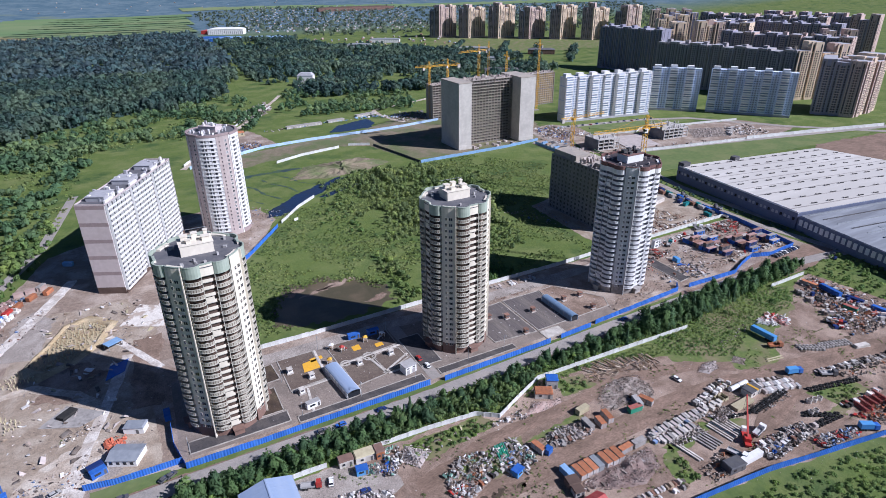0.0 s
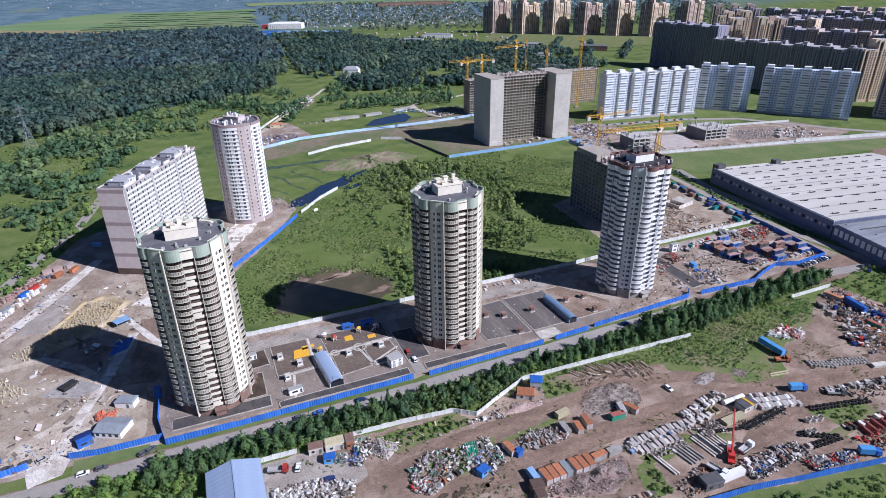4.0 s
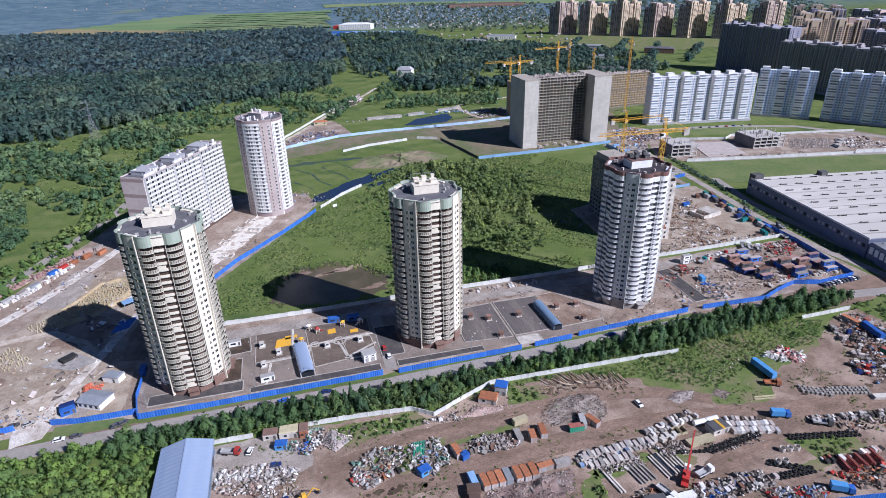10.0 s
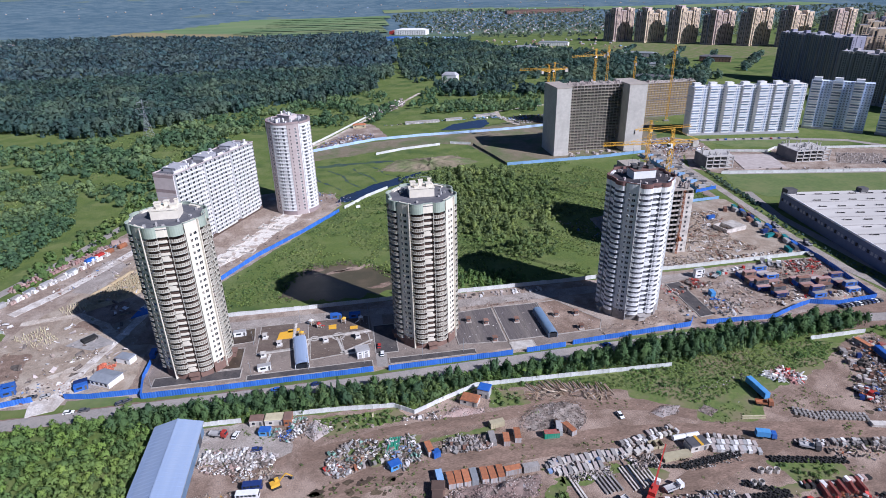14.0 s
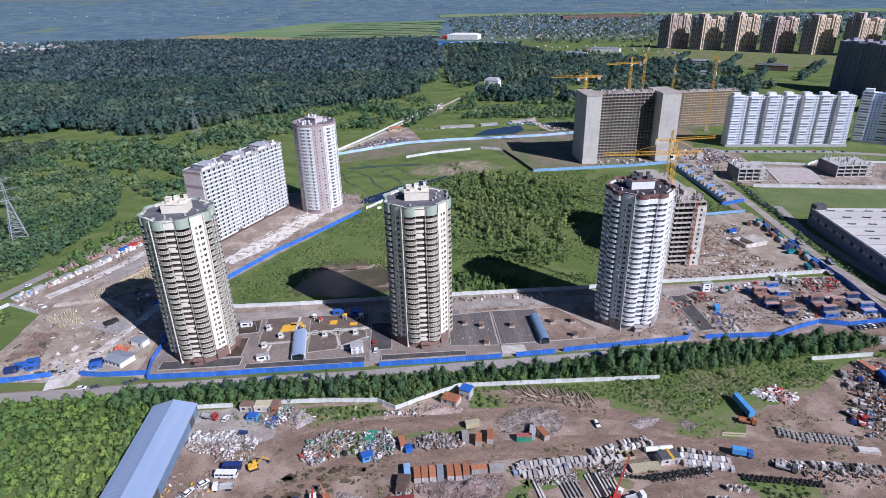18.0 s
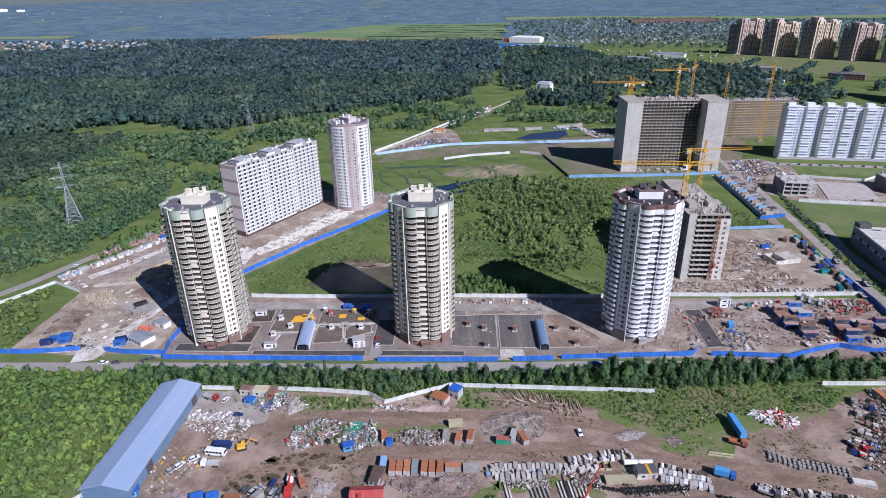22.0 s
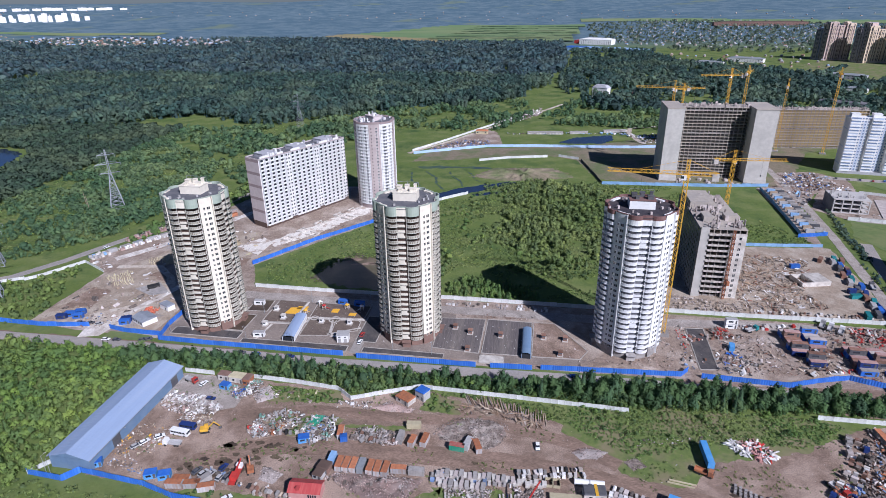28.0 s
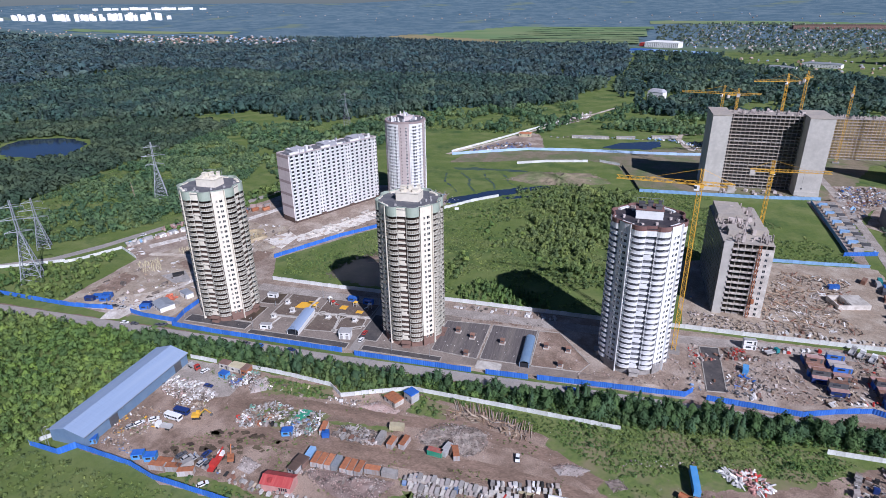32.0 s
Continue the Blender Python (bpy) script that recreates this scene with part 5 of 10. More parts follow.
for k in range(6):
    part("landing", Geo().box(0, 1.2, 6.5 + 6.5 * k, 2.4, 1.6, 0.2), M["timber"], t)
crane(310, 566, 78, 36, 14, 172, Y, "yellow tower crane behind the concrete pylons")
crane(368, 598, 86, 30, 13, 190, Y, "yellow tower crane above the concrete block")
crane(386, 606, 88, 16, 10, 60, Y, "yellow tower crane seen end on")
crane(440, 648, 70, 14, 10, 70, Y, "yellow tower crane beside the yellow-insulated frame")
crane(486, 642, 82, 16, 10, 75, Y, "tall yellow tower crane at the frame's end")
crane(340, 668, 62, 26, 12, 20, Y, "yellow tower crane beside the short frame")

M["pale_frame"] = mat("fresh_concrete", (0.50, 0.48, 0.46), (0.43, 0.41, 0.39), 0.5, (0.46, 0.44, 0.42), 0.15, 0.5, bump=0.1)


def low_frame(x, y, rz, length, depth, floors, fh, bays, label, starters):
    """Three open storeys of fresh concrete with a closed end coloured dark as shade."""
    t = thing("unfinished_building", x, y, 0, rz, label, "building shell", "new frames on the far building site")
    H = floors * fh
    slab = Geo().box(length / 2, depth / 2, -0.25, length, depth, 0.55).mesh("floor_slab", [M["pale_frame"]])
    for f in range(floors + 1):
        part("floor_slab", slab, None, t, m=pose(0, 0, f * fh + 0.3))
    col = Geo().box(0, 0, 0, 0.8, 0.8, H).mesh("column", [M["pale_frame"]])
    for i in range(bays + 1):
        for j in range(3):
            part("column", col, None, t, m=pose(0.4 + i * (length - 0.8) / bays, 0.4 + j * (depth - 0.8) / 2, 0.3))
    # end and core walls coloured dark in place of shade
    part("end_wall", Geo().box(-0.1, depth / 2, 0, 0.3, depth, H), M["shade_block"], t, "dark closed end wall")
    part("core_wall", Geo().box(length / 2, depth * 0.62, 0, length - 3, 0.4, H), M["shade_block"], t)
    g = Geo()
    for k in range(starters):
        g.box(rnd.uniform(0.5, length - 0.5), rnd.uniform(0.5, depth - 0.5), H + 0.3, rnd.uniform(0.3, 0.6), rnd.uniform(0.3, 1.6), rnd.uniform(1.2, 4.6))
    part("starter_columns", g, M["pale_frame"], t, "pale starter columns on the top slab", kind="stuff")
    return t


low_frame(419, 446, -6, 26, 24, 3, 3.6, 4, "low fresh concrete frame with open floors", 16)
low_frame(511, 445, -4, 34, 30, 3, 3.4, 5, "low fresh concrete frame with starter columns", 40)
solo("foundation_slab", Geo().prism([(452, 436), (492, 432), (506, 476), (466, 482)], 0, 0.6), M["rubble"], "bare grey foundation slab on the building site", "foundation slab")
t = thing("foundation_pit", 0, 0, 0, 0, "brown foundation field with rows of pale pile heads", "foundation")
part("pit_floor", Geo().prism([(546, 434), (584, 421), (612, 452), (572, 466)], 0, 0.25), M["debris"], t)
g = Geo()
for x, y in scatter([(548, 435), (583, 423), (609, 451), (573, 464)], 4.2, 0.5):
    g.box(x, y, 0.2, 0.8, 0.8, rnd.uniform(0.6, 1.6), -18)
part("pile_heads", g, M["rubble"], t, kind="stuff")
for k in range(6):
    part("formwork_wall", Geo().box(590 + 5 * k, 424 + 3.6 * k, 0, 9, 0.4, 2.4, -17 if k % 2 else 72), M["pale_frame"], t)


# lattice power pylons
M["dark_steel"] = mat("weathered_steel", (0.36, 0.38, 0.41), (0.28, 0.30, 0.33), 1.0, rough=0.6, metal=0.2)
def power_pylon(x, y, rz, h, label, fat=1.0):
    t = thing("power_pylon", x, y, 0, rz, label, "power pylon", "power line")
    g = Geo()
    w = h * 0.11
    for sx in (-1, 1):
        for sy in (-1, 1):
            g.tube((sx * w, sy * w, 0), (sx * 0.7, sy * 0.7, h * 0.62), 0.25 * fat, 4)
            g.tube((sx * 0.7, sy * 0.7, h * 0.62), (sx * 0.35, sy * 0.35, h), 0.2 * fat, 4)
    n = 9
    for i in range(n):
        for (ax, ay), (bx, by) in (((-1, -1), (1, -1)), ((1, -1), (1, 1)), ((1, 1), (-1, 1)), ((-1, 1), (-1, -1))):
            z0, z1 = h * 0.62 * i / n, h * 0.62 * (i + 1) / n
            k0, k1 = w + (0.7 - w) * i / n, w + (0.7 - w) * (i + 1) / n
            g.tube((ax * k0, ay * k0, z0), (bx * k1, by * k1, z1), 0.13 * fat, 3).tube((bx * k0, by * k0, z0), (ax * k1, ay * k1, z1), 0.13 * fat, 3)
    part("tower", g, M["dark_steel"], t)
    for k, (z, l) in enumerate(((0.62, 7.5), (0.77, 9.5), (0.92, 6.5))):
        g = Geo()
        for s in (-1, 1):
            g.tube((0, 0.5, h * z), (s * l, 0, h * z), 0.12 * fat, 3).tube((0, -0.5, h * z), (s * l, 0, h * z), 0.12 * fat, 3).tube((0, 0, h * z + 2.0), (s * l, 0, h * z), 0.10 * fat, 3)
            g.tube((s * l, 0, h * z), (s * l, 0, h * z - 2.4), 0.12, 4)
        part("cross_arm", g, M["dark_steel"], t)
    return t


power_pylon(-168.4, 378, 40, 52, "grey lattice power pylon at the wood's edge", 1.5)
power_pylon(-134, 218, 40, 54, "grey lattice power pylon beside the road", 1.3)
power_pylon(-174, 262, 40, 38, "second grey lattice power pylon beside the road")
power_pylon(-142, 716, 40, 46, "grey lattice power pylon before the forest", 0.5)
for px, py in ((-196, 375), (-189, 369)):
    t = thing("utility_pole", px, py, 0, 0, "bare leaning timber pole among the bushes", "pole")
    part("pole", Geo().tube((0, 0, 0), (-1.0, 0.4, 15), 0.2, 6, 0, 0.13), M["timber"], t)

# village roofs, works and sheds far off
FAR_VILLAGE = [(-1900, 2020), (-1500, 1900), (-950, 1960), (-900, 2150), (-1250, 2320), (-1900, 2230)]
roofs = [M["grey_panel"], M["old_rust"], M["grey_panel"], M["brick_pink"], M["steel"], M["pale_blue"]]
for vi, (poly, sp) in enumerate(([[(320, 2080), (620, 1960), (1000, 1840), (1320, 3000), (640, 3180)], 46], [FAR_VILLAGE, 44], [[(480, 1500), (820, 1400), (860, 1700), (520, 1760)], 50], [[(-2800, 2100), (-1700, 2050), (-1700, 2250), (-2800, 2300)], 60], [[(-900, 3300), (2600, 3000), (2900, 3500), (-800, 3900)], 165], [[(-3800, 2900), (-900, 3250), (-900, 3700), (-3800, 3500)], 190])):
    g = Geo()
    for x, y in scatter(poly, sp):
        s, r, h = rnd.uniform(4.5, 8), rnd.uniform(0, 180), rnd.uniform(2.5, 4.0)
        if vi == 1:
            s, h = s * 1.7, h * 1.8
        z = land(x, y)
        k = rnd.randrange(6)
        g.box(x, y, z, s, s * 0.75, h, r, 0)
        g.box(x, y, z + h, s * 1.1, s * 0.85, h * 0.6, r, 1 + k, taper=0.7)
    solo("village", g, [M["concrete"] if vi == 0 else M["timber"], *roofs], "scattered small houses with pale and red roofs", "village", "stuff")
for px, py, sx, sy, h, r, wall, roof, lab in (
        (277, 997, 26, 14, 17, -30, "white_panel", "grey_panel", "white two-storey house among the woods"),
        (325, 1010, 18, 11, 7, -20, "brick", "brown_wall", "brown house among the woods"),
        (340, 2090, 110, 40, 16, -25, "white_panel", "white", "white shopping hall far off"),
        (300, 2130, 60, 30, 10, -25, "red", "red_roof", "red hall far off"),
        (365, 1830, 230, 40, 9, -23, "blue", "pale_blue", "long blue-roofed works far off"),
        (270, 1880, 90, 50, 9, -23, "pale_blue", "blue", "blue-roofed shed far off"),
        (660, 1560, 80, 24, 9, -30, "white_panel", "steel", "pale industrial hall beside a road"),
        (560, 1490, 60, 22, 8, -30, "white_panel", "steel", "pale industrial hall beside the woods"),
        (760, 1260, 70, 20, 8, -35, "grey_panel", "steel", "grey long shed standing on bare land"),
        (860, 1130, 60, 20, 10, -38, "brick", "bitumen", "brown long shed beside the flats"),
        (620, 930, 60, 20, 9, -30, "grey_panel", "bitumen", "dark shed with a curved roof"),
        (560, 1080, 40, 16, 7, -30, "white_panel", "grey_panel", "low white shed among trees"),
        (700, 1090, 46, 16, 7, -35, "white_panel", "steel", "low pale shed on bare land"),
        (1060, 2840, 370, 40, 14, -2, "brick", "brown_wall", "long dark red hall on the far slope"),
        (109, 704, 15, 8, 4, -4, "beige", "rust", "small ochre shed beside the diagonal track"),
        (-560, 1950, 40, 14, 6, 0, "white_panel", "pale_blue", "pale shed at the wood's far edge")):
    z = land(px, py)
    t = thing("shed" if "sh" in lab else "house", px, py, z, r, lab, "building")
    part("body", Geo().box(0, 0, -3, sx, sy, h + 3), M[wall], t)
    part("roof", Geo().box(0, 0, h, sx + 1, sy + 1, h * 0.25, 0, 0, 0.35), M[roof], t)
    g = Geo()
    window_field(g, 0, 0, max(2, int(sx / 6)), max(1, int(h / 4)), -sx / 2 + 2.5, 1.5, (sx - 5) / max(1, int(sx / 6) - 1), 3.2, 1.6, 1.5, y=-sy / 2 - 0.06)
    part("window_grid", g, [M[wall], M["glass"]], t, kind="stuff")

# ---- trees and bushes ----
def leaf_mat(name, a, b, c):
    """Leaves scatter light on both sides."""
    m = mat(name, a, b, 0.11, c, 0.013, 1.0, rough=0.8, island=0.07, spec=0.06)
    nt = m.node_tree
    bsdf, out = nt.nodes["Principled BSDF"], nt.nodes["Material Output"]
    tone = nt.nodes.new("ShaderNodeAttribute")
    tone.attribute_name = "tree_tone"
    hs = nt.nodes.new("ShaderNodeHueSaturation")
    for sock, lo, hi in (("Value", 0.66, 1.36), ("Hue", 0.518, 0.478), ("Saturation", 0.85, 1.08)):
        r = nt.nodes.new("ShaderNodeMapRange")
        r.inputs["To Min"].default_value, r.inputs["To Max"].default_value = lo, hi
        nt.links.new(tone.outputs["Fac"], r.inputs["Value"])
        nt.links.new(r.outputs[0], hs.inputs[sock])
    nt.links.new(bsdf.inputs["Base Color"].links[0].from_socket, hs.inputs["Color"])
    nt.links.new(hs.outputs[0], bsdf.inputs["Base Color"])
    thin = nt.nodes.new("ShaderNodeBsdfTranslucent")
    nt.links.new(bsdf.inputs["Base Color"].links[0].from_socket, thin.inputs["Color"])
    both = nt.nodes.new("ShaderNodeMixShader")
    both.inputs[0].default_value = 0.38
    nt.links.new(bsdf.outputs[0], both.inputs[1])
    nt.links.new(thin.outputs[0], both.inputs[2])
    nt.links.new(both.outputs[0], out.inputs["Surface"])
    return m


M["leaf"] = leaf_mat("broad_leaves", (0.126, 0.2164, 0.100), (0.077, 0.1468, 0.080), (0.200, 0.2782, 0.123))
M["leaf_mid"] = leaf_mat("grey_green_leaves", (0.086, 0.132, 0.086), (0.058, 0.094, 0.068), (0.124, 0.168, 0.098))
M["belt_leaf"] = leaf_mat("belt_leaves", (0.122, 0.205, 0.080), (0.078, 0.145, 0.062), (0.185, 0.255, 0.098))
M["leaf_near"] = leaf_mat("fresh_leaves", (0.166, 0.262, 0.080), (0.120, 0.208, 0.065), (0.215, 0.290, 0.092))
M["leaf_young"] = leaf_mat("young_leaves", (0.205, 0.315, 0.085), (0.150, 0.250, 0.070), (0.265, 0.350, 0.100))
# extra blue in these two leaf colours stands in for distance haze
M["leaf_dark_haze"] = leaf_mat("dark_haze_leaves", (0.086, 0.142, 0.118), (0.058, 0.106, 0.099), (0.132, 0.188, 0.128))
M["leaf_far_haze"] = leaf_mat("far_haze_leaves", (0.088, 0.136, 0.146), (0.063, 0.104, 0.122), (0.126, 0.174, 0.158))
M["grass_tuft"] = leaf_mat("meadow_tufts", (0.195, 0.27, 0.088), (0.15, 0.22, 0.068), (0.24, 0.29, 0.105))
M["belt_weed"] = leaf_mat("slope_weeds", (0.205, 0.315, 0.095), (0.150, 0.250, 0.075), (0.27, 0.335, 0.115))
M["willow"] = leaf_mat("willow_leaves", (0.190, 0.262, 0.090), (0.140, 0.208, 0.072), (0.240, 0.300, 0.108))
M["leaf_village"] = leaf_mat("garden_leaves", (0.135, 0.180, 0.125), (0.095, 0.135, 0.100), (0.175, 0.215, 0.145))
M["bark"] = mat("bark", (0.12, 0.095, 0.07), (0.085, 0.07, 0.055), 1.5)


def crowns(xy, z, height, radius, per, cone=None, lift=0.18, leaf=0.42, seed=1, loose=0.0):
    """Triangles of leaf clumps for many trees at once: arrays of places, heights, radii. cone: which trees are spruces."""
    r = np.random.default_rng(seed)
    n = len(xy)
    d = r.normal(size=(n, per, 3))
    d /= np.linalg.norm(d, axis=2, keepdims=True)
    d[..., 2] = np.where(d[..., 2] < -0.55, -d[..., 2], d[..., 2])
    k = r.uniform(0.80 - 0.35 * loose, 1.0, (n, per, 1))
    lump = 1 + (0.22 + 0.22 * loose) * np.sin(3 * d[..., 0:1] + r.uniform(0, 6.3, (n, 1, 1))) * np.cos(4 * d[..., 1:2] + r.uniform(0, 6.3, (n, 1, 1)))
    H, R = height[:, None, None], radius[:, None, None]
    half = H * (1 - lift) / 2
    pos = d * k * lump * np.concatenate([np.broadcast_to(R, (n, per, 2)), np.broadcast_to(half, (n, per, 1))], 2)
    pos[..., :2] *= 1 - 0.34 * loose * np.clip(d[..., 2:3], 0, 1)
    pos[..., 2:3] += H * lift + half
    if cone is not None and cone.any():
        u = r.uniform(0, 1, (n, per)) ** 1.6
        a = r.uniform(0, 2 * np.pi, (n, per))
        rr = radius[:, None] * 0.62 * (1 - u) * r.uniform(0.82, 1.08, (n, per))
        alt = np.stack([rr * np.cos(a), rr * np.sin(a), height[:, None] * (0.06 + 0.94 * u)], 2)
        out = np.stack([np.cos(a), np.sin(a), np.full_like(a, 0.5)], 2)
        pos, d = np.where(cone[:, None, None], alt, pos), np.where(cone[:, None, None], out, d)
    nrm = d + r.normal(scale=0.26 + 0.3 * loose, size=d.shape)
    nrm /= np.linalg.norm(nrm, axis=2, keepdims=True)
    t1 = np.cross(nrm, r.normal(size=d.shape))
    t1 /= np.linalg.norm(t1, axis=2, keepdims=True)
    t2 = np.cross(nrm, t1)
    s = R * leaf * r.uniform(0.6, 1.25, (n, per, 1))
    base = np.concatenate([xy, z[:, None]], 1)[:, None, :]
    c = pos + base
    tri = np.stack([c + s * t1, c - 0.5 * s * t1 + 0.87 * s * t2, c - 0.5 * s * t1 - 0.87 * s * t2], 2)
    soft = d * 0.75 + nrm * 0.25 + np.array([0, 0, 0.12])
    soft /= np.linalg.norm(soft, axis=2, keepdims=True)
    tone = np.repeat(r.uniform(0, 1, n) * 0.75 + 0.25 * r.uniform(0, 1, n), 3 * per) if n > 1 else np.full(3 * per, 0.5)
    return tri.reshape(-1, 3), np.repeat(soft.reshape(-1, 3), 3, 0), tone


def leaf_mesh(name, leaves, material):
    verts, soft, tone = leaves
    n = len(verts) // 3
    me = bpy.data.meshes.new(name)
    me.vertices.add(3 * n)
    me.vertices.foreach_set("co", np.ascontiguousarray(verts, dtype=np.float32).ravel())
    me.loops.add(3 * n)
    me.loops.foreach_set("vertex_index", np.arange(3 * n, dtype=np.int32))
    me.polygons.add(n)
    me.polygons.foreach_set("loop_start", np.arange(0, 3 * n, 3, dtype=np.int32))
    me.materials.append(material)
    me.attributes.new("tree_tone", "FLOAT", "POINT").data.foreach_set("value", tone.astype(np.float32))
    me.update(calc_edges=True)
    me.polygons.foreach_set("use_smooth", np.ones(n, bool))
    me.normals_split_custom_set_from_vertices(soft.astype(np.float32))
    return me


def wood(name, xy, hmin, hmax, spread, per, material, label, spruce=0.0, leaf=0.42, seed=1, category="woodland", lift=0.12, trunks=False):
    """Many trees that nobody could count, as one object."""
    r = np.random.default_rng(seed)
    n = len(xy)
    big = 0.5 + 0.5 * np.sin(xy[:, 0] * 0.021 + seed) * np.cos(xy[:, 1] * 0.017 + 2 * seed)
    h = hmin + (hmax - hmin) * np.clip(0.25 * big + r.uniform(0, 0.8, n) ** 1.2, 0, 1)
    rad = h * spread * r.uniform(0.75, 1.25, n)
    z = np.array([land(x, y) for x, y in xy]) if n and np.hypot(xy[:, 0], xy[:, 1]).max() > 2400 else np.zeros(n)
    cone = r.uniform(0, 1, n) < spruce
    count, size, loose = (1.0, 0.9, 0.6) if n and xy[:, 1].mean() < 300 else (0.64, 1.22, 0.0)
    v = crowns(xy, z, h, rad, max(8, int(per * count)), cone, lift, leaf * size, seed, loose)
    return tagged(new(name, leaf_mesh(name, v, material)), label, category, kind="stuff")


def patchy(xy, scale, low, seed=0.0):
    """Keeps the points where a slow noise is above low, so that a growth has gaps and a loose edge."""
    keep = [noise.noise(Vector((x * scale, y * scale, seed))) + 0.5 * noise.noise(Vector((x * scale * 2.7, y * scale * 2.7, seed + 5))) > low for x, y in xy]
    return xy[np.array(keep)]


LAKE = [(-500, 448), (-526, 515), (-524, 545), (-480, 566), (-424, 558), (-372, 500), (-368, 474), (-405, 444), (-460, 440)]
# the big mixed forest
wood("forest", scatter(dense([(-330, 785), (-212, 712), (-127, 775), (-25, 878), (60, 880), (137, 975), (186, 1151), (190, 1200), (-900, 1200), (-980, 800), (-760, 560), (-560, 640), (-440, 690)], 12, 22), 7.2, 0.9), 8, 20, 0.30, 66, M["leaf_dark_haze"], "dense mixed forest of birch and spruce", 0.4, 0.44, 3)
wood("forest", scatter([(-980, 1200), (190, 1200), (228, 1430), (236, 1700), (225, 2080), (-230, 2100), (-700, 2290), (-1150, 2300), (-1500, 2000), (-1400, 1300)], 12.5, 0.8, [FAR_VILLAGE]), 8, 19, 0.46, 32, M["leaf_far_haze"], "far dense forest towards the fields", 0.45, 0.50, 4)
wood("forest", scatter([(-1500, 2000), (-1400, 1300), (-980, 1200), (-980, 800), (-760, 560), (-1300, 500), (-2600, 900), (-2700, 2050)], 22, 0.6, [FAR_VILLAGE]), 12, 20, 0.62, 24, M["leaf_far_haze"], "far woods towards the west", 0.2, 0.55, 5)
wood("forest", patchy(scatter(dense([(262, 880), (420, 860), (560, 800), (720, 900), (800, 1130), (700, 1300), (620, 1480), (480, 1520), (460, 1800), (262, 1820), (244, 1430), (205, 1120), (230, 960)], 14, 30), 8.5, 0.9), 0.010, -0.22, 14.0), 7, 17, 0.36, 36, M["leaf_dark_haze"], "dark woods round scattered houses", 0.3, 0.52, 6)
wood("forest", scatter(FAR_VILLAGE, 24, 0.9), 4, 11, 0.8, 14, M["leaf_far_haze"], "trees between the houses of a far village", 0.2, 0.5, 65)
wood("forest", scatter([(330, 2150), (1000, 1900), (1350, 2900), (700, 3150), (350, 3000)], 26, 0.9), 4, 10, 0.9, 14, M["leaf_village"], "trees between the village gardens", 0.1, 0.5, 7)
wood("forest", scatter([(520, 1850), (1000, 1700), (1400, 1500), (2000, 1500), (2400, 2400), (1350, 2850), (1010, 1880), (560, 2020)], 26, 0.9), 4, 10, 0.9, 14, M["leaf_village"], "trees among far works and houses", 0.1, 0.5, 8)
# woods and bushes west of the road
for ax, ay, bx, by, sd in ((760, 1010, 930, 1240, 61), (700, 1060, 900, 1330, 62), (830, 990, 1010, 1190, 63), (640, 1180, 820, 1420, 64)):
    line = np.array([(ax + (bx - ax) * k / 60 + rnd.uniform(-5, 5), ay + (by - ay) * k / 60 + rnd.uniform(-5, 5)) for k in range(61)])
    wood("tree_row", line, 6, 13, 0.45, 40, M["leaf_dark_haze"], "dark row of trees between far lots", 0.2, 0.6, sd, "trees")
wood("bushes", scatter([(-280, 230), (-300, 690), (-440, 690), (-560, 640), (-760, 560), (-820, 330), (-560, 140), (-350, 190)], 5.0, 0.9, [LAKE]), 2.5, 10.5, 0.50, 64, M["leaf_mid"], "thick deciduous wood west of the road", 0.10, 0.38, 9, lift=0.05)
wood("bushes", patchy(scatter([(-130, 320), (-118, 420), (-150, 520), (-260, 600), (-300, 690), (-284, 460), (-280, 230), (-230, 230), (-165, 275)], 3.4, 0.9), 0.022, -0.30, 9.0), 1.2, 6.2, 0.48, 46, M["leaf"], "loose young wood beside the country road", 0.05, 0.38, 35, "bush", 0.03)
wood("weeds", scatter([(-130, 320), (-118, 420), (-150, 520), (-260, 600), (-284, 460), (-280, 230), (-230, 230), (-165, 275)], 4.0, 0.9), 0.4, 1.1, 1.6, 12, M["grass_tuft"], "rank grass between the young trees", 0.0, 0.45, 36, "grass", 0.0)
wood("bushes", patchy(scatter([(-150, 520), (-100, 450), (-70, 470), (-60, 590), (-20, 720), (-25, 860), (-127, 765), (-212, 700), (-300, 690), (-260, 600)], 6.0, 0.9), 0.016, -0.16, 11.0), 1.5, 9.5, 0.45, 40, M["leaf"], "loose bushes on the meadow before the forest", 0.05, 0.5, 10, "bush", 0.02)
wood("bushes", scatter([(-112, 300), (-96, 330), (-78, 385), (-66, 430), (-60, 500), (-74, 500), (-96, 430), (-118, 350)], 6.0, 0.7), 2, 6, 0.5, 44, M["leaf_near"], "roadside bushes", 0.0, 0.5, 11, "bush", 0.02)
wood("bushes", patchy(scatter([(-40, 700), (130, 720), (180, 860), (140, 960), (-20, 870)], 7, 0.9), 0.018, 0.02, 12.0), 2.0, 10, 0.42, 40, M["leaf"], "bushes along the dirt track", 0.05, 0.5, 12, "bush", 0.03)
wood("bushes", scatter([(200, 760), (350, 740), (380, 800), (240, 830)], 8, 0.6), 5, 10, 0.4, 40, M["leaf"], "belt of young trees behind the storage ground", 0.05, 0.5, 13)
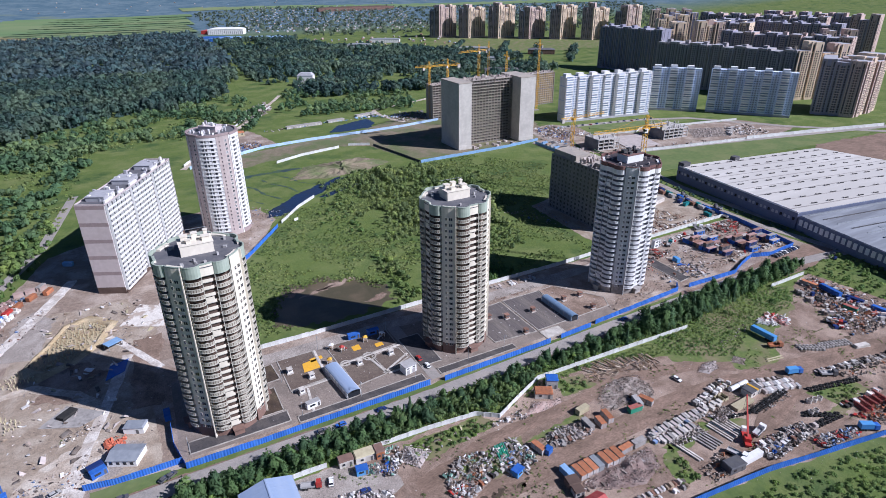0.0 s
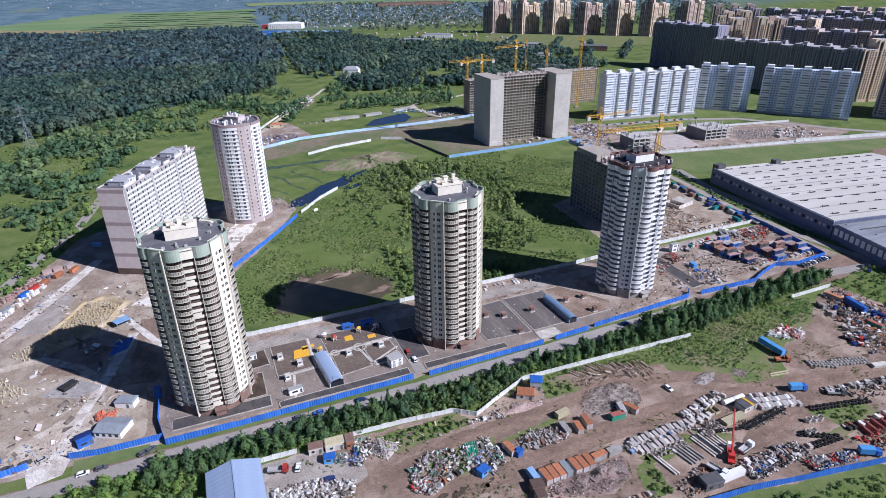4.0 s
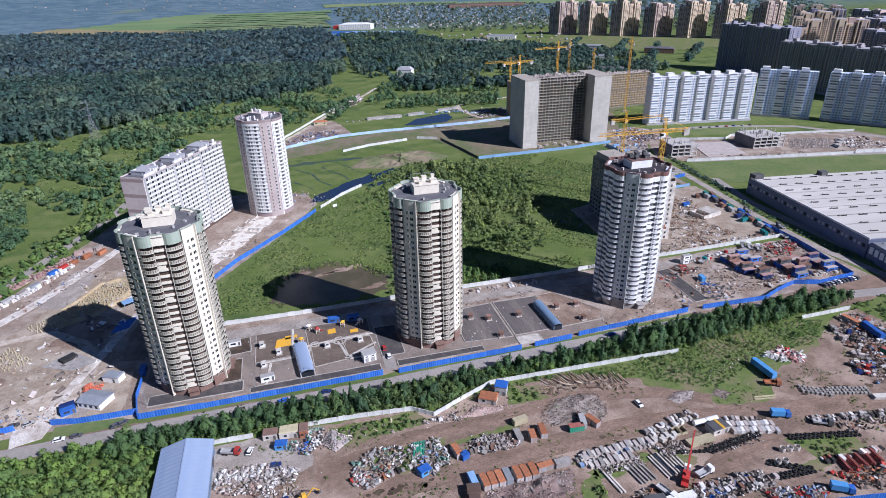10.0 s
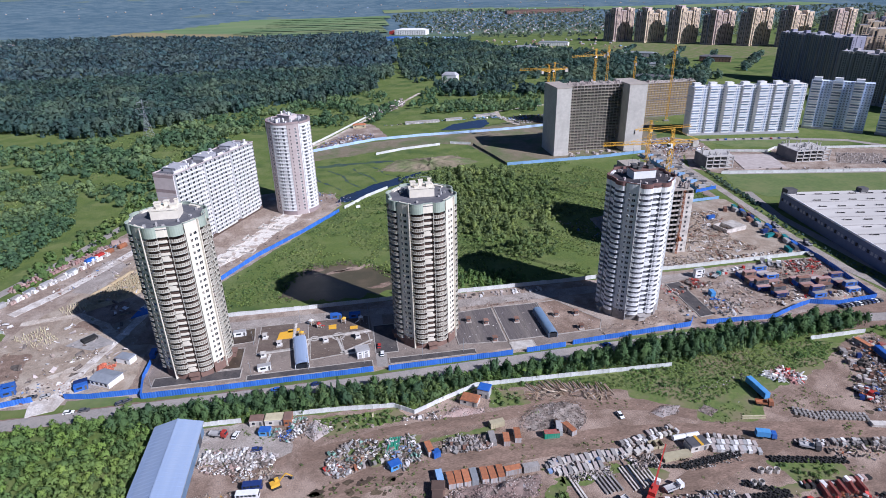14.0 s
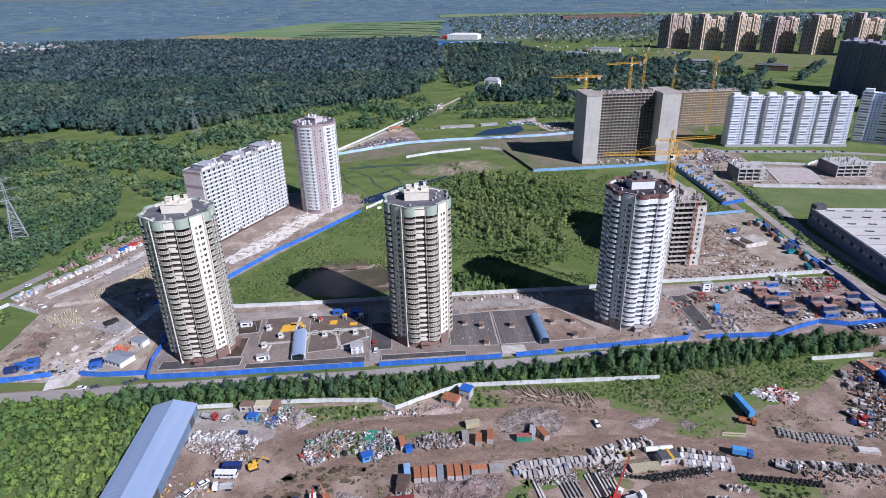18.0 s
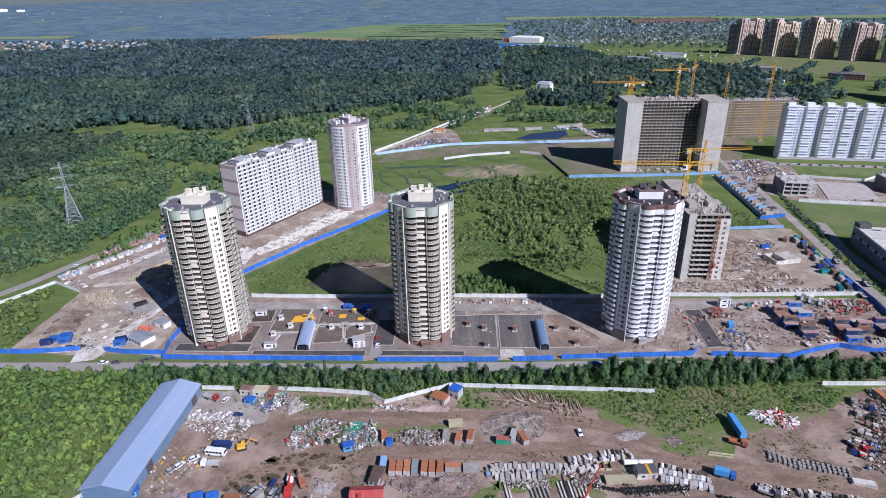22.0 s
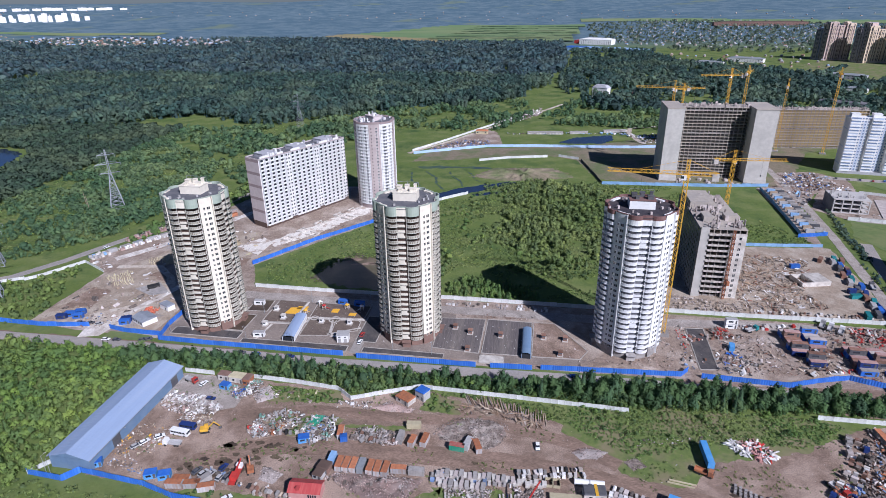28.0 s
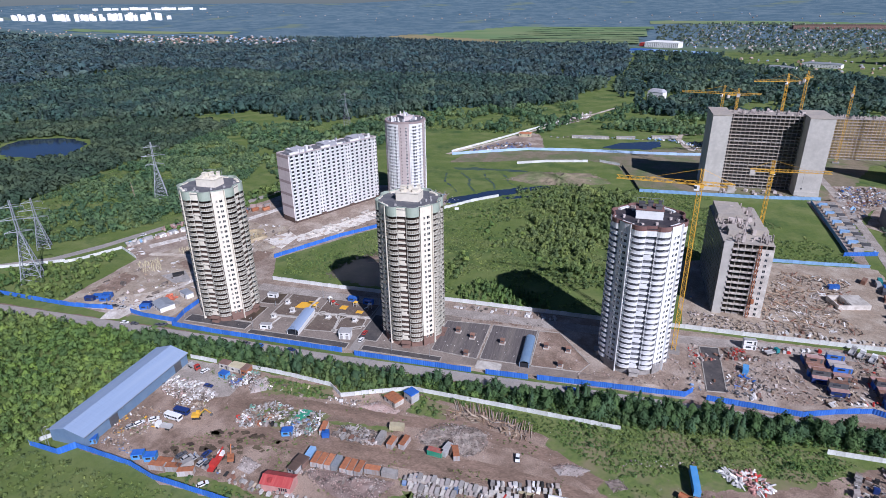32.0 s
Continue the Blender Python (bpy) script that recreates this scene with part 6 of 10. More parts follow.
wood("bushes", patchy(scatter([(180, 800), (262, 830), (300, 830), (420, 830), (560, 700), (640, 860), (560, 910), (300, 900), (230, 960)], 7, 0.9), 0.018, 0.0, 13.0), 2.5, 10, 0.42, 36, M["leaf"], "scattered bushes by the woods", 0.05, 0.5, 14, "bush")
# thicket on the meadow
POND = [(46, 276), (52, 300), (62, 312), (84, 315), (103, 306), (115, 288), (112, 266), (96, 262), (66, 265)]
DITCH = [(40, 436), (76, 430), (120, 440), (172, 500), (160, 512), (130, 534), (40, 534)]
MEADOW = [(20, 266), (375, 268), (380, 386), (300, 500), (120, 500), (96, 440), (60, 372), (8, 290)]
THICKET = [(176, 486), (206, 502), (232, 490), (256, 446), (256, 396), (240, 352), (222, 318), (196, 304), (178, 316), (170, 360), (160, 400), (158, 440)]
wood("bushes", patchy(scatter(dense(THICKET, 8, 9), 3.6, 0.95), 0.035, -0.14, 2.0), 1.6, 7.5, 0.34, 64, M["willow"], "thicket of young trees in the meadow", 0.2, 0.40, 15, "bush", 0.03)
wood("bushes", patchy(scatter(dense([(138, 486), (206, 512), (250, 500), (276, 446), (270, 386), (250, 332), (214, 296), (166, 300), (140, 370), (128, 430)], 8, 10), 3.4, 0.95), 0.03, -0.12, 6.5), 0.7, 3.2, 0.55, 40, M["willow"], "low willow scrub round the thicket", 0.1, 0.42, 47, "bush", 0.0)
wood("weeds", scatter([(44, 280), (52, 304), (62, 316), (84, 319), (104, 310), (118, 290), (110, 286), (100, 302), (82, 309), (64, 306), (56, 296), (50, 280)], 1.8, 0.95), 0.4, 1.1, 0.9, 18, M["grass_tuft"], "reeds and weeds round the muddy pond", 0.0, 0.45, 46, "weeds", 0.0)
wood("bushes", patchy(scatter([(140, 490), (176, 480), (186, 400), (196, 320), (150, 330), (110, 400)], 6.5, 0.9), 0.05, 0.0, 3.0), 0.8, 3.0, 0.6, 44, M["leaf_near"], "low bushes in the meadow", 0.0, 0.5, 16, "bush", 0.0)
wood("weeds", patchy(scatter(MEADOW, 2.2, 0.9, [POND, DITCH, [(256, 258), (392, 262), (396, 372), (290, 366), (262, 352)]]), 0.03, -0.2, 4.0), 0.25, 0.6, 1.9, 12, M["grass_tuft"], "rank tufts of meadow grass", 0.0, 0.55, 40, "grass", 0.0)
wood("weeds", patchy(scatter([(-150, 520), (-100, 450), (-60, 470), (-40, 700), (130, 720), (180, 860), (-25, 860), (-212, 700)], 5.0, 0.9), 0.02, -0.1, 6.0), 0.4, 1.2, 1.6, 10, M["grass_tuft"], "rank tufts of grass before the forest", 0.0, 0.55, 41, "grass", 0.0)
wood("bushes", scatter([(138, 262), (136, 278), (150, 290), (185, 276), (196, 262)], 2.6, 0.8), 1.5, 5.0, 0.40, 56, M["leaf_near"], "bushes along the white fence", 0.6, 0.40, 17, "bush", 0.02)
wood("bushes", scatter([(112, 262), (120, 300), (126, 330), (134, 300), (128, 262)], 4.6, 0.6), 2.0, 5.0, 0.5, 56, M["leaf_near"], "bushes beside the dried pond", 0.0, 0.46, 18, "bush", 0.02)
wood("bushes", scatter([(20, 265), (46, 270), (44, 320), (60, 345), (40, 335), (8, 290)], 3.0, 0.9), 0.4, 1.2, 0.6, 26, M["leaf_near"], "tall weeds at the meadow's edge", 0.0, 0.5, 19, "bush", 0.0)
# beside the country road in front, and along the main road
wood("bushes", scatter([(-420, 60), (-420, 172), (-190, 176), (-100, 178.5), (-100, 0), (-200, -20)], 3.0, 0.9), 2.0, 7.0, 0.42, 58, M["leaf_near"], "thick green wood beside the road", 0.25, 0.36, 29)
wood("bushes", scatter([(-100, 0), (-100, 178.5), (-20, 180), (8, 168), (7, 100), (-14, 60), (-60, 20)], 2.6, 0.9), 1.6, 6.0, 0.44, 92, M["leaf_young"], "thick fresh green wood beside the shed", 0.1, 0.27, 20)
wood("weeds", scatter([(204, 157), (232, 141), (262, 153), (300, 157), (318, 172), (300, 177), (250, 175), (208, 171)], 1.25, 0.9), 0.3, 0.9, 1.0, 22, M["belt_weed"], "rank weeds below the tree belt", 0.0, 0.36, 21, "weeds", 0.0)
wood("bushes", patchy(scatter([(204, 160), (232, 150), (262, 158), (300, 162), (316, 173), (300, 178), (250, 176), (208, 172)], 3.4, 0.9), 0.08, 0.05, 7.0), 0.8, 2.4, 0.6, 50, M["leaf_near"], "bushes among the weeds below the tree belt", 0.0, 0.34, 28, "bush", 0.0)
wood("weeds", patchy(scatter([(28, 100), (66, 96), (182, 88), (300, 68), (350, 58), (350, 120), (318, 168), (262, 150), (232, 138), (168, 164), (104, 164), (28, 164)], 1.9, 0.9), 0.07, 0.22, 8.0), 0.25, 0.7, 1.0, 16, M["grass_tuft"], "weeds growing between the scrap", 0.0, 0.4, 29, "weeds", 0.0)
wood("bushes", scatter([(-88, 200), (-112, 268), (-132, 244), (-170, 220), (-200, 196), (-100, 192)], 4.2, 0.7), 1.5, 5.0, 0.5, 70, M["leaf_near"], "bushes between the roads", 0.0, 0.42, 22, "bush", 0.0)
wood("bushes", scatter([(160, 84), (182, 83), (243, 72), (300, 60), (352, 48), (352, -40), (160, -40)], 2.6, 0.8), 0.4, 1.2, 1.5, 24, M["leaf_near"], "rank meadow grass beyond the blue fence", 0.0, 0.42, 23, "weeds", 0.0)
wood("bushes", scatter([(340, 178), (352, 120), (380, 120), (396, 176), (388, 186)], 4.0, 0.7), 0.8, 2.6, 0.6, 44, M["leaf_near"], "weeds beside the scrap heaps", 0.0, 0.42, 24, "weeds", 0.0)
wood("bushes", scatter([(400, 200), (394, 280), (400, 330), (398, 350), (392, 300), (390, 230)], 3.4, 0.6), 1.0, 2.4, 0.6, 44, M["leaf_dark_haze"], "dark hedge along the service road", 0.0, 0.45, 25, "hedge", 0.0)
wood("bushes", scatter([(407, 345), (412, 400), (420, 450), (416, 450), (406, 395), (402, 350)], 2.4, 0.5), 1.2, 2.4, 0.6, 44, M["leaf_dark_haze"], "long dark hedge beside the site road", 0.0, 0.45, 26, "hedge", 0.0)
BELT = [(-14, 170), (24, 170), (60, 169.5), (103, 167), (111, 161), (125, 167), (140, 173.5), (175, 172.5), (205, 171.5), (232, 171), (300, 178), (344, 182), (338, 189), (256, 185), (150, 180.5), (90, 180), (-10, 181)]
wood("bushes", scatter(BELT, 2.3, 0.9), 1.6, 6.8, 0.34, 72, M["belt_leaf"], "undergrowth and young trees of the belt along the road", 0.2, 0.34, 27, "bush", 0.0)
wood("weeds", scatter([(-70, 40), (2, 95), (60, 92), (112, 88), (160, 84), (160, 40), (40, 20)], 2.2, 0.9), 0.3, 0.9, 1.5, 16, M["grass_tuft"], "rank grass before the blue fence", 0.0, 0.42, 34, "grass", 0.0)
wood("weeds", scatter([(126, 164), (141, 170.5), (175, 169.5), (205, 168.5), (206, 160), (196, 158), (184, 165), (160, 168), (144, 166)], 1.3, 0.9), 0.3, 0.9, 1.0, 20, M["grass_tuft"], "rank grass below the winding white fence", 0.0, 0.36, 42, "grass", 0.0)
wood("bushes", patchy(scatter([(126, 164), (141, 170.5), (175, 169.5), (205, 168.5), (206, 160), (184, 165), (160, 168)], 3.0, 0.9), 0.09, 0.0, 2.5), 0.6, 2.0, 0.6, 44, M["leaf_near"], "small bushes below the winding white fence", 0.0, 0.34, 43, "bush", 0.0)
# bushes in the scrap yard
for k, poly in enumerate(([(68, 154), (72, 163), (102, 163), (108, 158), (96, 155)], [(143, 157), (147, 167), (158, 164), (158, 157)], [(148, 97), (160, 114), (157, 97)], [(92, 133), (109, 136), (107, 145), (91, 142)], [(58, 96), (108, 92), (110, 98), (70, 100)], [(238, 107), (261, 103), (261, 97), (241, 97)])):
    wood("weeds", scatter(poly, 2.2, 0.7), 0.5, 1.6, 0.8, 40, M["leaf_near"], "rank weeds among the scrap", 0.0, 0.4, 30 + k, "weeds", 0.0)


# the tree belt along the road: trees one can tell apart
def tree_kind(k, h, rad, cone=False):
    xy = np.zeros((1, 2))
    rr = np.random.default_rng(100 + k)
    crown = crowns(xy, np.zeros(1), np.array([h]), np.array([rad]), 620, np.array([cone]), 0.08, 0.17 if not cone else 0.2, 60 + k, 1.0)
    crown = (crown[0], crown[1], np.full(len(crown[2]), (0.25, 0.5, 0.75, 0.35, 0.6)[k % 5]))
    cm = leaf_mesh("crown", crown, M["belt_leaf"] if k % 3 else M["leaf"])
    g = Geo().tube((0, 0, -0.2), (0.1, 0.05, h * 0.5), 0.20, 6, 0, 0.12).tube((0.1, 0.05, h * 0.5), (0.05, 0.1, h * 0.92), 0.12, 5, 0, 0.03)
    for i in range(6):
        a = rr.uniform(0, 6.28)
        z = h * rr.uniform(0.25, 0.6)
        g.tube((0.06, 0.04, z), (math.cos(a) * rad * 0.7, math.sin(a) * rad * 0.7, z + h * 0.2), 0.07, 4, 0, 0.02)
    return cm, g.mesh("trunk", [M["bark"]])


KINDS = [tree_kind(k, *v) for k, v in enumerate(((8.6, 3.2), (9.6, 3.1), (6.8, 3.0), (10.2, 2.6, True), (8.0, 3.3), (9.2, 2.8), (10.2, 3.2), (8.4, 3.4), (9.0, 2.7), (7.2, 3.1)))]
belt = np.concatenate([scatter([(-14, 171), (30, 170), (100, 168.5), (111, 163), (124, 168), (140, 174), (200, 173), (232, 172), (232, 184), (150, 180.5), (90, 180), (-10, 181)], 4.4, 0.7), scatter([(214, 172), (240, 172), (300, 178), (346, 182), (340, 190), (300, 188), (256, 185.5), (216, 184)], 3.8, 0.6)])
for x, y in belt:
    k = rnd.randrange(len(KINDS))
    t = thing("tree", x, y, 0, rnd.uniform(0, 360), "leafy green tree in the belt between road and yard", "tree", "tree belt along the road")
    s = rnd.uniform(0.7, 1.15) * (1.05 if x > 200 else 0.80)
    t.scale = (s, s, s * rnd.uniform(0.85, 1.1))
    part("crown", KINDS[k][0], None, t)
    part("trunk", KINDS[k][1], None, t)

wood("bushes", np.concatenate([scatter([(-14, 170), (30, 169), (100, 168), (111, 162), (124, 167.5), (140, 173.4), (200, 172.6), (232, 171.6), (232, 184), (150, 180.5), (90, 180), (-10, 181)], 2.4, 0.9), scatter([(214, 171.6), (240, 171), (300, 177), (346, 181), (340, 190), (300, 188), (256, 185.5), (216, 184)], 2.4, 0.9)]), 1.4, 4.2, 0.5, 52, M["leaf_near"], "leafy undergrowth of the tree belt", 0.0, 0.3, 30, "bush", 0.0)

# ---- kit of small things ----
def fence(pts, step, geo, mats, label, category="fence", post=None):
    """Panels end to end along a line, each an object of its own."""
    t = thing("fence", pts[0][0], pts[0][1], 0, 0, label, category)
    me = geo.mesh("panel", mats)
    pm = post.mesh("post", mats) if post else None
    for (ax, ay), (bx, by) in zip(pts, pts[1:]):
        n = max(1, round(math.dist((ax, ay), (bx, by)) / step))
        a = math.degrees(math.atan2(by - ay, bx - ax))
        for i in range(n):
            u = (i + 0.5) / n
            w = math.dist((ax, ay), (bx, by)) / n / step
            x, y = ax + (bx - ax) * u - pts[0][0], ay + (by - ay) * u - pts[0][1]
            part("panel", me, None, t, m=pose(x, y, 0, rnd.uniform(-2, 2), 0, a + rnd.uniform(-1, 1)) @ Matrix.Diagonal((w, 1, rnd.uniform(0.95, 1.04), 1)))
            if pm and i % 2 == 0:
                part("post", pm, None, t, m=pose(ax + (bx - ax) * i / n - pts[0][0], ay + (by - ay) * i / n - pts[0][1], 0, 0, 0, a))
    return t


def sheet_panel(w, h):
    """A corrugated sheet, one folded piece."""
    n = 2 * int(w / 0.5)
    front = [(-w / 2 + w * i / n, -0.05 if i // 2 % 2 else 0.05) for i in range(n + 1)]
    return Geo().prism(front + [(x, y + 0.06) for x, y in front[::-1]], 0, h)


def slab_panel(w, h):
    """A cast panel with thicker edges."""
    k = w / 2 - 0.03
    return Geo().prism([(-k, -0.14), (-k + 0.3, -0.14), (-k + 0.36, -0.07), (k - 0.36, -0.07), (k - 0.3, -0.14), (k, -0.14), (k, 0.14), (-k, 0.14)], 0, h)


BLUE_POST = Geo().box(0, 0.14, 0, 0.12, 0.12, 2.6)


def container(colour, length=6.1, h=2.6, roof=None):
    def build():
        t = thing("container", 0, 0, 0, 0, "", "container")
        n = 2 * int(length / 0.5)
        k = length / 2 - 0.04
        side = [(-k, -1.22), (-k + 0.2, -1.22)] + [(-k + 0.25 + (2 * k - 0.5) * i / n, -1.15 if i // 2 % 2 else -1.20) for i in range(n + 1)] + [(k - 0.2, -1.22), (k, -1.22)]
        part("body", Geo().prism(side + [(-x, -y) for x, y in side], 0.05, h - 0.1), colour, t)
        part("roof", Geo().box(0, 0, h - 0.1, length, 2.46, 0.12, 0, 0, 0.01), roof or colour, t)
        return t
    return build


def cabin(wall, roof, length=6.0, w=2.5, h=2.5):
    def build():
        t = thing("site_cabin", 0, 0, 0, 0, "", "cabin")
        part("body", Geo().box(0, 0, 0, length, w, h + 0.15), wall, t)
        part("roof", Geo().box(0, 0, h + 0.15, length + 0.2, w + 0.2, 0.18, 0, 0, 0.04), roof, t)
        part("window", Geo().box(-length * 0.1, -w / 2 - 0.03, 1.1, length * 0.4, 0.08, 0.9), M["glass"], t)
        part("door", Geo().box(length * 0.36, -w / 2 - 0.03, 0.2, 0.85, 0.09, 2.0), M["dark_grey"], t)
        return t
    return build


def wheels(t, xs, y, r, w):
    for x in xs:
        for s in (-1, 1):
            part("wheel", Geo().tube((x, s * y - w / 2, r), (x, s * y + w / 2, r), r, 10), M["black"], t)


def car(colour, length=4.4, w=1.75, h=1.45):
    def build():
        t = thing("car", 0, 0, 0, 0, "", "car")
        L, W = length, w / 2
        g = Geo()
        prof = [(-L / 2, 0.35), (-L / 2, 0.75), (-L * 0.46, 0.88), (L * 0.22, 0.92), (L * 0.47, 0.78), (L / 2, 0.55), (L / 2, 0.35)]
        n = len(prof)
        g.add([(x, -W, z) for x, z in prof] + [(x, W, z) for x, z in prof], [tuple(range(n)), tuple(range(2 * n - 1, n - 1, -1))] + [(i, n + i, n + (i + 1) % n, (i + 1) % n) for i in range(n)])
        part("body", g, colour, t)
        g = Geo().hexa([(-L * 0.44, -W * 0.95, 0.88), (L * 0.24, -W * 0.95, 0.9), (L * 0.24, W * 0.95, 0.9), (-L * 0.44, W * 0.95, 0.88)], [(-L * 0.34, -W * 0.78, h - 0.05), (L * 0.08, -W * 0.78, h - 0.05), (L * 0.08, W * 0.78, h - 0.05), (-L * 0.34, W * 0.78, h - 0.05)])
        part("glazing", g, M["glass"], t)
        part("roof", Geo().box(-L * 0.13, 0, h - 0.06, L * 0.44, w * 0.80, 0.08, 0, 0, 0.06), colour, t)
        part("bumper", Geo().box(0, 0, 0.28, L + 0.16, w * 0.94, 0.22), M["dark_grey"], t)
        wheels(t, (-L * 0.3, L * 0.31), W - 0.08, 0.32, 0.2)
        return t
    return build


def lorry(cab, bed, length=8.0, box=True):
    def build():
        t = thing("lorry", 0, 0, 0, 0, "", "lorry")
        L = length
        part("chassis", Geo().box(0, 0, 0.7, L, 1.0, 0.3), M["dark_grey"], t)
        c = part("cab", Geo().hexa([(L / 2 - 2.0, -1.2, 0.7), (L / 2, -1.2, 0.7), (L / 2, 1.2, 0.7), (L / 2 - 2.0, 1.2, 0.7)], [(L / 2 - 2.0, -1.15, 2.9), (L / 2 - 0.35, -1.15, 2.9), (L / 2 - 0.35, 1.15, 2.9), (L / 2 - 2.0, 1.15, 2.9)]), cab, t)
        part("windscreen", Geo().hexa([(L / 2 - 0.10, -1.0, 1.75), (L / 2 - 0.08, -1.0, 1.75), (L / 2 - 0.08, 1.0, 1.75), (L / 2 - 0.10, 1.0, 1.75)], [(L / 2 - 0.34, -1.0, 2.7), (L / 2 - 0.28, -1.0, 2.7), (L / 2 - 0.28, 1.0, 2.7), (L / 2 - 0.34, 1.0, 2.7)]), M["glass"], c)
        if box:
            part("cargo_box", Geo().box(-1.2, 0, 1.1, L - 2.6, 2.45, 2.3), bed, t)
        else:
            g = Geo().box(-1.2, 0, 1.1, L - 2.6, 2.45, 0.16)
            for s in (-1, 1):
                g.box(-1.2, s * 1.2, 1.2, L - 2.6, 0.08, 0.7)
                g.box(-1.2 + s * (L - 2.6) / 2, 0, 1.2, 0.08, 2.4, 0.7)
            part("flatbed", g, bed, t)
        wheels(t, (-L * 0.36, -L * 0.2, L * 0.36), 1.05, 0.5, 0.34)
        return t
    return build


def semi_trailer(colour, length=12.5):
    def build():
        t = thing("trailer", 0, 0, 0, 0, "", "trailer")
        part("tarpaulin_body", Geo().box(0, 0, 1.2, length, 2.5, 2.6).box(0, 0, 3.8, length - 0.2, 2.3, 0.08), colour, t)
        for k in range(8):
            part("rave", Geo().box(-length / 2 + 0.6 + k * (length - 1.2) / 7, 0, 1.25, 0.1, 2.58, 2.5), colour, t)
        part("chassis", Geo().box(0, 0, 0.8, length - 0.4, 1.1, 0.4), M["dark_grey"], t)
        part("landing_leg", Geo().box(length * 0.28, -0.8, 0, 0.2, 0.2, 0.9).box(length * 0.28, 0.8, 0, 0.2, 0.2, 0.9), M["dark_grey"], t)
        wheels(t, (-length * 0.38, -length * 0.28, -length * 0.18), 1.05, 0.5, 0.34)
        return t
    return build


def bus(colour, length=8.2):
    def build():
        t = thing("bus", 0, 0, 0, 0, "", "bus")
        part("body", Geo().box(0, 0, 0.4, length, 2.35, 2.3, 0, 0, 0.03), colour, t)
        part("roof", Geo().box(0, 0, 2.7, length * 0.97, 2.2, 0.12, 0, 0, 0.05), colour, t)
        for s in (-1, 1):
            for k in range(5):
                part("window", Geo().box(-length * 0.36 + k * length * 0.17, s * 1.17, 1.5, length * 0.14, 0.06, 0.8), M["glass"], t)
        part("windscreen", Geo().box(length / 2, 0, 1.4, 0.08, 2.0, 1.0), M["glass"], t)
        wheels(t, (-length * 0.3, length * 0.32), 1.05, 0.45, 0.3)
        return t
    return build


def stack(mats, lx, ly, layers, lz, gap=0.12, name="panel_stack", cat="concrete stack", cols=1):
    """Flat pieces laid on one another with battens between them."""
    def build():
        t = thing(name, 0, 0, 0, 0, "", cat)
        for c in range(cols):
            for k in range(layers):
                z = k * (lz + gap)
                part("slab", Geo().box((c - (cols - 1) / 2) * lx * 1.06 + rnd.uniform(-0.08, 0.08), rnd.uniform(-0.08, 0.08), z + gap, lx, ly, lz, rnd.uniform(-2, 2)), mats, t)
        return t
    return build


def tyre_pile(n=4):
    def build():
        t = thing("tyre_stack", 0, 0, 0, 0, "", "tyres")
        for k in range(n):
            g = Geo()
            z = k * 0.34
            ox, oy = rnd.uniform(-0.1, 0.1), rnd.uniform(-0.1, 0.1)
            m = 10
            vs, fs = [], []
            for i in range(m):
                a = 2 * math.pi * i / m
                for r, h in ((0.72, 0.0), (0.78, 0.17), (0.72, 0.33), (0.42, 0.33), (0.42, 0.0)):
                    vs.append((ox + r * math.cos(a), oy + r * math.sin(a), z + h))
            for i in range(m):
                for j in range(5):
                    fs.append((5 * i + j, 5 * ((i + 1) % m) + j, 5 * ((i + 1) % m) + (j + 1) % 5, 5 * i + (j + 1) % 5))
            part("tyre", g.add(vs, fs), M["black"], t)
        return t
    return build


def ring_pile(mats, r=1.1, h=0.9, n=2):
    def build():
        t = thing("concrete_ring", 0, 0, 0, 0, "", "concrete ring")
        for k in range(n):
            g = Geo()
            vs = [(q * math.cos(i * math.pi / 6), q * math.sin(i * math.pi / 6), z) for i in range(12) for q, z in ((r, k * h), (r, k * h + h - 0.04), (r - 0.14, k * h + h - 0.04), (r - 0.14, k * h))]
            g.add(vs, [(4 * i + j, 4 * ((i + 1) % 12) + j, 4 * ((i + 1) % 12) + (j + 1) % 4, 4 * i + (j + 1) % 4) for i in range(12) for j in range(4)])
            part("ring", g, mats, t)
        return t
    return build


def pipes(mats, length, n, r, layers=2, name="pipe_stack", cat="pipes"):
    def build():
        t = thing(name, 0, 0, 0, 0, "", cat)
        for l in range(layers):
            for i in range(n - l):
                y = (i - (n - l - 1) / 2) * 2.05 * r
                part("pipe", Geo().tube((-length / 2 + rnd.uniform(-0.3, 0.3), y, r + l * 1.75 * r), (length / 2, y, r + l * 1.75 * r), r, 8), mats, t)
        return t
    return build


def beams(mats, length, n, w, h, gap, name="beam_row", cat="beams"):
    def build():
        t = thing(name, 0, 0, 0, 0, "", cat)
        for i in range(n):
            part("beam", Geo().box(rnd.uniform(-0.4, 0.4), (i - (n - 1) / 2) * (w + gap), 0, length, w, h, rnd.uniform(-1, 1)), mats, t)
        return t
    return build


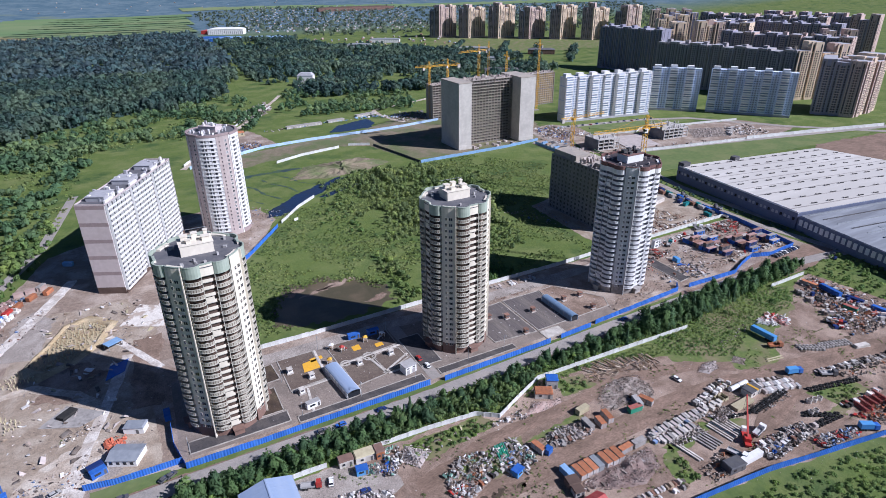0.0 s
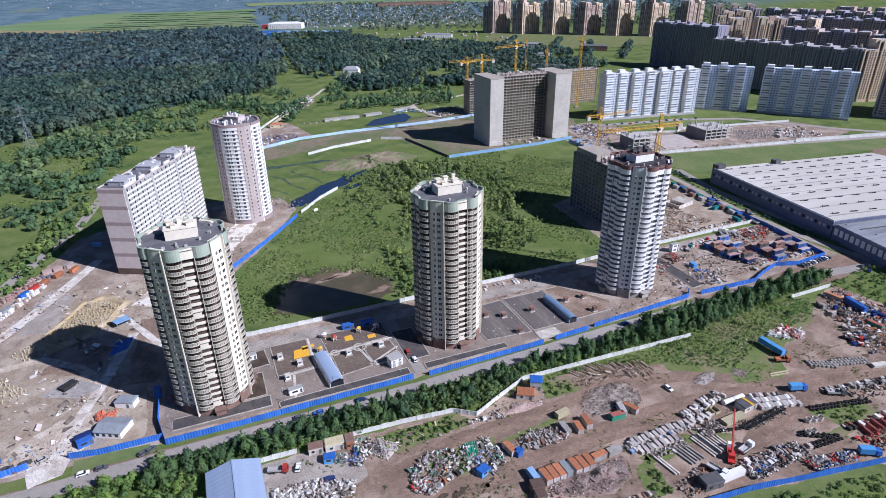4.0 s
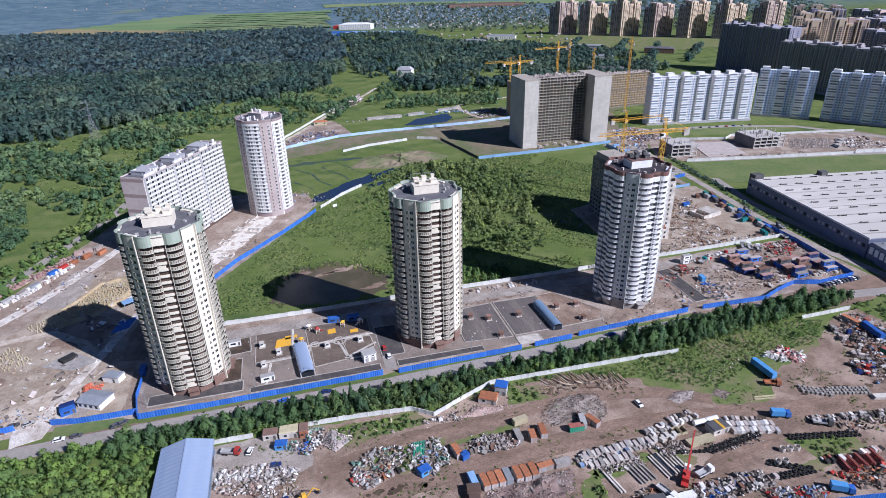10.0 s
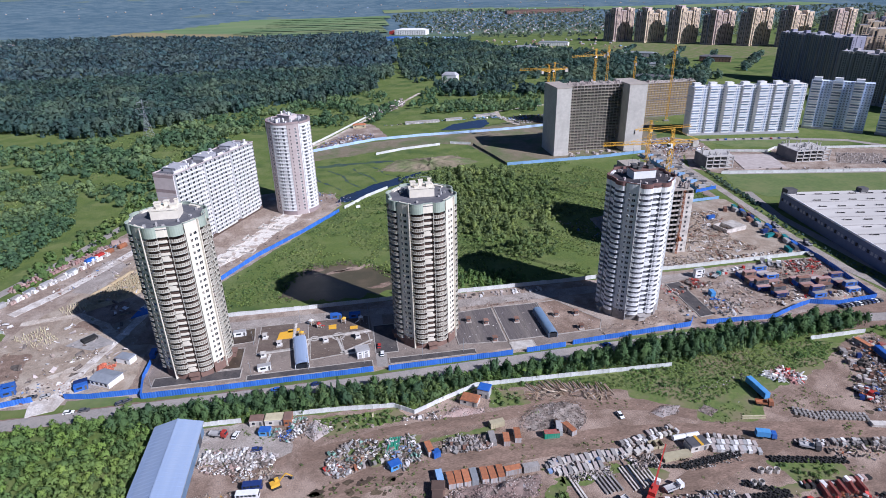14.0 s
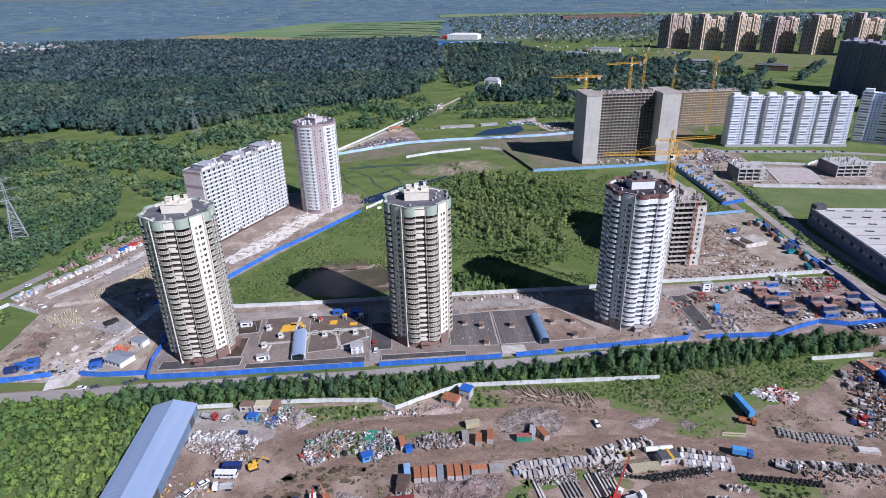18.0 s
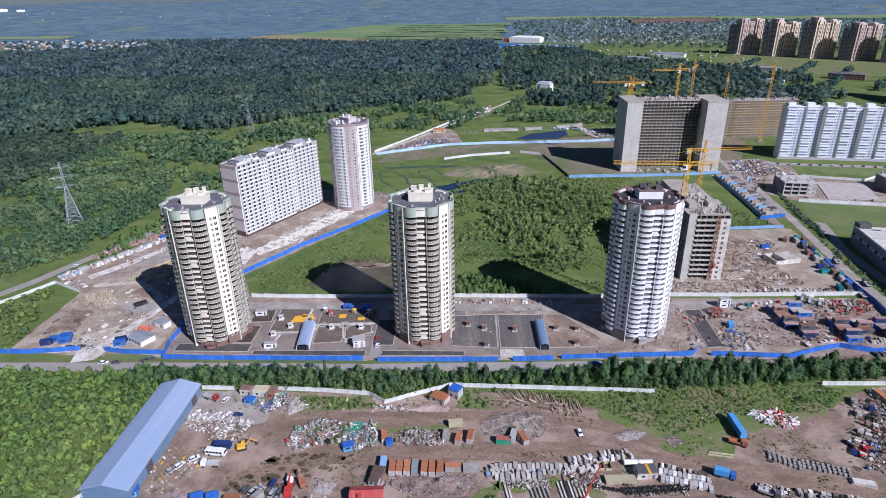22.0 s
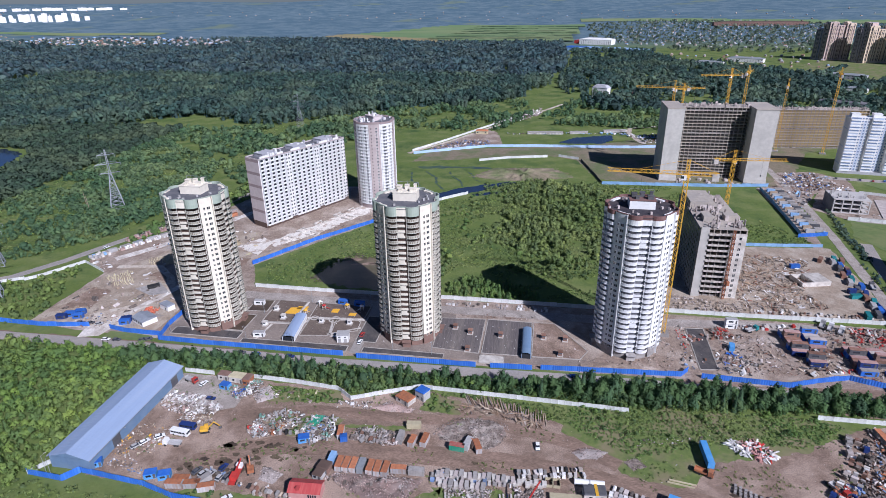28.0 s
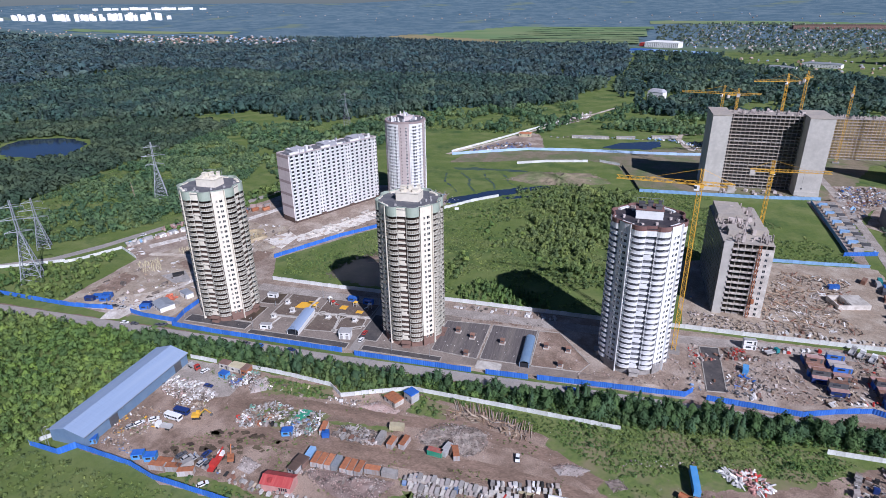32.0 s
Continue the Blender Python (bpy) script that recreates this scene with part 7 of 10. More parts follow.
def heap(name, poly, n, smin, smax, mats, height, label, category, flat=0.5, long=1.0, seed=1, mound=None, bare=None, fill=0.36, thin=1.0):
    """A heap of broken pieces that nobody could count, on a low mound."""
    r = random.Random(seed)
    xs, ys = [p[0] for p in poly], [p[1] for p in poly]
    cx, cy = sum(xs) / len(xs), sum(ys) / len(ys)
    reach = max(math.dist((cx, cy), p) for p in poly)
    g = Geo()
    if n > 60:
        n, smin, smax = n * 2.0, smin * 0.5, smax * 0.62
    dull = {M["blue"].name: M["blue"] if seed % 3 == 0 else M["faded_blue"], M["navy"].name: M["faded_blue"], M["green_paint"].name: M["scrap_green"], M["rust"].name: M["rust"] if category == "scrap" else M["old_rust"], M["white"].name: M["scrap_white"], M["concrete_pale"].name: M["rubble"], M["concrete_grey"].name: M["debris"] if seed % 2 else M["concrete_grey"]}
    if category == "rubble":
        n, smin, smax = n * 1.5, smin * 0.7, smax * 0.62
    mats = [*[dull.get(m.name, m) for m in mats], M["debris"]]
    pts = scatter(list(poly), max(0.3, math.sqrt(((max(xs) - min(xs)) * (max(ys) - min(ys))) / n)), 0.9)
    k = len(mats)
    for x, y in pts:
        d = min(1.0, math.dist((cx, cy), (x, y)) / reach)
        bumpy = 0.5 + noise.noise(Vector((x * 0.22, y * 0.22, seed)))
        z = max(0.0, height * (1 - d * d) * max(0.15, bumpy)) if mound else 0.0
        s = smin + (smax - smin) * r.random() ** 1.7 * (1.0 if r.random() < 0.93 else 1.6)
        q = Euler((r.uniform(-0.7, 0.7), r.uniform(-0.7, 0.7), r.uniform(0, 6.3))).to_matrix()
        sx, sy, sz = s * r.uniform(0.7, 1.2) * long, s * r.uniform(0.4, 0.9) * thin, s * flat * r.uniform(0.4, 1.2)
        o = Vector((x, y, z + sz * 0.4 + (r.uniform(0, height) if not mound else 0)))
        m = r.randrange(k) if r.random() < 0.22 else int(abs(noise.cell(Vector((x * 0.3 + 0.5 * r.random(), y * 0.3 + 0.5 * r.random(), seed)))) * 7.9) % (k - 1)
        if r.random() < fill:
            m = k - 1
        if noise.noise(Vector((x * 0.35, y * 0.35, seed + 3.0))) < -0.28:
            continue
        if thin == 1.0 and r.random() < 0.28:
            corner = [(-0.6, -0.5, -0.3), (0.7, -0.4, -0.3), (0.05, 0.7, -0.3), (r.uniform(-0.4, 0.4), r.uniform(-0.3, 0.3), 0.9)]
            g.add([tuple(o + q @ Vector((a * sx, c * sy, e * sz))) for a, c, e in corner], [(0, 2, 1), (0, 1, 3), (1, 2, 3), (2, 0, 3)], m)
            continue
        b = [tuple(o + q @ Vector((a * sx / 2, c * sy / 2, -sz / 2))) for a, c in ((-1, -1), (1, -1), (1, 1), (-1, 1))]
        u = [tuple(o + q @ Vector((a * sx / 2.3, c * sy / 2.3, sz / 2))) for a, c in ((-1, -1), (1, -1), (1, 1), (-1, 1))]
        g.hexa(b, u, m)
    if mound:
        ring = dense(list(poly), 1.5, 0.6)
        n2 = len(ring)
        vs, fs = [], []
        steps = 5
        for j in range(steps + 1):
            for x, y in ring:
                f = 1 - j / steps * 0.98
                px, py = cx + (x - cx) * f, cy + (y - cy) * f
                bumpy = 0.5 + noise.noise(Vector((px * 0.22, py * 0.22, seed)))
                vs.append((px, py, height * (1 - f * f) * max(0.15, bumpy) if j else -0.1))
        for j in range(steps):
            fs += [(j * n2 + i, j * n2 + (i + 1) % n2, (j + 1) * n2 + (i + 1) % n2, (j + 1) * n2 + i) for i in range(n2)]
        g.add(vs, fs, k)
    return solo(name, g, [*mats, bare or M["soil"]], label, category, "stuff")

# ---- fences ----
BF, WF = sheet_panel(6.0, 2.9), slab_panel(4.0, 2.5)
fence([(-340, 205), (-200, 199), (-108, 196), (-82, 195.5), (-66, 197), (-53, 199)], 6.0, BF, M["blue_fence"], "blue sheet-metal site fence along the road", post=BLUE_POST)
fence([(-40, 198.5), (-30, 196.5), (-18, 196), (-7, 196)], 6.0, BF, M["blue_fence"], "blue sheet-metal fence before the west lot", post=BLUE_POST)
fence([(-6, 192), (20, 191.6), (96, 192.2)], 6.0, BF, M["blue_fence"], "blue sheet-metal fence before the round tower", post=BLUE_POST)
fence([(-6, 192), (-9, 206), (-9, 220)], 6.0, BF, M["blue_fence"], "short blue sheet-metal fence beside the tower", post=BLUE_POST)
fence([(103, 191.5), (163, 192.5)], 6.0, BF, M["blue_fence"], "blue sheet-metal fence before the middle tower", post=BLUE_POST)
fence([(170, 193), (190, 194)], 6.0, BF, M["blue_fence"], "blue sheet-metal fence between two gates", post=BLUE_POST)
fence([(194, 195), (228, 197), (259, 199), (263, 204)], 6.0, BF, M["blue_fence"], "blue sheet-metal fence before the white tower", post=BLUE_POST)
fence([(268, 199), (306, 197.5), (319, 203), (334, 207.5), (347, 203), (373, 205), (379, 252), (380, 284)], 6.0, BF, M["blue_fence"], "blue sheet-metal fence round the storage corner", post=BLUE_POST)
fence([(0, 288), (27, 334), (58, 374), (82, 408)], 6.0, BF, M["blue_fence"], "blue sheet-metal fence along the meadow", post=BLUE_POST)
fence([(86, 414), (106, 440), (124, 457)], 4.0, WF, M["white_fence"], "white fence along the flooded ditch")
fence([(17, 257.5), (60, 257), (134, 258.5), (222, 258.5), (264, 261), (300, 261), (376, 263)], 4.0, WF, M["white_fence"], "white concrete panel fence between site and meadow")
fence([(24.5, 168), (40, 167.5)], 3.0, slab_panel(3.0, 2.2), M["white_fence"], "white concrete fence beside the shed")
fence([(59, 168), (82, 167), (103, 165), (111, 159), (125, 165.5), (140, 172), (175, 171), (205, 170), (232, 169)], 3.0, slab_panel(3.0, 2.2), M["white_fence"], "winding white concrete fence of the scrap yard")
fence([(309, 176), (340, 176.5)], 3.0, slab_panel(3.0, 2.2), M["white_fence"], "white concrete fence before the tree belt")
fence([(2, 97), (18, 96), (22, 101), (50, 98.5), (64, 95), (110, 92)], 6.0, BF, M["blue_fence"], "blue sheet-metal fence at the yard's corner", post=BLUE_POST)
fence([(112, 92), (151, 90), (182, 87), (210, 82), (243, 76.5), (300, 65), (352, 54)], 6.0, BF, M["blue_fence"], "blue sheet-metal fence along the scrap yard", post=BLUE_POST)
fence([(2, 97), (9, 107)], 3.0, slab_panel(3.0, 2.0), M["white_fence"], "short white fence behind the shed")
fence([(-137, 244), (-130, 252), (-117, 275), (-94, 263)], 3.0, slab_panel(3.0, 2.0), M["white_fence"], "white fence along the country road")
fence([(-230, 200), (-180, 222), (-138, 246)], 3.0, slab_panel(3.0, 2.0), M["white_fence"], "low white fence beside the country road")
PB = sheet_panel(8.0, 3.0)
M["bright_fence"] = mat("bleached_blue_sheet", (0.44, 0.58, 0.78), (0.36, 0.50, 0.72), 1.0, (0.58, 0.68, 0.80), 0.1, 0.6, rough=0.5, vary=0.12)
fence([(44, 592), (84, 613), (123, 633), (176, 640), (230, 642), (285, 645), (345, 656)], 8.0, PB, M["bright_fence"], "pale blue sheet fence curving behind the meadow")
fence([(121, 570), (150, 584), (193, 594)], 5.0, slab_panel(5.0, 2.6), M["white_fence"], "white concrete fence on bare soil")
fence([(205, 598), (226, 588)], 5.0, slab_panel(5.0, 2.6), M["white_fence"], "short white concrete fence on bare soil")
fence([(228, 584), (236, 545), (244, 502)], 8.0, sheet_panel(8.0, 2.4), M["dark_grey"], "dark fence before the concrete block")
fence([(244, 501), (300, 503), (345, 505), (392, 512)], 8.0, PB, M["pale_blue"], "blue sheet fence before the concrete block")
fence([(420, 690), (480, 684), (545, 688)], 8.0, PB, M["pale_blue"], "pale blue fence under the unfinished frame")
fence([(374, 387), (396, 393)], 6.0, BF, M["blue_fence"], "blue fence closing the meadow corner", post=BLUE_POST)
fence([(382, 503), (380, 450), (377, 390)], 8.0, PB, M["pale_blue"], "blue fence along the storage strip")
fence([(300, 364), (350, 367), (384, 370)], 4.0, slab_panel(4.0, 2.3), M["pale_blue"], "patched pale fence behind the building waste")
fence([(424, 429), (500, 415), (586, 400.5)], 8.0, slab_panel(8.0, 2.8), M["white_fence"], "long white fence before the flats")
fence([(590, 402), (680, 384), (780, 362)], 9.0, slab_panel(9.0, 3.6), M["white_fence"], "tall white fence along the road")
fence([(462, 500), (476, 495), (511, 485), (525, 494), (583, 482), (660, 468)], 8.0, slab_panel(8.0, 2.4), M["white_fence"], "white fence round the far building site")

# ---- courts round the towers ----
sheet("court_paving", [(-8, 197), (98, 197), (98, 244), (34, 244), (30, 250), (-6, 250)], 0.10, M["paving"], 0.2, 3, label="pale paving of the tower court", category="paving")
sheet("court_paving", [(103, 197), (216, 199), (216, 206), (148, 205), (146, 244), (103, 244)], 0.10, M["paving"], 0.2, 3, label="pale paving round the middle tower", category="paving")


def slab_area(name, poly, z, m, label, edge=True):
    """A level area with a pale kerb round it."""
    t = thing(name, poly[0][0], poly[0][1], 0, 0, label, "paved area", kind="structure")
    o = poly[0]
    loc = [(x - o[0], y - o[1]) for x, y in poly]
    part("surface", Geo().prism(loc, z - 0.3, z), m, t)
    if edge:
        for a, b in zip(loc, loc[1:] + loc[:1]):
            d = math.dist(a, b)
            part("kerb", Geo().box((a[0] + b[0]) / 2, (a[1] + b[1]) / 2, z - 0.2, d + 0.4, 0.45, 0.34, math.degrees(math.atan2(b[1] - a[1], b[0] - a[0]))), M["kerb"], t)
    return t


slab_area("forecourt", [(-4, 199), (35, 199), (35, 206), (-4, 206)], 0.20, M["dark_asphalt"], "dark asphalt forecourt before the tower")
slab_area("planting_bed", [(22, 207), (34, 207), (34, 224), (22, 224)], 0.22, M["mud"], "dark earth bed beside the tower")
slab_area("planting_bed", [(26, 228), (38, 229), (37, 242), (26, 241)], 0.22, M["mud"], "dark earth bed behind the tower")
slab_area("play_area", [(40, 218), (57, 219), (57, 243), (40, 243)], 0.22, M["court_soil"], "brown play area with a yellow rubber patch")
slab_area("play_area", [(65, 226), (96, 229), (96, 243), (64, 243)], 0.22, M["court_soil"], "brown play area with pale rings")
slab_area("lawn_bed", [(66.5, 207), (82, 209), (79, 225), (66, 224)], 0.24, M["court_soil"], "sandy raised bed between pale paths")
slab_area("lawn_bed", [(83, 210), (96, 216), (95, 226), (81, 225)], 0.24, M["court_soil"], "brown raised bed between pale paths")
slab_area("forecourt", [(38, 196), (96, 196), (96, 201), (38, 200)], 0.20, M["dark_asphalt"], "dark asphalt parking strip")
slab_area("forecourt", [(104, 196.5), (146, 197), (146, 201), (104, 201)], 0.20, M["dark_asphalt"], "dark asphalt strip before the middle tower")
slab_area("driveway", [(98, 195), (103, 195), (103.5, 244), (97, 244)], 0.16, M["asphalt"], "asphalt driveway between the courts", False)
slab_area("forecourt", [(98, 206), (109, 206), (109, 232), (98, 232)], 0.19, M["dark_asphalt"], "dark asphalt beside the middle tower")
slab_area("garage_deck", [(139, 206), (163, 204), (163, 238), (139, 236)], 0.24, M["deck"], "dark bitumen garage roof with straight seams")
slab_area("garage_deck", [(164.5, 204.5), (189, 205), (188.5, 238), (164.5, 238)], 0.24, M["deck"], "dark bitumen garage roof beside a ramp")
slab_area("garage_deck", [(189.5, 205), (213, 206), (217, 214), (200, 239), (189.5, 238)], 0.22, M["soil"], "muddy brown garage roof beside the white tower")
slab_area("parking_pad", [(269, 206), (277.5, 207), (278.5, 245), (269.5, 244)], 0.20, M["dark_asphalt"], "dark asphalt pad in the storage yard")
slab_area("forecourt", [(164, 196), (176, 196.5), (176, 203), (164, 203)], 0.2, M["concrete_pale"], "pale concrete gateway")
for poly in ([(49, 228), (58, 228.5), (57.5, 236), (50, 235)], [(54, 234), (60, 235), (60, 237.5), (54, 237)], [(75, 233), (79, 233), (79, 237.5), (75, 237)], [(86, 231), (90, 231), (90, 234), (86, 234)]):
    solo("rubber_patch", Geo().prism(poly, 0.2, 0.32), M["yellow_mat"], "yellow rubber play surface", "play surface")
for cx, cy, r in ((80.0, 225.5, 3.4), (68.0, 225.6, 2.4)):
    t = thing("ring_path", cx, cy, 0, 0, "pale paved ring round a dark bed", "path")
    g = Geo().arc(0, 360, r - 0.8, r, 0.1, 0.36, 24)
    part("paving_ring", g, M["concrete_pale"], t)
    part("bed", Geo().prism([((r - 0.8) * math.cos(k * 0.3142), (r - 0.8) * math.sin(k * 0.3142)) for k in range(20)], 0.1, 0.30), M["mud"], t)
for pts in ([(40, 217), (64, 218), (66, 225)], [(79, 225), (83, 209)], [(81, 210), (97, 219)], [(83, 209), (90, 209)], [(64, 225.5), (97, 227.5)], [(57.5, 219), (58, 243)], [(45, 200), (47, 216)]):
    ribbon("garden_path", pts, 1.1, 0.33, M["concrete_pale"], 0.0, 3, label="pale concrete garden path", category="path")


def vent_house(roof):
    def build():
        t = thing("vent_shaft", 0, 0, 0, 0, "", "vent shaft")
        part("base", Geo().box(0, 0, 0, 3.0, 3.0, 0.5), M["concrete_pale"], t)
        part("shaft", Geo().box(0, 0, 0.5, 1.9, 1.9, 2.0), M["white"] if roof != M["old_rust"] else M["brick"], t)
        part("louvre", Geo().box(0, -0.97, 1.5, 1.3, 0.08, 0.7), M["dark_grey"], t)
        part("cap", Geo().box(0, 0, 2.5, 2.5, 2.5, 0.22), roof, t)
        return t
    return build


for k, (x, y) in enumerate(((43.1, 231), (50.9, 222.6), (73.7, 221.7), (89.8, 222.1), (44, 214))):
    again("vent_white", vent_house(M["concrete_pale"]), x, y, 0.2, 0, "white ventilation shaft with a flat cap on the court")
for x, y in ((156.6, 222), (172.8, 221), (195, 222.5), (157.3, 205.5), (203.4, 208), (148, 226), (206, 222)):
    again("vent_brick", vent_house(M["old_rust"]), x, y, 0.2, 0, "brick ventilation shaft on the garage roof")


def ramp_cover(x, y, rz, length, w, glazed, label):
    t = thing("ramp_cover", x, y, 0, rz, label, "garage ramp")
    n = 8
    arch = [(-w / 2 * math.cos(math.pi * i / n), 2.6 + 1.0 * math.sin(math.pi * i / n)) for i in range(n + 1)]
    ring = arch + [(a, b - 0.12) for a, b in arch[::-1]]
    k = len(ring)
    g = Geo().add([(e * length / 2, a, b) for e in (-1, 1) for a, b in ring], [(i, (i + 1) % k, k + (i + 1) % k, k + i) for i in range(k)] + [tuple(range(k - 1, -1, -1)), tuple(range(k, 2 * k))])
    part("roof", g, M["shed_wall"] if glazed else M["shed_roof"], t, "blue-grey vaulted roof")
    for s in (-1, 1):
        part("side_wall", Geo().box(0, s * w / 2, 0, length, 0.25, 2.6), M["white"] if not glazed else M["shed_wall"], t)
    for k in range(9):
        part("rib", Geo().box(-length / 2 + k * length / 8, -w / 2 - 0.15, 0, 0.15, 0.12, 2.7), M["steel"], t)
    part("end_wall", Geo().box(length / 2 - 0.1, 0, 0, 0.15, w - 0.3, 2.6), M["glass"], t)
    return t


ramp_cover(62, 212.8, -84, 24, 6.2, False, "vaulted blue-grey cover over the garage ramp")
ramp_cover(186.5, 215.5, -89, 25, 4.4, True, "unfinished blue vaulted cover over the second garage ramp")
t = thing("substation", 91.6, 206, 0, 10, "small white substation house with a grey flat roof", "substation")
part("body", Geo().box(0, 0, 0, 6.0, 4.6, 4.2), M["white"], t)
part("roof", Geo().box(0, 0, 4.2, 6.6, 5.2, 0.3), M["grey_paint"], t)
for x in (-1.6, 1.4):
    part("door", Geo().box(x, -2.33, 0, 1.5, 0.1, 2.4), M["grey_paint"], t)
    part("vent", Geo().box(x, -2.33, 2.9, 1.2, 0.1, 0.6), M["dark_grey"], t)
again("cabin_white", cabin(M["white"], M["grey_paint"]), 45.6, 203.4, 0.15, 8, "white site cabin with a grey roof")
again("cabin_white", None, 30, 236.5, 0.2, 4, "white site cabin behind the tower")
again("cabin_blue", cabin(M["blue"], M["blue"]), 89, 243, 0.15, -2, "blue site cabin in the tower's shadow")
again("cabin_blue", None, 79, 244, 0.15, -2, "blue site cabin beside the track")
# lamp posts of the court
def lamp_post():
    t = thing("lamp_post", 0, 0, 0, 0, "", "lamp post")
    part("pole", Geo().tube((0, 0, 0), (0, 0, 8), 0.11, 6, 0, 0.07), M["steel"], t)
    part("arm", Geo().tube((0, 0, 8), (0, -1.4, 8.3), 0.05, 5), M["steel"], t)
    part("head", Geo().box(0, -1.6, 8.2, 0.3, 0.7, 0.14), M["grey_paint"], t)
    return t
for x, y in ((40, 199.5), (66, 199.5), (92, 199.5), (120, 199.5), (140, 199.5), (-4, 200), (38, 226), (60, 243), (96, 243)):
    again("lamp_post", lamp_post, x, y, 0.1, 0, "slim grey lamp post on the court")

# rubble strips and soil on the site
heap("rubble_strip", [(137, 238.5), (192, 241), (192, 245), (137, 242.5)], 170, 0.4, 1.6, [M["rubble"], M["concrete_pale"], M["rust"], M["timber"]], 0.6, "strip of rubble and pallets along the track", "rubble", seed=2)
heap("rubble_strip", [(217, 203), (256, 205), (262, 222), (254, 236), (250, 214), (236, 208), (222, 209)], 420, 0.4, 1.9, [M["pink_rubble"], M["rubble"], M["timber"]], 0.8, "building rubble round the white tower's foot", "rubble", seed=3)
heap("soil_bank", [(208, 199), (262, 201), (262, 205), (212, 205)], 60, 0.3, 0.9, [M["sand"]], 1.5, "bank of dug soil behind the blue fence", "soil", seed=4, mound=True, bare=M["yard_soil"])
heap("building_waste", [(328, 349), (366, 347), (356, 310), (346, 300), (355, 277), (306, 270), (304, 300)], 1100, 1.4, 5.0, [M["board"], M["debris"], M["timber"], M["rubble"], M["board"], M["old_rust"], M["scrap_white"]], 0.8, "field of timber, formwork and building waste", "building waste", 0.10, 1.6, 5, fill=0.15, thin=0.34)
heap("building_waste", [(266, 262), (304, 263), (304, 276), (268, 282)], 260, 0.6, 2.2, [M["rubble"], M["concrete_pale"], M["timber"]], 1.2, "concrete waste before the new building", "building waste", 0.4, 1.3, 6)
heap("building_waste", [(262, 300), (272, 290), (272, 350), (240, 350), (250, 330)], 220, 0.5, 2.0, [M["rubble"], M["timber"], M["blue"]], 0.8, "building waste in the new building's shadow", "building waste", 0.4, 1.3, 7)
heap("building_waste", [(262, 205), (268, 206), (268, 246), (264, 248)], 90, 0.4, 1.6, [M["concrete_pale"], M["white"], M["red"], M["blue"]], 0.7, "pallets and bricks beside the asphalt pad", "building waste", 0.5, 1.2, 8)
heap("building_waste", [(280, 206), (316, 206), (312, 240), (284, 244)], 330, 0.4, 2.0, [M["timber"], M["rubble"], M["rust"], M["concrete_pale"]], 0.5, "scattered timber and steel in the storage yard", "building waste", 0.3, 2.0, 9)
heap("building_waste", [(333, 208), (372, 208), (376, 256), (336, 256)], 420, 0.4, 2.2, [M["timber"], M["rust"], M["rubble"], M["red"]], 0.6, "scattered steel and timber between the cabins", "building waste", 0.3, 2.0, 10)
heap("steel_heap", [(282, 236), (291, 236), (290, 246), (281, 245)], 150, 0.8, 2.6, [M["rust"], M["red"]], 1.0, "tangle of rusty red reinforcement", "steel", 0.12, 2.6, 11)
heap("steel_heap", [(352, 242), (374, 243), (374, 256), (352, 255)], 260, 0.8, 2.8, [M["rust"], M["red"], M["rubble"]], 1.2, "tangle of rusty reinforcement by the fence", "steel", 0.12, 2.6, 12)
t = thing("foundation", 355, 312, 0, 14, "pale concrete foundation box in the building waste", "foundation")
for a, b, c, d in ((0, -6, 18, 0.6), (0, 6, 18, 0.6), (-8.8, 0, 0.6, 12), (8.8, 0, 0.6, 12), (-2, 0, 0.5, 12)):
    part("wall", Geo().box(a, b, 0, c, d, 2.8), M["concrete_pale"], t)
part("cover_slab", Geo().box(3.4, 0, 2.8, 10.6, 12, 0.3), M["concrete_pale"], t)
# storage yard cabins
again("bluecab", cabin(M["sky_blue"], M["sky_blue"], 4.5, 2.4), 288, 226.5, 0.05, 80, "bright blue cabin in the storage yard")
for z in (0.05, 2.75):
    again("cabin_white", None, 293, 248.5, z, 5, "white two-tier site office")
roofs = [M["pink_roof"], M["pink_roof"], M["concrete_grey"], M["old_rust"], M["rubble"]]
walls = [M["navy"], M["brick"], M["blue"], M["dark_grey"], M["blue"]]
for col, (x, y0, n) in enumerate(((319.5, 226, 8), (329.5, 231, 6), (344.5, 213, 8), (355.0, 221, 5), (366, 214, 7), (324, 217.5, 2))):
    for k in range(n):
        c = (k * 2 + col) % 5
        again(("yardcab", c), cabin(walls[c], roofs[c], 7.6, 2.45, 2.6), x + rnd.uniform(-0.5, 0.5), y0 + k * 2.7, 0.05, rnd.uniform(-4, 4), ("dark blue site cabin with a rusty roof", "brown site cabin in the storage rows", "blue site cabin with a grey roof", "dark grey site cabin with a rusty roof", "blue site cabin with a brown roof")[c])
        if k % 4 == 1:
            again(("yardcab", (c + 1) % 5), cabin(walls[(c + 1) % 5], roofs[(c + 1) % 5], 7.6, 2.45, 2.6), x, y0 + k * 2.7, 2.85, 0, "site cabin stacked on another one")
for k in range(16):
    c = ("dark_grey", "navy", "old_rust", "teal", "grey_paint", "blue")[(k * 5) % 6]
    again(("cont", c), container(M[c]), 375.5 + 0.11 * k * 2.6 + rnd.uniform(-1.2, 1.2) + 3.0 * (k % 2), 272 + 5.0 * k, 0.05, 78 + rnd.uniform(-9, 9), "weathered storage container beside the site road")
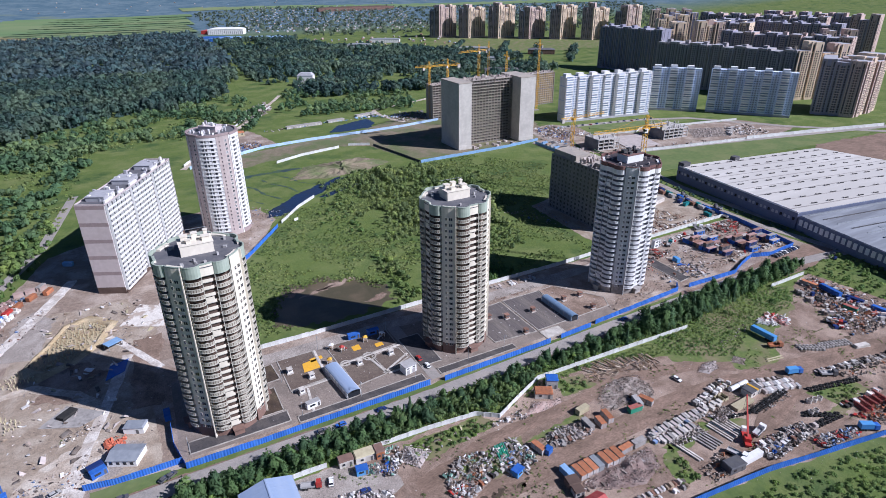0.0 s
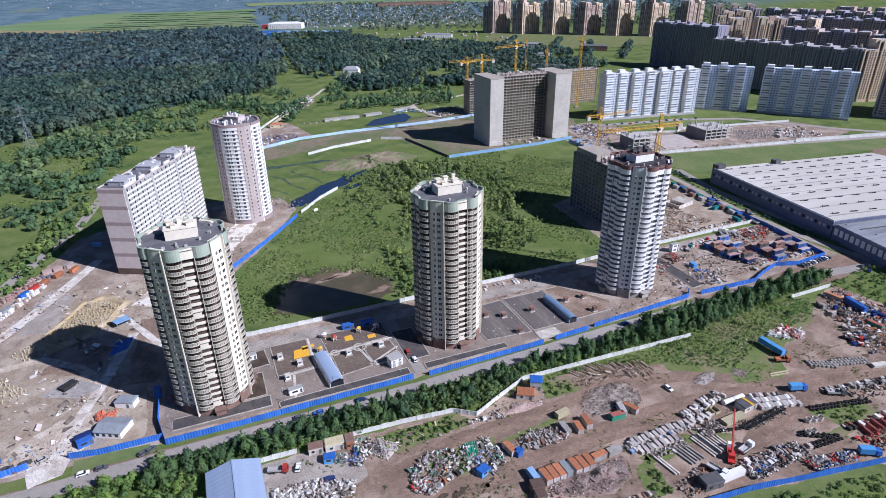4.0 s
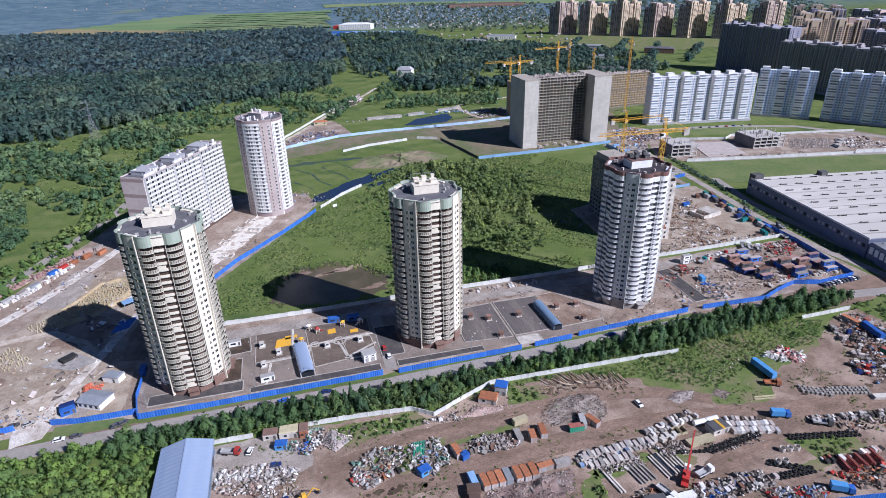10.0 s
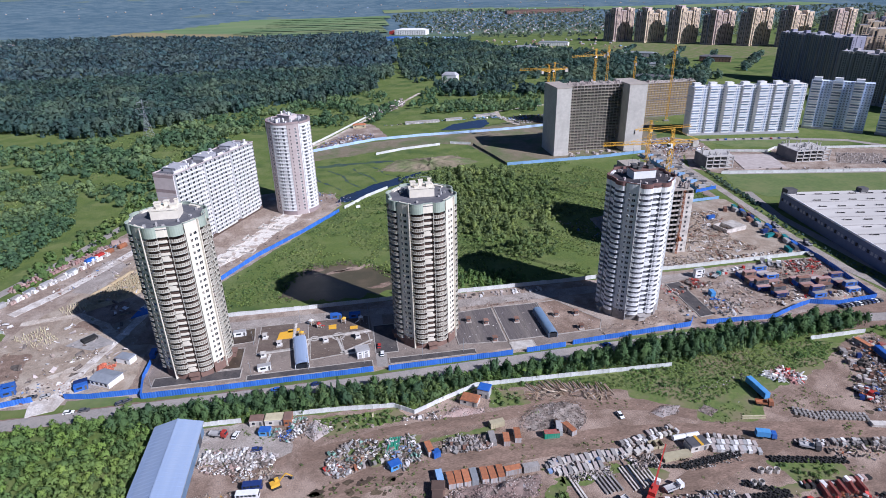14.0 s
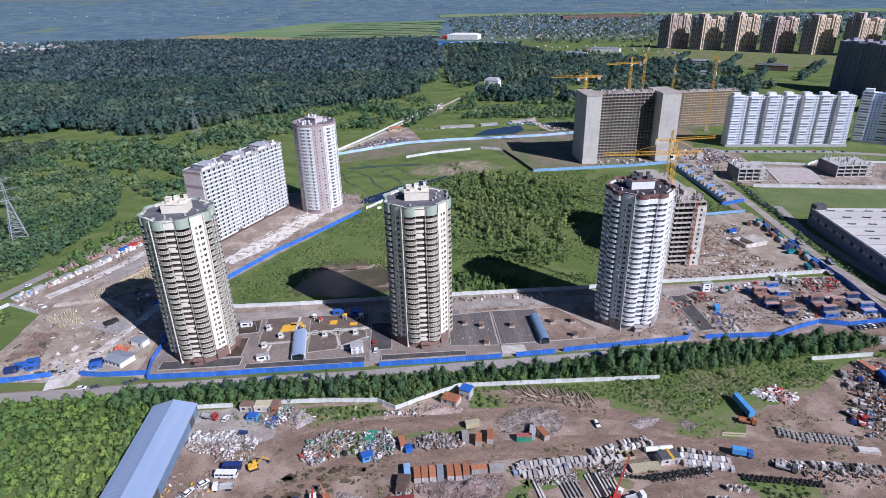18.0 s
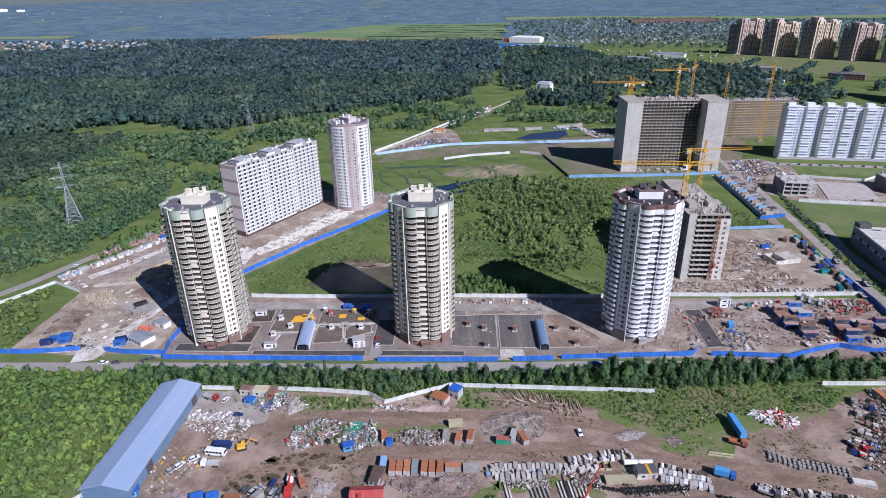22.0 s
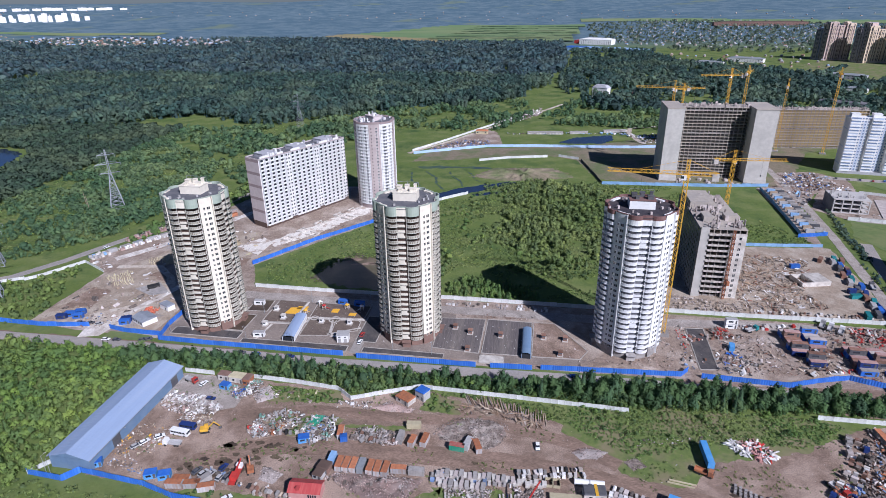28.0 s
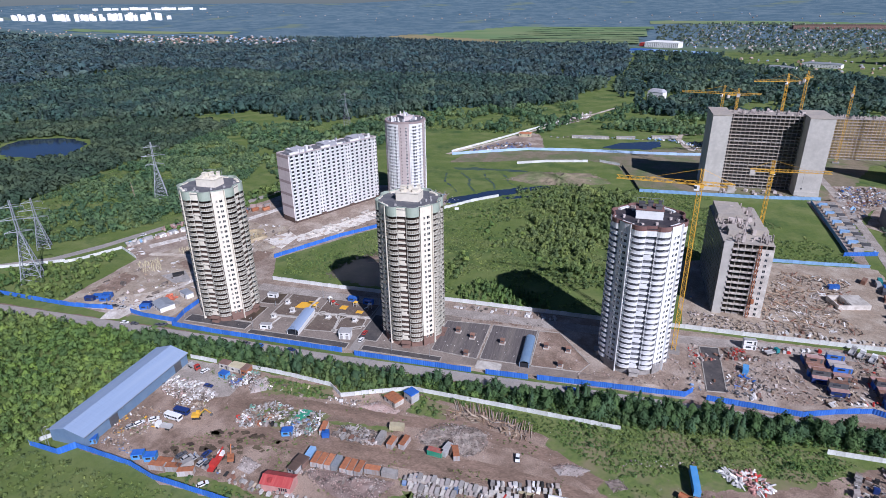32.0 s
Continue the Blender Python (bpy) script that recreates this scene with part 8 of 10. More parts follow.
for x, y, r, c in ((353, 332, 10, "blue"), (372.6, 293, 12, "teal"), (369, 270, 80, "teal"), (383, 330, 75, "old_rust"), (374, 300, 15, "navy"), (373, 345, 60, "old_rust"), (386, 345, 75, "old_rust")):
    again(("cont", c), container(M[c]), x, y, 0.05, r, "weathered storage container beside the site road")
CARS = ["white", "dark_grey", "grey_paint", "navy", "red", "blue"]
CAR_LABEL = {"white": "white parked car", "dark_grey": "black parked car", "grey_paint": "silver-grey parked car", "navy": "dark blue parked car", "red": "red parked car", "blue": "blue parked car"}


def park(x, y, r, c, where):
    again(("car", c), car(M[c]), x, y, 0.12, r, CAR_LABEL[c] + " " + where)


for k in range(10):
    park(348 + 2.7 * k, 200.6 + 0.2 * k, 95, CARS[(k * 5) % 4] if k % 3 else "dark_grey", "by the blue fence")
for x, y, r, c in ((-60.4, 201.3, 20, "dark_grey"), (-54.6, 201.8, 20, "dark_grey"), (-49, 201.6, 25, "grey_paint"), (-28, 188, 5, "dark_grey"), (-14, 190.2, 35, "dark_grey"), (-11.5, 191, 35, "dark_grey"), (-34, 187.6, 5, "white")):
    park(x, y, r, c, "near the site gate")
for x, y, r, c in ((210, 191, 3, "blue"), (70, 187, 2, "navy"), (44, 186.5, 2, "dark_grey"), (100, 212, 85, "red"), (101, 205, 85, "white"), (-120, 300, 65, "white"), (338, 190, 0, "white"), (352, 188, 5, "grey_paint"), (380, 186, 20, "dark_grey"), (384, 184, 15, "dark_grey"), (378, 180, 25, "navy"), (52, 186.3, 182, "blue")):
    park(x, y, r, c, "on the road")
for x, y, r, c in ((344, 254, 60, "white"), (341, 256.5, 60, "grey_paint"), (348, 251, 60, "white"), (303, 246, 30, "teal"), (377, 262, 85, "navy"), (388, 276, 80, "dark_grey"), (388, 308, 80, "dark_grey")):
    again(("lorry", c), lorry(M[c], M["grey_paint"], 7.5, False), x, y, 0.1, r, "parked flatbed lorry on the building site")


def excavator(colour):
    def build():
        t = thing("excavator", 0, 0, 0, 0, "", "excavator")
        for s in (-1, 1):
            part("track", Geo().box(0, s * 1.1, 0, 3.6, 0.6, 0.8, 0, 0, 0.1), M["black"], t)
        part("house", Geo().box(-0.3, 0, 0.9, 3.2, 2.5, 1.2).box(0.6, 0.7, 2.1, 1.4, 1.0, 1.0), colour, t)
        a = part("boom", Geo().tube((1.0, 0, 1.6), (4.0, 0, 4.4), 0.25, 4).tube((4.0, 0, 4.4), (6.2, 0, 2.0), 0.2, 4), colour, t)
        part("bucket", Geo().box(6.2, 0, 1.0, 0.9, 1.1, 1.0, 0, 0, 0.3), M["dark_grey"], a)
        return t
    return build


def play_set(colour):
    def build():
        t = thing("play_set", 0, 0, 0, 0, "", "play equipment")
        for sx in (-1, 1):
            for sy in (-1, 1):
                part("post", Geo().box(sx * 0.9, sy * 0.9, 0, 0.14, 0.14, 2.6), M["white"], t)
        part("platform", Geo().box(0, 0, 1.1, 2.0, 2.0, 0.12), M["timber"], t)
        part("roof", Geo().box(0, 0, 2.6, 2.3, 2.3, 0.8, 0, 0, 0.8), colour, t)
        part("slide", Geo().hexa([(1.0, -0.4, 1.1), (3.2, -0.4, 0.1), (3.2, 0.4, 0.1), (1.0, 0.4, 1.1)], [(1.0, -0.4, 1.2), (3.2, -0.4, 0.2), (3.2, 0.4, 0.2), (1.0, 0.4, 1.2)]), colour, t)
        return t
    return build


for x, y, a, c in ((70, 236, 20, "red"), (83, 238.5, 80, "yellow"), (66, 240, 140, "white"), (92, 238, 200, "white"), (61.5, 229, 60, "yellow")):
    again(("play", c), play_set(M[c]), x, y, 0.22, a, {"red": "small play tower with a red roof", "yellow": "small play tower with a yellow roof", "white": "small white play tower on the court"}[c])
again("yellow_excavator", excavator(M["yellow"]), 57.2, 129.6, 0.1, 20, "yellow excavator among the scrap")
again("dark_panels", stack(M["black"], 7.0, 4.2, 3, 0.4, 0.05, "panel_stack", "panels"), -46.5, 247.5, 0.3, 42, "stack of black panels on a concrete slab")

M["pit_sand"] = mat("yellow_pit_sand", (0.42, 0.33, 0.20), (0.31, 0.24, 0.14), 0.5, (0.50, 0.42, 0.29), 0.1, 0.6, bump=0.4, grit=0.3)
M["blinding"] = mat("white_blinding", (0.74, 0.70, 0.64), (0.60, 0.555, 0.50), 0.35, (0.36, 0.28, 0.22), 0.16, 0.8, bump=0.2, grit=0.2, edge3=(0.52, 0.60))
M["slab_pale"] = mat("dusty_slabs", (0.70, 0.66, 0.61), (0.58, 0.535, 0.49), 0.4, (0.36, 0.30, 0.25), 0.15, 0.7, bump=0.2, grit=0.3)
M["orange_brick"] = mat("orange_red_brick", (0.55, 0.16, 0.09), (0.46, 0.13, 0.075), 0.9, (0.40, 0.14, 0.09), 0.3, 0.5, island=0.2)
M["slate"] = mat("slate_grey_roof", (0.26, 0.28, 0.32), (0.21, 0.23, 0.265), 0.6, (0.31, 0.33, 0.36), 0.2, 0.5)
# ---- west lot ----
ribbon("slab_road", [(-45, 200), (-43.7, 204), (-39.9, 220.5), (-32.8, 243), (-28, 262), (-22, 284)], 4.8, 0.16, M["slab_pale"], 0.6, 3, label="pale track of concrete road slabs", category="track")
ribbon("slab_road", [(-32, 243), (-44, 262), (-62, 276), (-90, 272)], 5.0, 0.15, M["pale_sand"], 1.2, 3, label="dusty pale wheel track", category="track")
for poly, m, lab in (([(-58, 200), (-30, 201), (-20, 216), (-34, 222), (-56, 214)], "gravel", "pale dusty ground by the west gate"), ([(-76, 306), (-60, 300), (-56, 340), (-64, 356), (-76, 340)], "gravel", "pale trampled ground beside the west road"), ([(-60, 262), (-44, 256), (-30, 272), (-42, 288), (-58, 284)], "soil", "dark damp soil of the west lot"), ([(-84, 214), (-68, 218), (-72, 240), (-86, 242)], "soil", "damp brown soil of the west lot"), ([(-22, 240), (-10, 236), (-6, 296), (-20, 296)], "soil", "trodden brown soil behind the tower")):
    sheet("bare_patch", poly, 0.12, M[m], 2.4, 1.2, label=lab)
solo("concrete_slab", Geo().prism([(-57, 244), (-47, 254.5), (-32, 242), (-42, 237)], 0.0, 0.3), M["concrete_grey"], "grey concrete slab on the west lot", "slab")
solo("concrete_slab", Geo().prism([(-25, 314), (-14, 334), (-3, 326), (-4, 303)], 0.0, 0.45), M["blinding"], "white blinding slab beside the flats", "slab")
PIT = dense([(-57, 310), (-50, 326), (-40, 330), (-29, 319), (-35, 303), (-45, 291), (-57, 284), (-65, 293)], 2.0, 0.7)
pcx, pcy = -46.5, 308.0
n = len(PIT)
rings = [[(pcx + (x - pcx) * k, pcy + (y - pcy) * k, h * (1 + 0.5 * noise.noise(Vector((x * 0.2, y * 0.2, 2.0))))) for x, y in PIT] for k, h in ((1.22, 0.05), (1.08, 0.8), (1.02, 1.5), (0.97, 1.3), (0.92, 0.16))]
g = Geo().add([p for ring in rings for p in ring], [(a * n + i, (a + 1) * n + i, (a + 1) * n + (i + 1) % n, a * n + (i + 1) % n) for a in range(4) for i in range(n)])
solo("pit_bank", g, M["pit_sand"], "sandy bank heaped round the foundation pit", "soil", "structure", smooth=True)
sheet("pit_floor", [(pcx + (x - pcx) * 0.97, pcy + (y - pcy) * 0.97) for x, y in PIT[::3]], 0.18, M["pit_sand"], 0.3, label="yellow sandy floor of the foundation pit")
solo("tarpaulin", Geo().prism([(-32, 266), (-24, 270), (-22, 280), (-30, 277)], 0.1, 0.5), M["blue"], "dark blue tarpaulin spread on the west lot", "tarpaulin")
sheet("gate_apron", [(-54, 200), (-39, 200), (-41, 191), (-52, 188)], 0.2, M["slab_pale"], 0.6, 1.2, label="pale concrete apron of the west gate", category="paving")
sheet("road_verge", [(-38, 189.6), (-10, 190), (-12, 195), (-38, 196.5)], 0.15, M["lawn"], 0.6, 1.2, label="grass verge before the blue fence", category="grass")
sheet("bare_patch", [(-70, 197), (-42, 197), (-33, 203), (-29, 224), (-46, 224), (-62, 212)], 0.14, M["pale_sand"], 1.8, 1.2, label="pale trampled ground inside the west gate")
for poly, sd in (([(-56, 309), (-49, 323), (-40, 327), (-31, 318), (-37, 304), (-46, 293), (-56, 286), (-62, 293)], 1), ([(-88, 256), (-75, 267), (-62, 250), (-71, 244)], 2), ([(-76, 285), (-66, 296), (-60, 284), (-68, 276)], 3)):
    g = Geo()
    for x, y in scatter(poly, 1.9, 0.3):
        h = rnd.uniform(0.7, 1.9)
        g.box(x, y, 0, 0.34, 0.34, h, rnd.uniform(0, 90))
    solo("foundation_piles", g, M["beige"], "driven concrete piles standing in the sand", "piles", "stuff")
t = thing("site_office", -25.3, 208.6, 0, -28, "low white site office with a dark grey roof", "site office")
part("body", Geo().box(0, 0, 0, 11, 8.5, 3.0), M["white"], t)
part("roof", Geo().hexa([(-5.8, -4.6, 3.0), (5.8, -4.6, 3.0), (5.8, 4.6, 3.0), (-5.8, 4.6, 3.0)], [(-5.8, -0.2, 4.2), (5.8, -0.2, 4.2), (5.8, 0.2, 4.2), (-5.8, 0.2, 4.2)]), M["slate"], t)
for k in range(4):
    part("window", Geo().box(-4 + 2.6 * k, -4.28, 1.0, 1.2, 0.1, 1.2), M["glass"], t)
t = thing("site_office", -21.5, 224, 0, -25, "small white site hut with a grey roof", "site office")
part("body", Geo().box(0, 0, 0, 8, 4.5, 3.0), M["white"], t)
part("roof", Geo().box(0, 0, 3.0, 8.6, 5.1, 0.5, 0, 0, 0.15), M["slate"], t)
part("door", Geo().box(1.5, -2.28, 0, 1.0, 0.1, 2.1), M["dark_grey"], t)
heap("brick_pile", [(-33, 217), (-26, 217), (-25, 222), (-32, 223)], 160, 0.9, 2.4, [M["orange_brick"]], 1.1, "pile of orange-red bricks", "bricks", 0.6, 1.2, 15, fill=0.0)
for x, y, r, c in ((-35, 204.4, 20, "blue"), (-36, 207.5, 20, "navy"), (-72, 208, 15, "blue"), (-68, 211, 15, "blue"), (-75, 204.5, 15, "navy"), (-66, 206.5, 15, "blue"), (-9.5, 226, 90, "blue")):
    again(("cab", c), cabin(M[c], M[c], 5.5, 2.4), x, y, 0.1, r, "blue site cabin by the west gate")
t = thing("canopy", -28, 294.7, 0, 30, "blue canopy on posts beside the pit", "canopy")
part("roof", Geo().box(0, 0, 3.0, 7.5, 5, 0.25), M["pale_blue"], t)
for sx in (-1, 1):
    for sy in (-1, 1):
        part("post", Geo().box(sx * 3.4, sy * 2.2, 0, 0.2, 0.2, 3.0), M["steel"], t)
heap("building_waste", [(-52, 229), (-40, 238), (-36, 233), (-46, 227)], 90, 0.5, 1.6, [M["concrete_pale"], M["white"], M["weeds"]], 0.6, "pale waste heap on the west lot", "building waste", 0.5, 1.2, 16)
heap("building_waste", [(-66, 197), (-40, 198), (-36, 214), (-62, 214)], 170, 0.4, 1.5, [M["concrete_pale"], M["white"], M["rust"], M["blue"]], 0.5, "strewn waste near the west gate", "building waste", 0.4, 1.4, 17)
heap("building_waste", [(-58, 345), (-24, 346), (-16, 340), (-12, 300), (-30, 290), (-20, 345)], 160, 0.5, 2.0, [M["concrete_pale"], M["timber"], M["rubble"]], 0.4, "strewn timber by the flats' gable", "building waste", 0.3, 1.8, 18)
heap("building_waste", [(-92, 300), (-78, 340), (-62, 356), (-58, 344), (-72, 318), (-84, 296)], 240, 0.5, 2.0, [M["concrete_pale"], M["white"], M["blue"], M["rust"]], 0.5, "strewn stores along the west road", "building waste", 0.4, 1.6, 19)
for k in range(6):
    c = ("grey_paint", "concrete_grey", "steel")[k % 3]
    again(("cont", c), container(M[c]), -110 + 4.6 * k + rnd.uniform(-1, 1), 294 + 8.0 * k, 0.1, 62 + rnd.uniform(-8, 8), "grey storage container beside the west road")
for x, y, r, c in ((-78, 357, 60, "red"), (-74, 363, 60, "rust"), (-68, 371, 55, "rust"), (-64, 383, 60, "concrete_grey"), (-82, 350, 60, "blue"), (-60, 375, 60, "rust"), (-51, 411, -28, "pale_blue")):
    again(("cont", c), container(M[c]), x, y, 0.1, r, "weathered storage container by the flats")
heap("concrete_elements", [(-113, 276), (-92, 264), (-90, 268), (-108, 282)], 60, 1.0, 3.0, [M["concrete_pale"], M["white"]], 0.6, "pale concrete elements by the road bend", "concrete elements", 0.3, 1.6, 20)
# ground works before the long flats
for k, (x, y, a) in enumerate(((10, 352, 70), (18, 368, 70), (27, 388, 70), (34, 402, 70), (6, 334, 70), (36, 382, 160), (20, 345, 160))):
    t = thing("foundation", x, y, 0, a, "low concrete foundation walls before the flats", "foundation")
    for b, c, d, e in ((0, -3, 9, 0.5), (0, 3, 9, 0.5), (-4.3, 0, 0.5, 5.5), (2, 0, 0.5, 5.5)):
        part("wall", Geo().box(b, c, 0, d, e, 1.0 + 0.3 * (k % 3)), M["concrete_pale"], t)
sheet("foundation_slab", [(2, 318), (26, 352), (48, 398), (60, 420), (44, 428), (30, 396), (8, 352), (-6, 326)], 0.11, M["blinding"], 2.6, label="pale blinding and gravel before the flats")
heap("building_waste", [(-4, 300), (56, 378), (76, 410), (66, 440), (48, 400), (4, 330)], 420, 0.5, 2.2, [M["concrete_pale"], M["timber"], M["rubble"], M["sand"]], 0.4, "strewn concrete and timber before the flats", "building waste", 0.35, 1.5, 21)
heap("building_waste", [(44, 440), (84, 420), (92, 440), (70, 462), (46, 462)], 200, 0.5, 2.2, [M["timber"], M["rubble"], M["rust"], M["blue"]], 0.7, "building waste round the rose tower's foot", "building waste", 0.35, 1.6, 22)
# storage strip by the eastern road, and the far dump
for k in range(30):
    c = ("grey_paint", "concrete_grey", "timber", "dark_grey", "pale_blue", "concrete_grey")[k % 6]
    again(("cont", c), container(M[c]), 386 + (k % 2) * 6.6 + 0.12 * k, 398 + 3.5 * k, 0.1, rnd.uniform(-5, 5), "pale storage container beside the site road")
heap("stores", [(382, 394), (398, 396), (404, 500), (386, 504)], 240, 0.6, 2.4, [M["white"], M["concrete_grey"], M["pale_blue"], M["timber"]], 0.8, "stacked stores beside the site road", "stores", 0.5, 1.4, 23)
heap("stores", [(58, 612), (88, 662), (126, 664), (123, 641), (90, 622)], 520, 1.0, 3.4, [M["navy"], M["rust"], M["white"], M["pink_rubble"], M["blue"]], 1.2, "dark mixed stores behind the pale fence", "stores", 0.5, 1.4, 24)
heap("stores", [(140, 700), (205, 706), (250, 722), (200, 718), (140, 708)], 120, 1.2, 3.6, [M["white"], M["concrete_pale"], M["pale_blue"], M["blue"]], 1.4, "pale stores in a long row by the pond", "stores", 0.5, 1.6, 25)
heap("stores", [(312, 700), (345, 686), (352, 716), (316, 720)], 160, 1.0, 3.2, [M["white"], M["rust"], M["pink_rubble"], M["blue"]], 1.4, "mixed stores beside the short frame", "stores", 0.5, 1.4, 26)
heap("stores", [(420, 500), (446, 508), (442, 545), (418, 560), (408, 520)], 330, 1.0, 3.4, [M["white"], M["blue"], M["rust"], M["concrete_grey"]], 1.4, "mixed stores by the far crane", "stores", 0.5, 1.4, 27)
heap("soil_heap", [(118, 512), (140, 545), (200, 552), (222, 520), (190, 505), (150, 500)], 80, 0.4, 1.4, [M["sand"]], 4.6, "low weedy heap of dry soil on the meadow", "soil", seed=28, mound=True, bare=M["dry_ground"])
for k in range(14):
    park(452 + 9.6 * k, 545 - 1.5 * k + 1.5 * (k % 2), 70, CARS[(k * 7) % 6], "before the white flats")
t = thing("notice_board", 96.9, 413.6, 0, 20, "small white board beside the flooded ditch", "board")
part("board", Geo().box(0, 0, 0.4, 3.4, 0.3, 2.0), M["white"], t)
part("post", Geo().box(-1.3, 0, 0, 0.15, 0.2, 0.5).box(1.3, 0, 0, 0.15, 0.2, 0.5), M["steel"], t)

heap("building_waste", [(-86, 202), (-62, 202), (-30, 216), (-20, 240), (-34, 260), (-66, 270), (-88, 258)], 110, 0.9, 4.4, [M["concrete_pale"], M["white"], M["timber"], M["rubble"]], 0.3, "scattered blocks and boards over the west lot", "building waste", 0.35, 1.6, 75)
heap("building_waste", [(-64, 270), (-30, 262), (-10, 296), (-14, 345), (-56, 345), (-66, 310)], 130, 0.8, 4.4, [M["concrete_pale"], M["white"], M["timber"], M["beige"]], 0.3, "scattered formwork round the foundation pit", "building waste", 0.3, 1.8, 76)
heap("building_waste", [(108, 238), (136, 238), (136, 243), (110, 243)], 90, 0.3, 1.2, [M["concrete_pale"], M["timber"]], 0.4, "boards and blocks behind the middle tower", "building waste", 0.4, 1.5, 77)
heap("building_waste", [(140, 206), (214, 207), (208, 236), (140, 236)], 240, 0.25, 1.0, [M["white"], M["timber"], M["rubble"]], 0.25, "scattered boards on the garage roofs", "building waste", 0.3, 1.7, 78)
heap("building_waste", [(38, 203), (96, 206), (96, 242), (38, 242)], 170, 0.25, 0.9, [M["white"], M["timber"], M["rubble"]], 0.25, "scattered materials on the unfinished court", "building waste", 0.4, 1.4, 79)

# brick stacks and a slab road along the west road
def pallet_rows(name, line, rows, gap, size, tiers, mats, label, category, seed):
    """Rows of stacked loads along a line; rows lie side by side to its left."""
    r = random.Random(seed)
    g = Geo()
    for (ax, ay), (bx, by) in zip(line, line[1:]):
        d = math.dist((ax, ay), (bx, by))
        ux, uy = (bx - ax) / d, (by - ay) / d
        a = math.degrees(math.atan2(uy, ux))
        for i in range(int(d / gap)):
            for j in range(rows):
                if r.random() < 0.1:
                    continue
                k = r.randrange(len(mats))
                x, y = ax + ux * (i + 0.5) * gap - uy * j * (size + 0.35) + r.uniform(-0.2, 0.2), ay + uy * (i + 0.5) * gap + ux * j * (size + 0.35) + r.uniform(-0.2, 0.2)
                for l in range(r.randint(1, tiers)):
                    g.box(x + r.uniform(-0.08, 0.08), y + r.uniform(-0.08, 0.08), 0.1 + 1.05 * l, gap * r.uniform(0.7, 0.92), size * r.uniform(0.8, 1.0), 1.0, a + r.uniform(-5, 5), k)
    return solo(name, g, mats, label, category, "stuff")


pallet_rows("brick_rows", [(-112, 312), (-101, 331), (-91.5, 346), (-82, 361), (-76, 372)], 3, 1.9, 1.7, 2, [M["pink_roof"], M["pink_roof"], M["pink_rubble"]], "long rows of red-brown brick pallets by the west road", "brick pallets", 80)
pallet_rows("block_rows", [(-106, 296), (-97, 313), (-87, 328), (-79, 345), (-72, 361)], 3, 1.8, 1.5, 2, [M["scrap_white"], M["white"], M["concrete_pale"], M["pink_rubble"]], "white and pinkish block pallets beside the brick rows", "block pallets", 81)
pallet_rows("block_rows", [(-116, 279), (-108, 291)], 4, 2.2, 1.8, 2, [M["concrete_grey"], M["concrete_pale"], M["pale_blue"]], "grey block pallets by the road bend", "block pallets", 82)
ribbon("slab_road", [(-100, 283), (-83, 307.4), (-74, 325), (-66, 342.4), (-56, 366), (-48, 386)], 6.2, 0.21, M["slab_pale"], 0.9, 3, label="pale dusty slab road beside the stacks", category="track")
ribbon("slab_road", [(-8.5, 265), (-19, 286), (-30, 306)], 3.6, 0.21, M["slab_pale"], 0.6, 3, label="pale strip of slabs beside the pit", category="track")
for k in range(3):
    again("pink_stack", stack(M["pink_rubble"], 5.0, 3.0, 3, 0.7, 0.05, "brick_stack", "brick stack"), -75 + 5.6 * k, 379 + 1.6 * k, 0.1, 12, "stack of pale pink bricks by the road")
heap("building_waste", [(-84, 362), (-74, 360), (-70, 374), (-80, 376)], 130, 0.6, 2.2, [M["blue"], M["white"], M["dark_grey"]], 1.0, "blue and white bundles by the road", "building waste", 0.5, 1.4, 82, fill=0.1)

# low garages and concrete by the northern pond
for x, y, ln, a in ((188.8, 709.5, 44, 4), (230.7, 715.5, 22, 8), (276, 729, 30, 14)):
    t = thing("garage_row", x, y, 0, a, "long low row of pale garages by the pond", "garages")
    part("body", Geo().box(0, 0, 0, ln, 5.5, 2.6), M["concrete_pale"], t)
    part("roof", Geo().box(0, 0, 2.6, ln + 0.6, 6.1, 0.3), M["concrete_grey"], t)
    for k in range(int(ln / 4)):
        part("door", Geo().box(-ln / 2 + 2.4 + 4 * k, -2.78, 0, 2.6, 0.1, 2.1), M["grey_paint"], t)
heap("concrete_elements", [(118, 772), (138, 824), (182, 884), (180, 836), (154, 788)], 330, 2.2, 8.0, [M["concrete_pale"], M["white"], M["concrete_grey"]], 0.8, "pale concrete elements beside the dirt track", "concrete elements", 0.3, 1.6, 83, fill=0.1)
heap("stores", [(300, 700), (318, 690), (336, 672), (318, 668), (302, 676)], 140, 1.0, 3.6, [M["concrete_pale"], M["white"], M["rust"]], 0.9, "pale blocks beside the curving track", "stores", 0.5, 1.4, 84, fill=0.15)

fence([(40, 604), (71, 661), (104, 728), (142, 803)], 6.0, slab_panel(6.0, 2.4), M["white_fence"], "white fence along the diagonal track")
heap("stores", [(221, 712), (282, 720), (330, 700), (300, 690), (282, 712)], 220, 1.6, 5.0, [M["blue"], M["white"], M["pale_blue"]], 1.2, "blue and white stores between garages and pond", "stores", 0.5, 1.4, 89, fill=0.05)
heap("stores", [(402, 455), (428, 500), (458, 505), (462, 540), (444, 560), (414, 555), (404, 512)], 420, 1.0, 4.0, [M["white"], M["concrete_pale"], M["rust"], M["concrete_grey"], M["pale_blue"]], 0.9, "pale stores and formwork round the far crane", "stores", 0.4, 1.6, 90, fill=0.15)
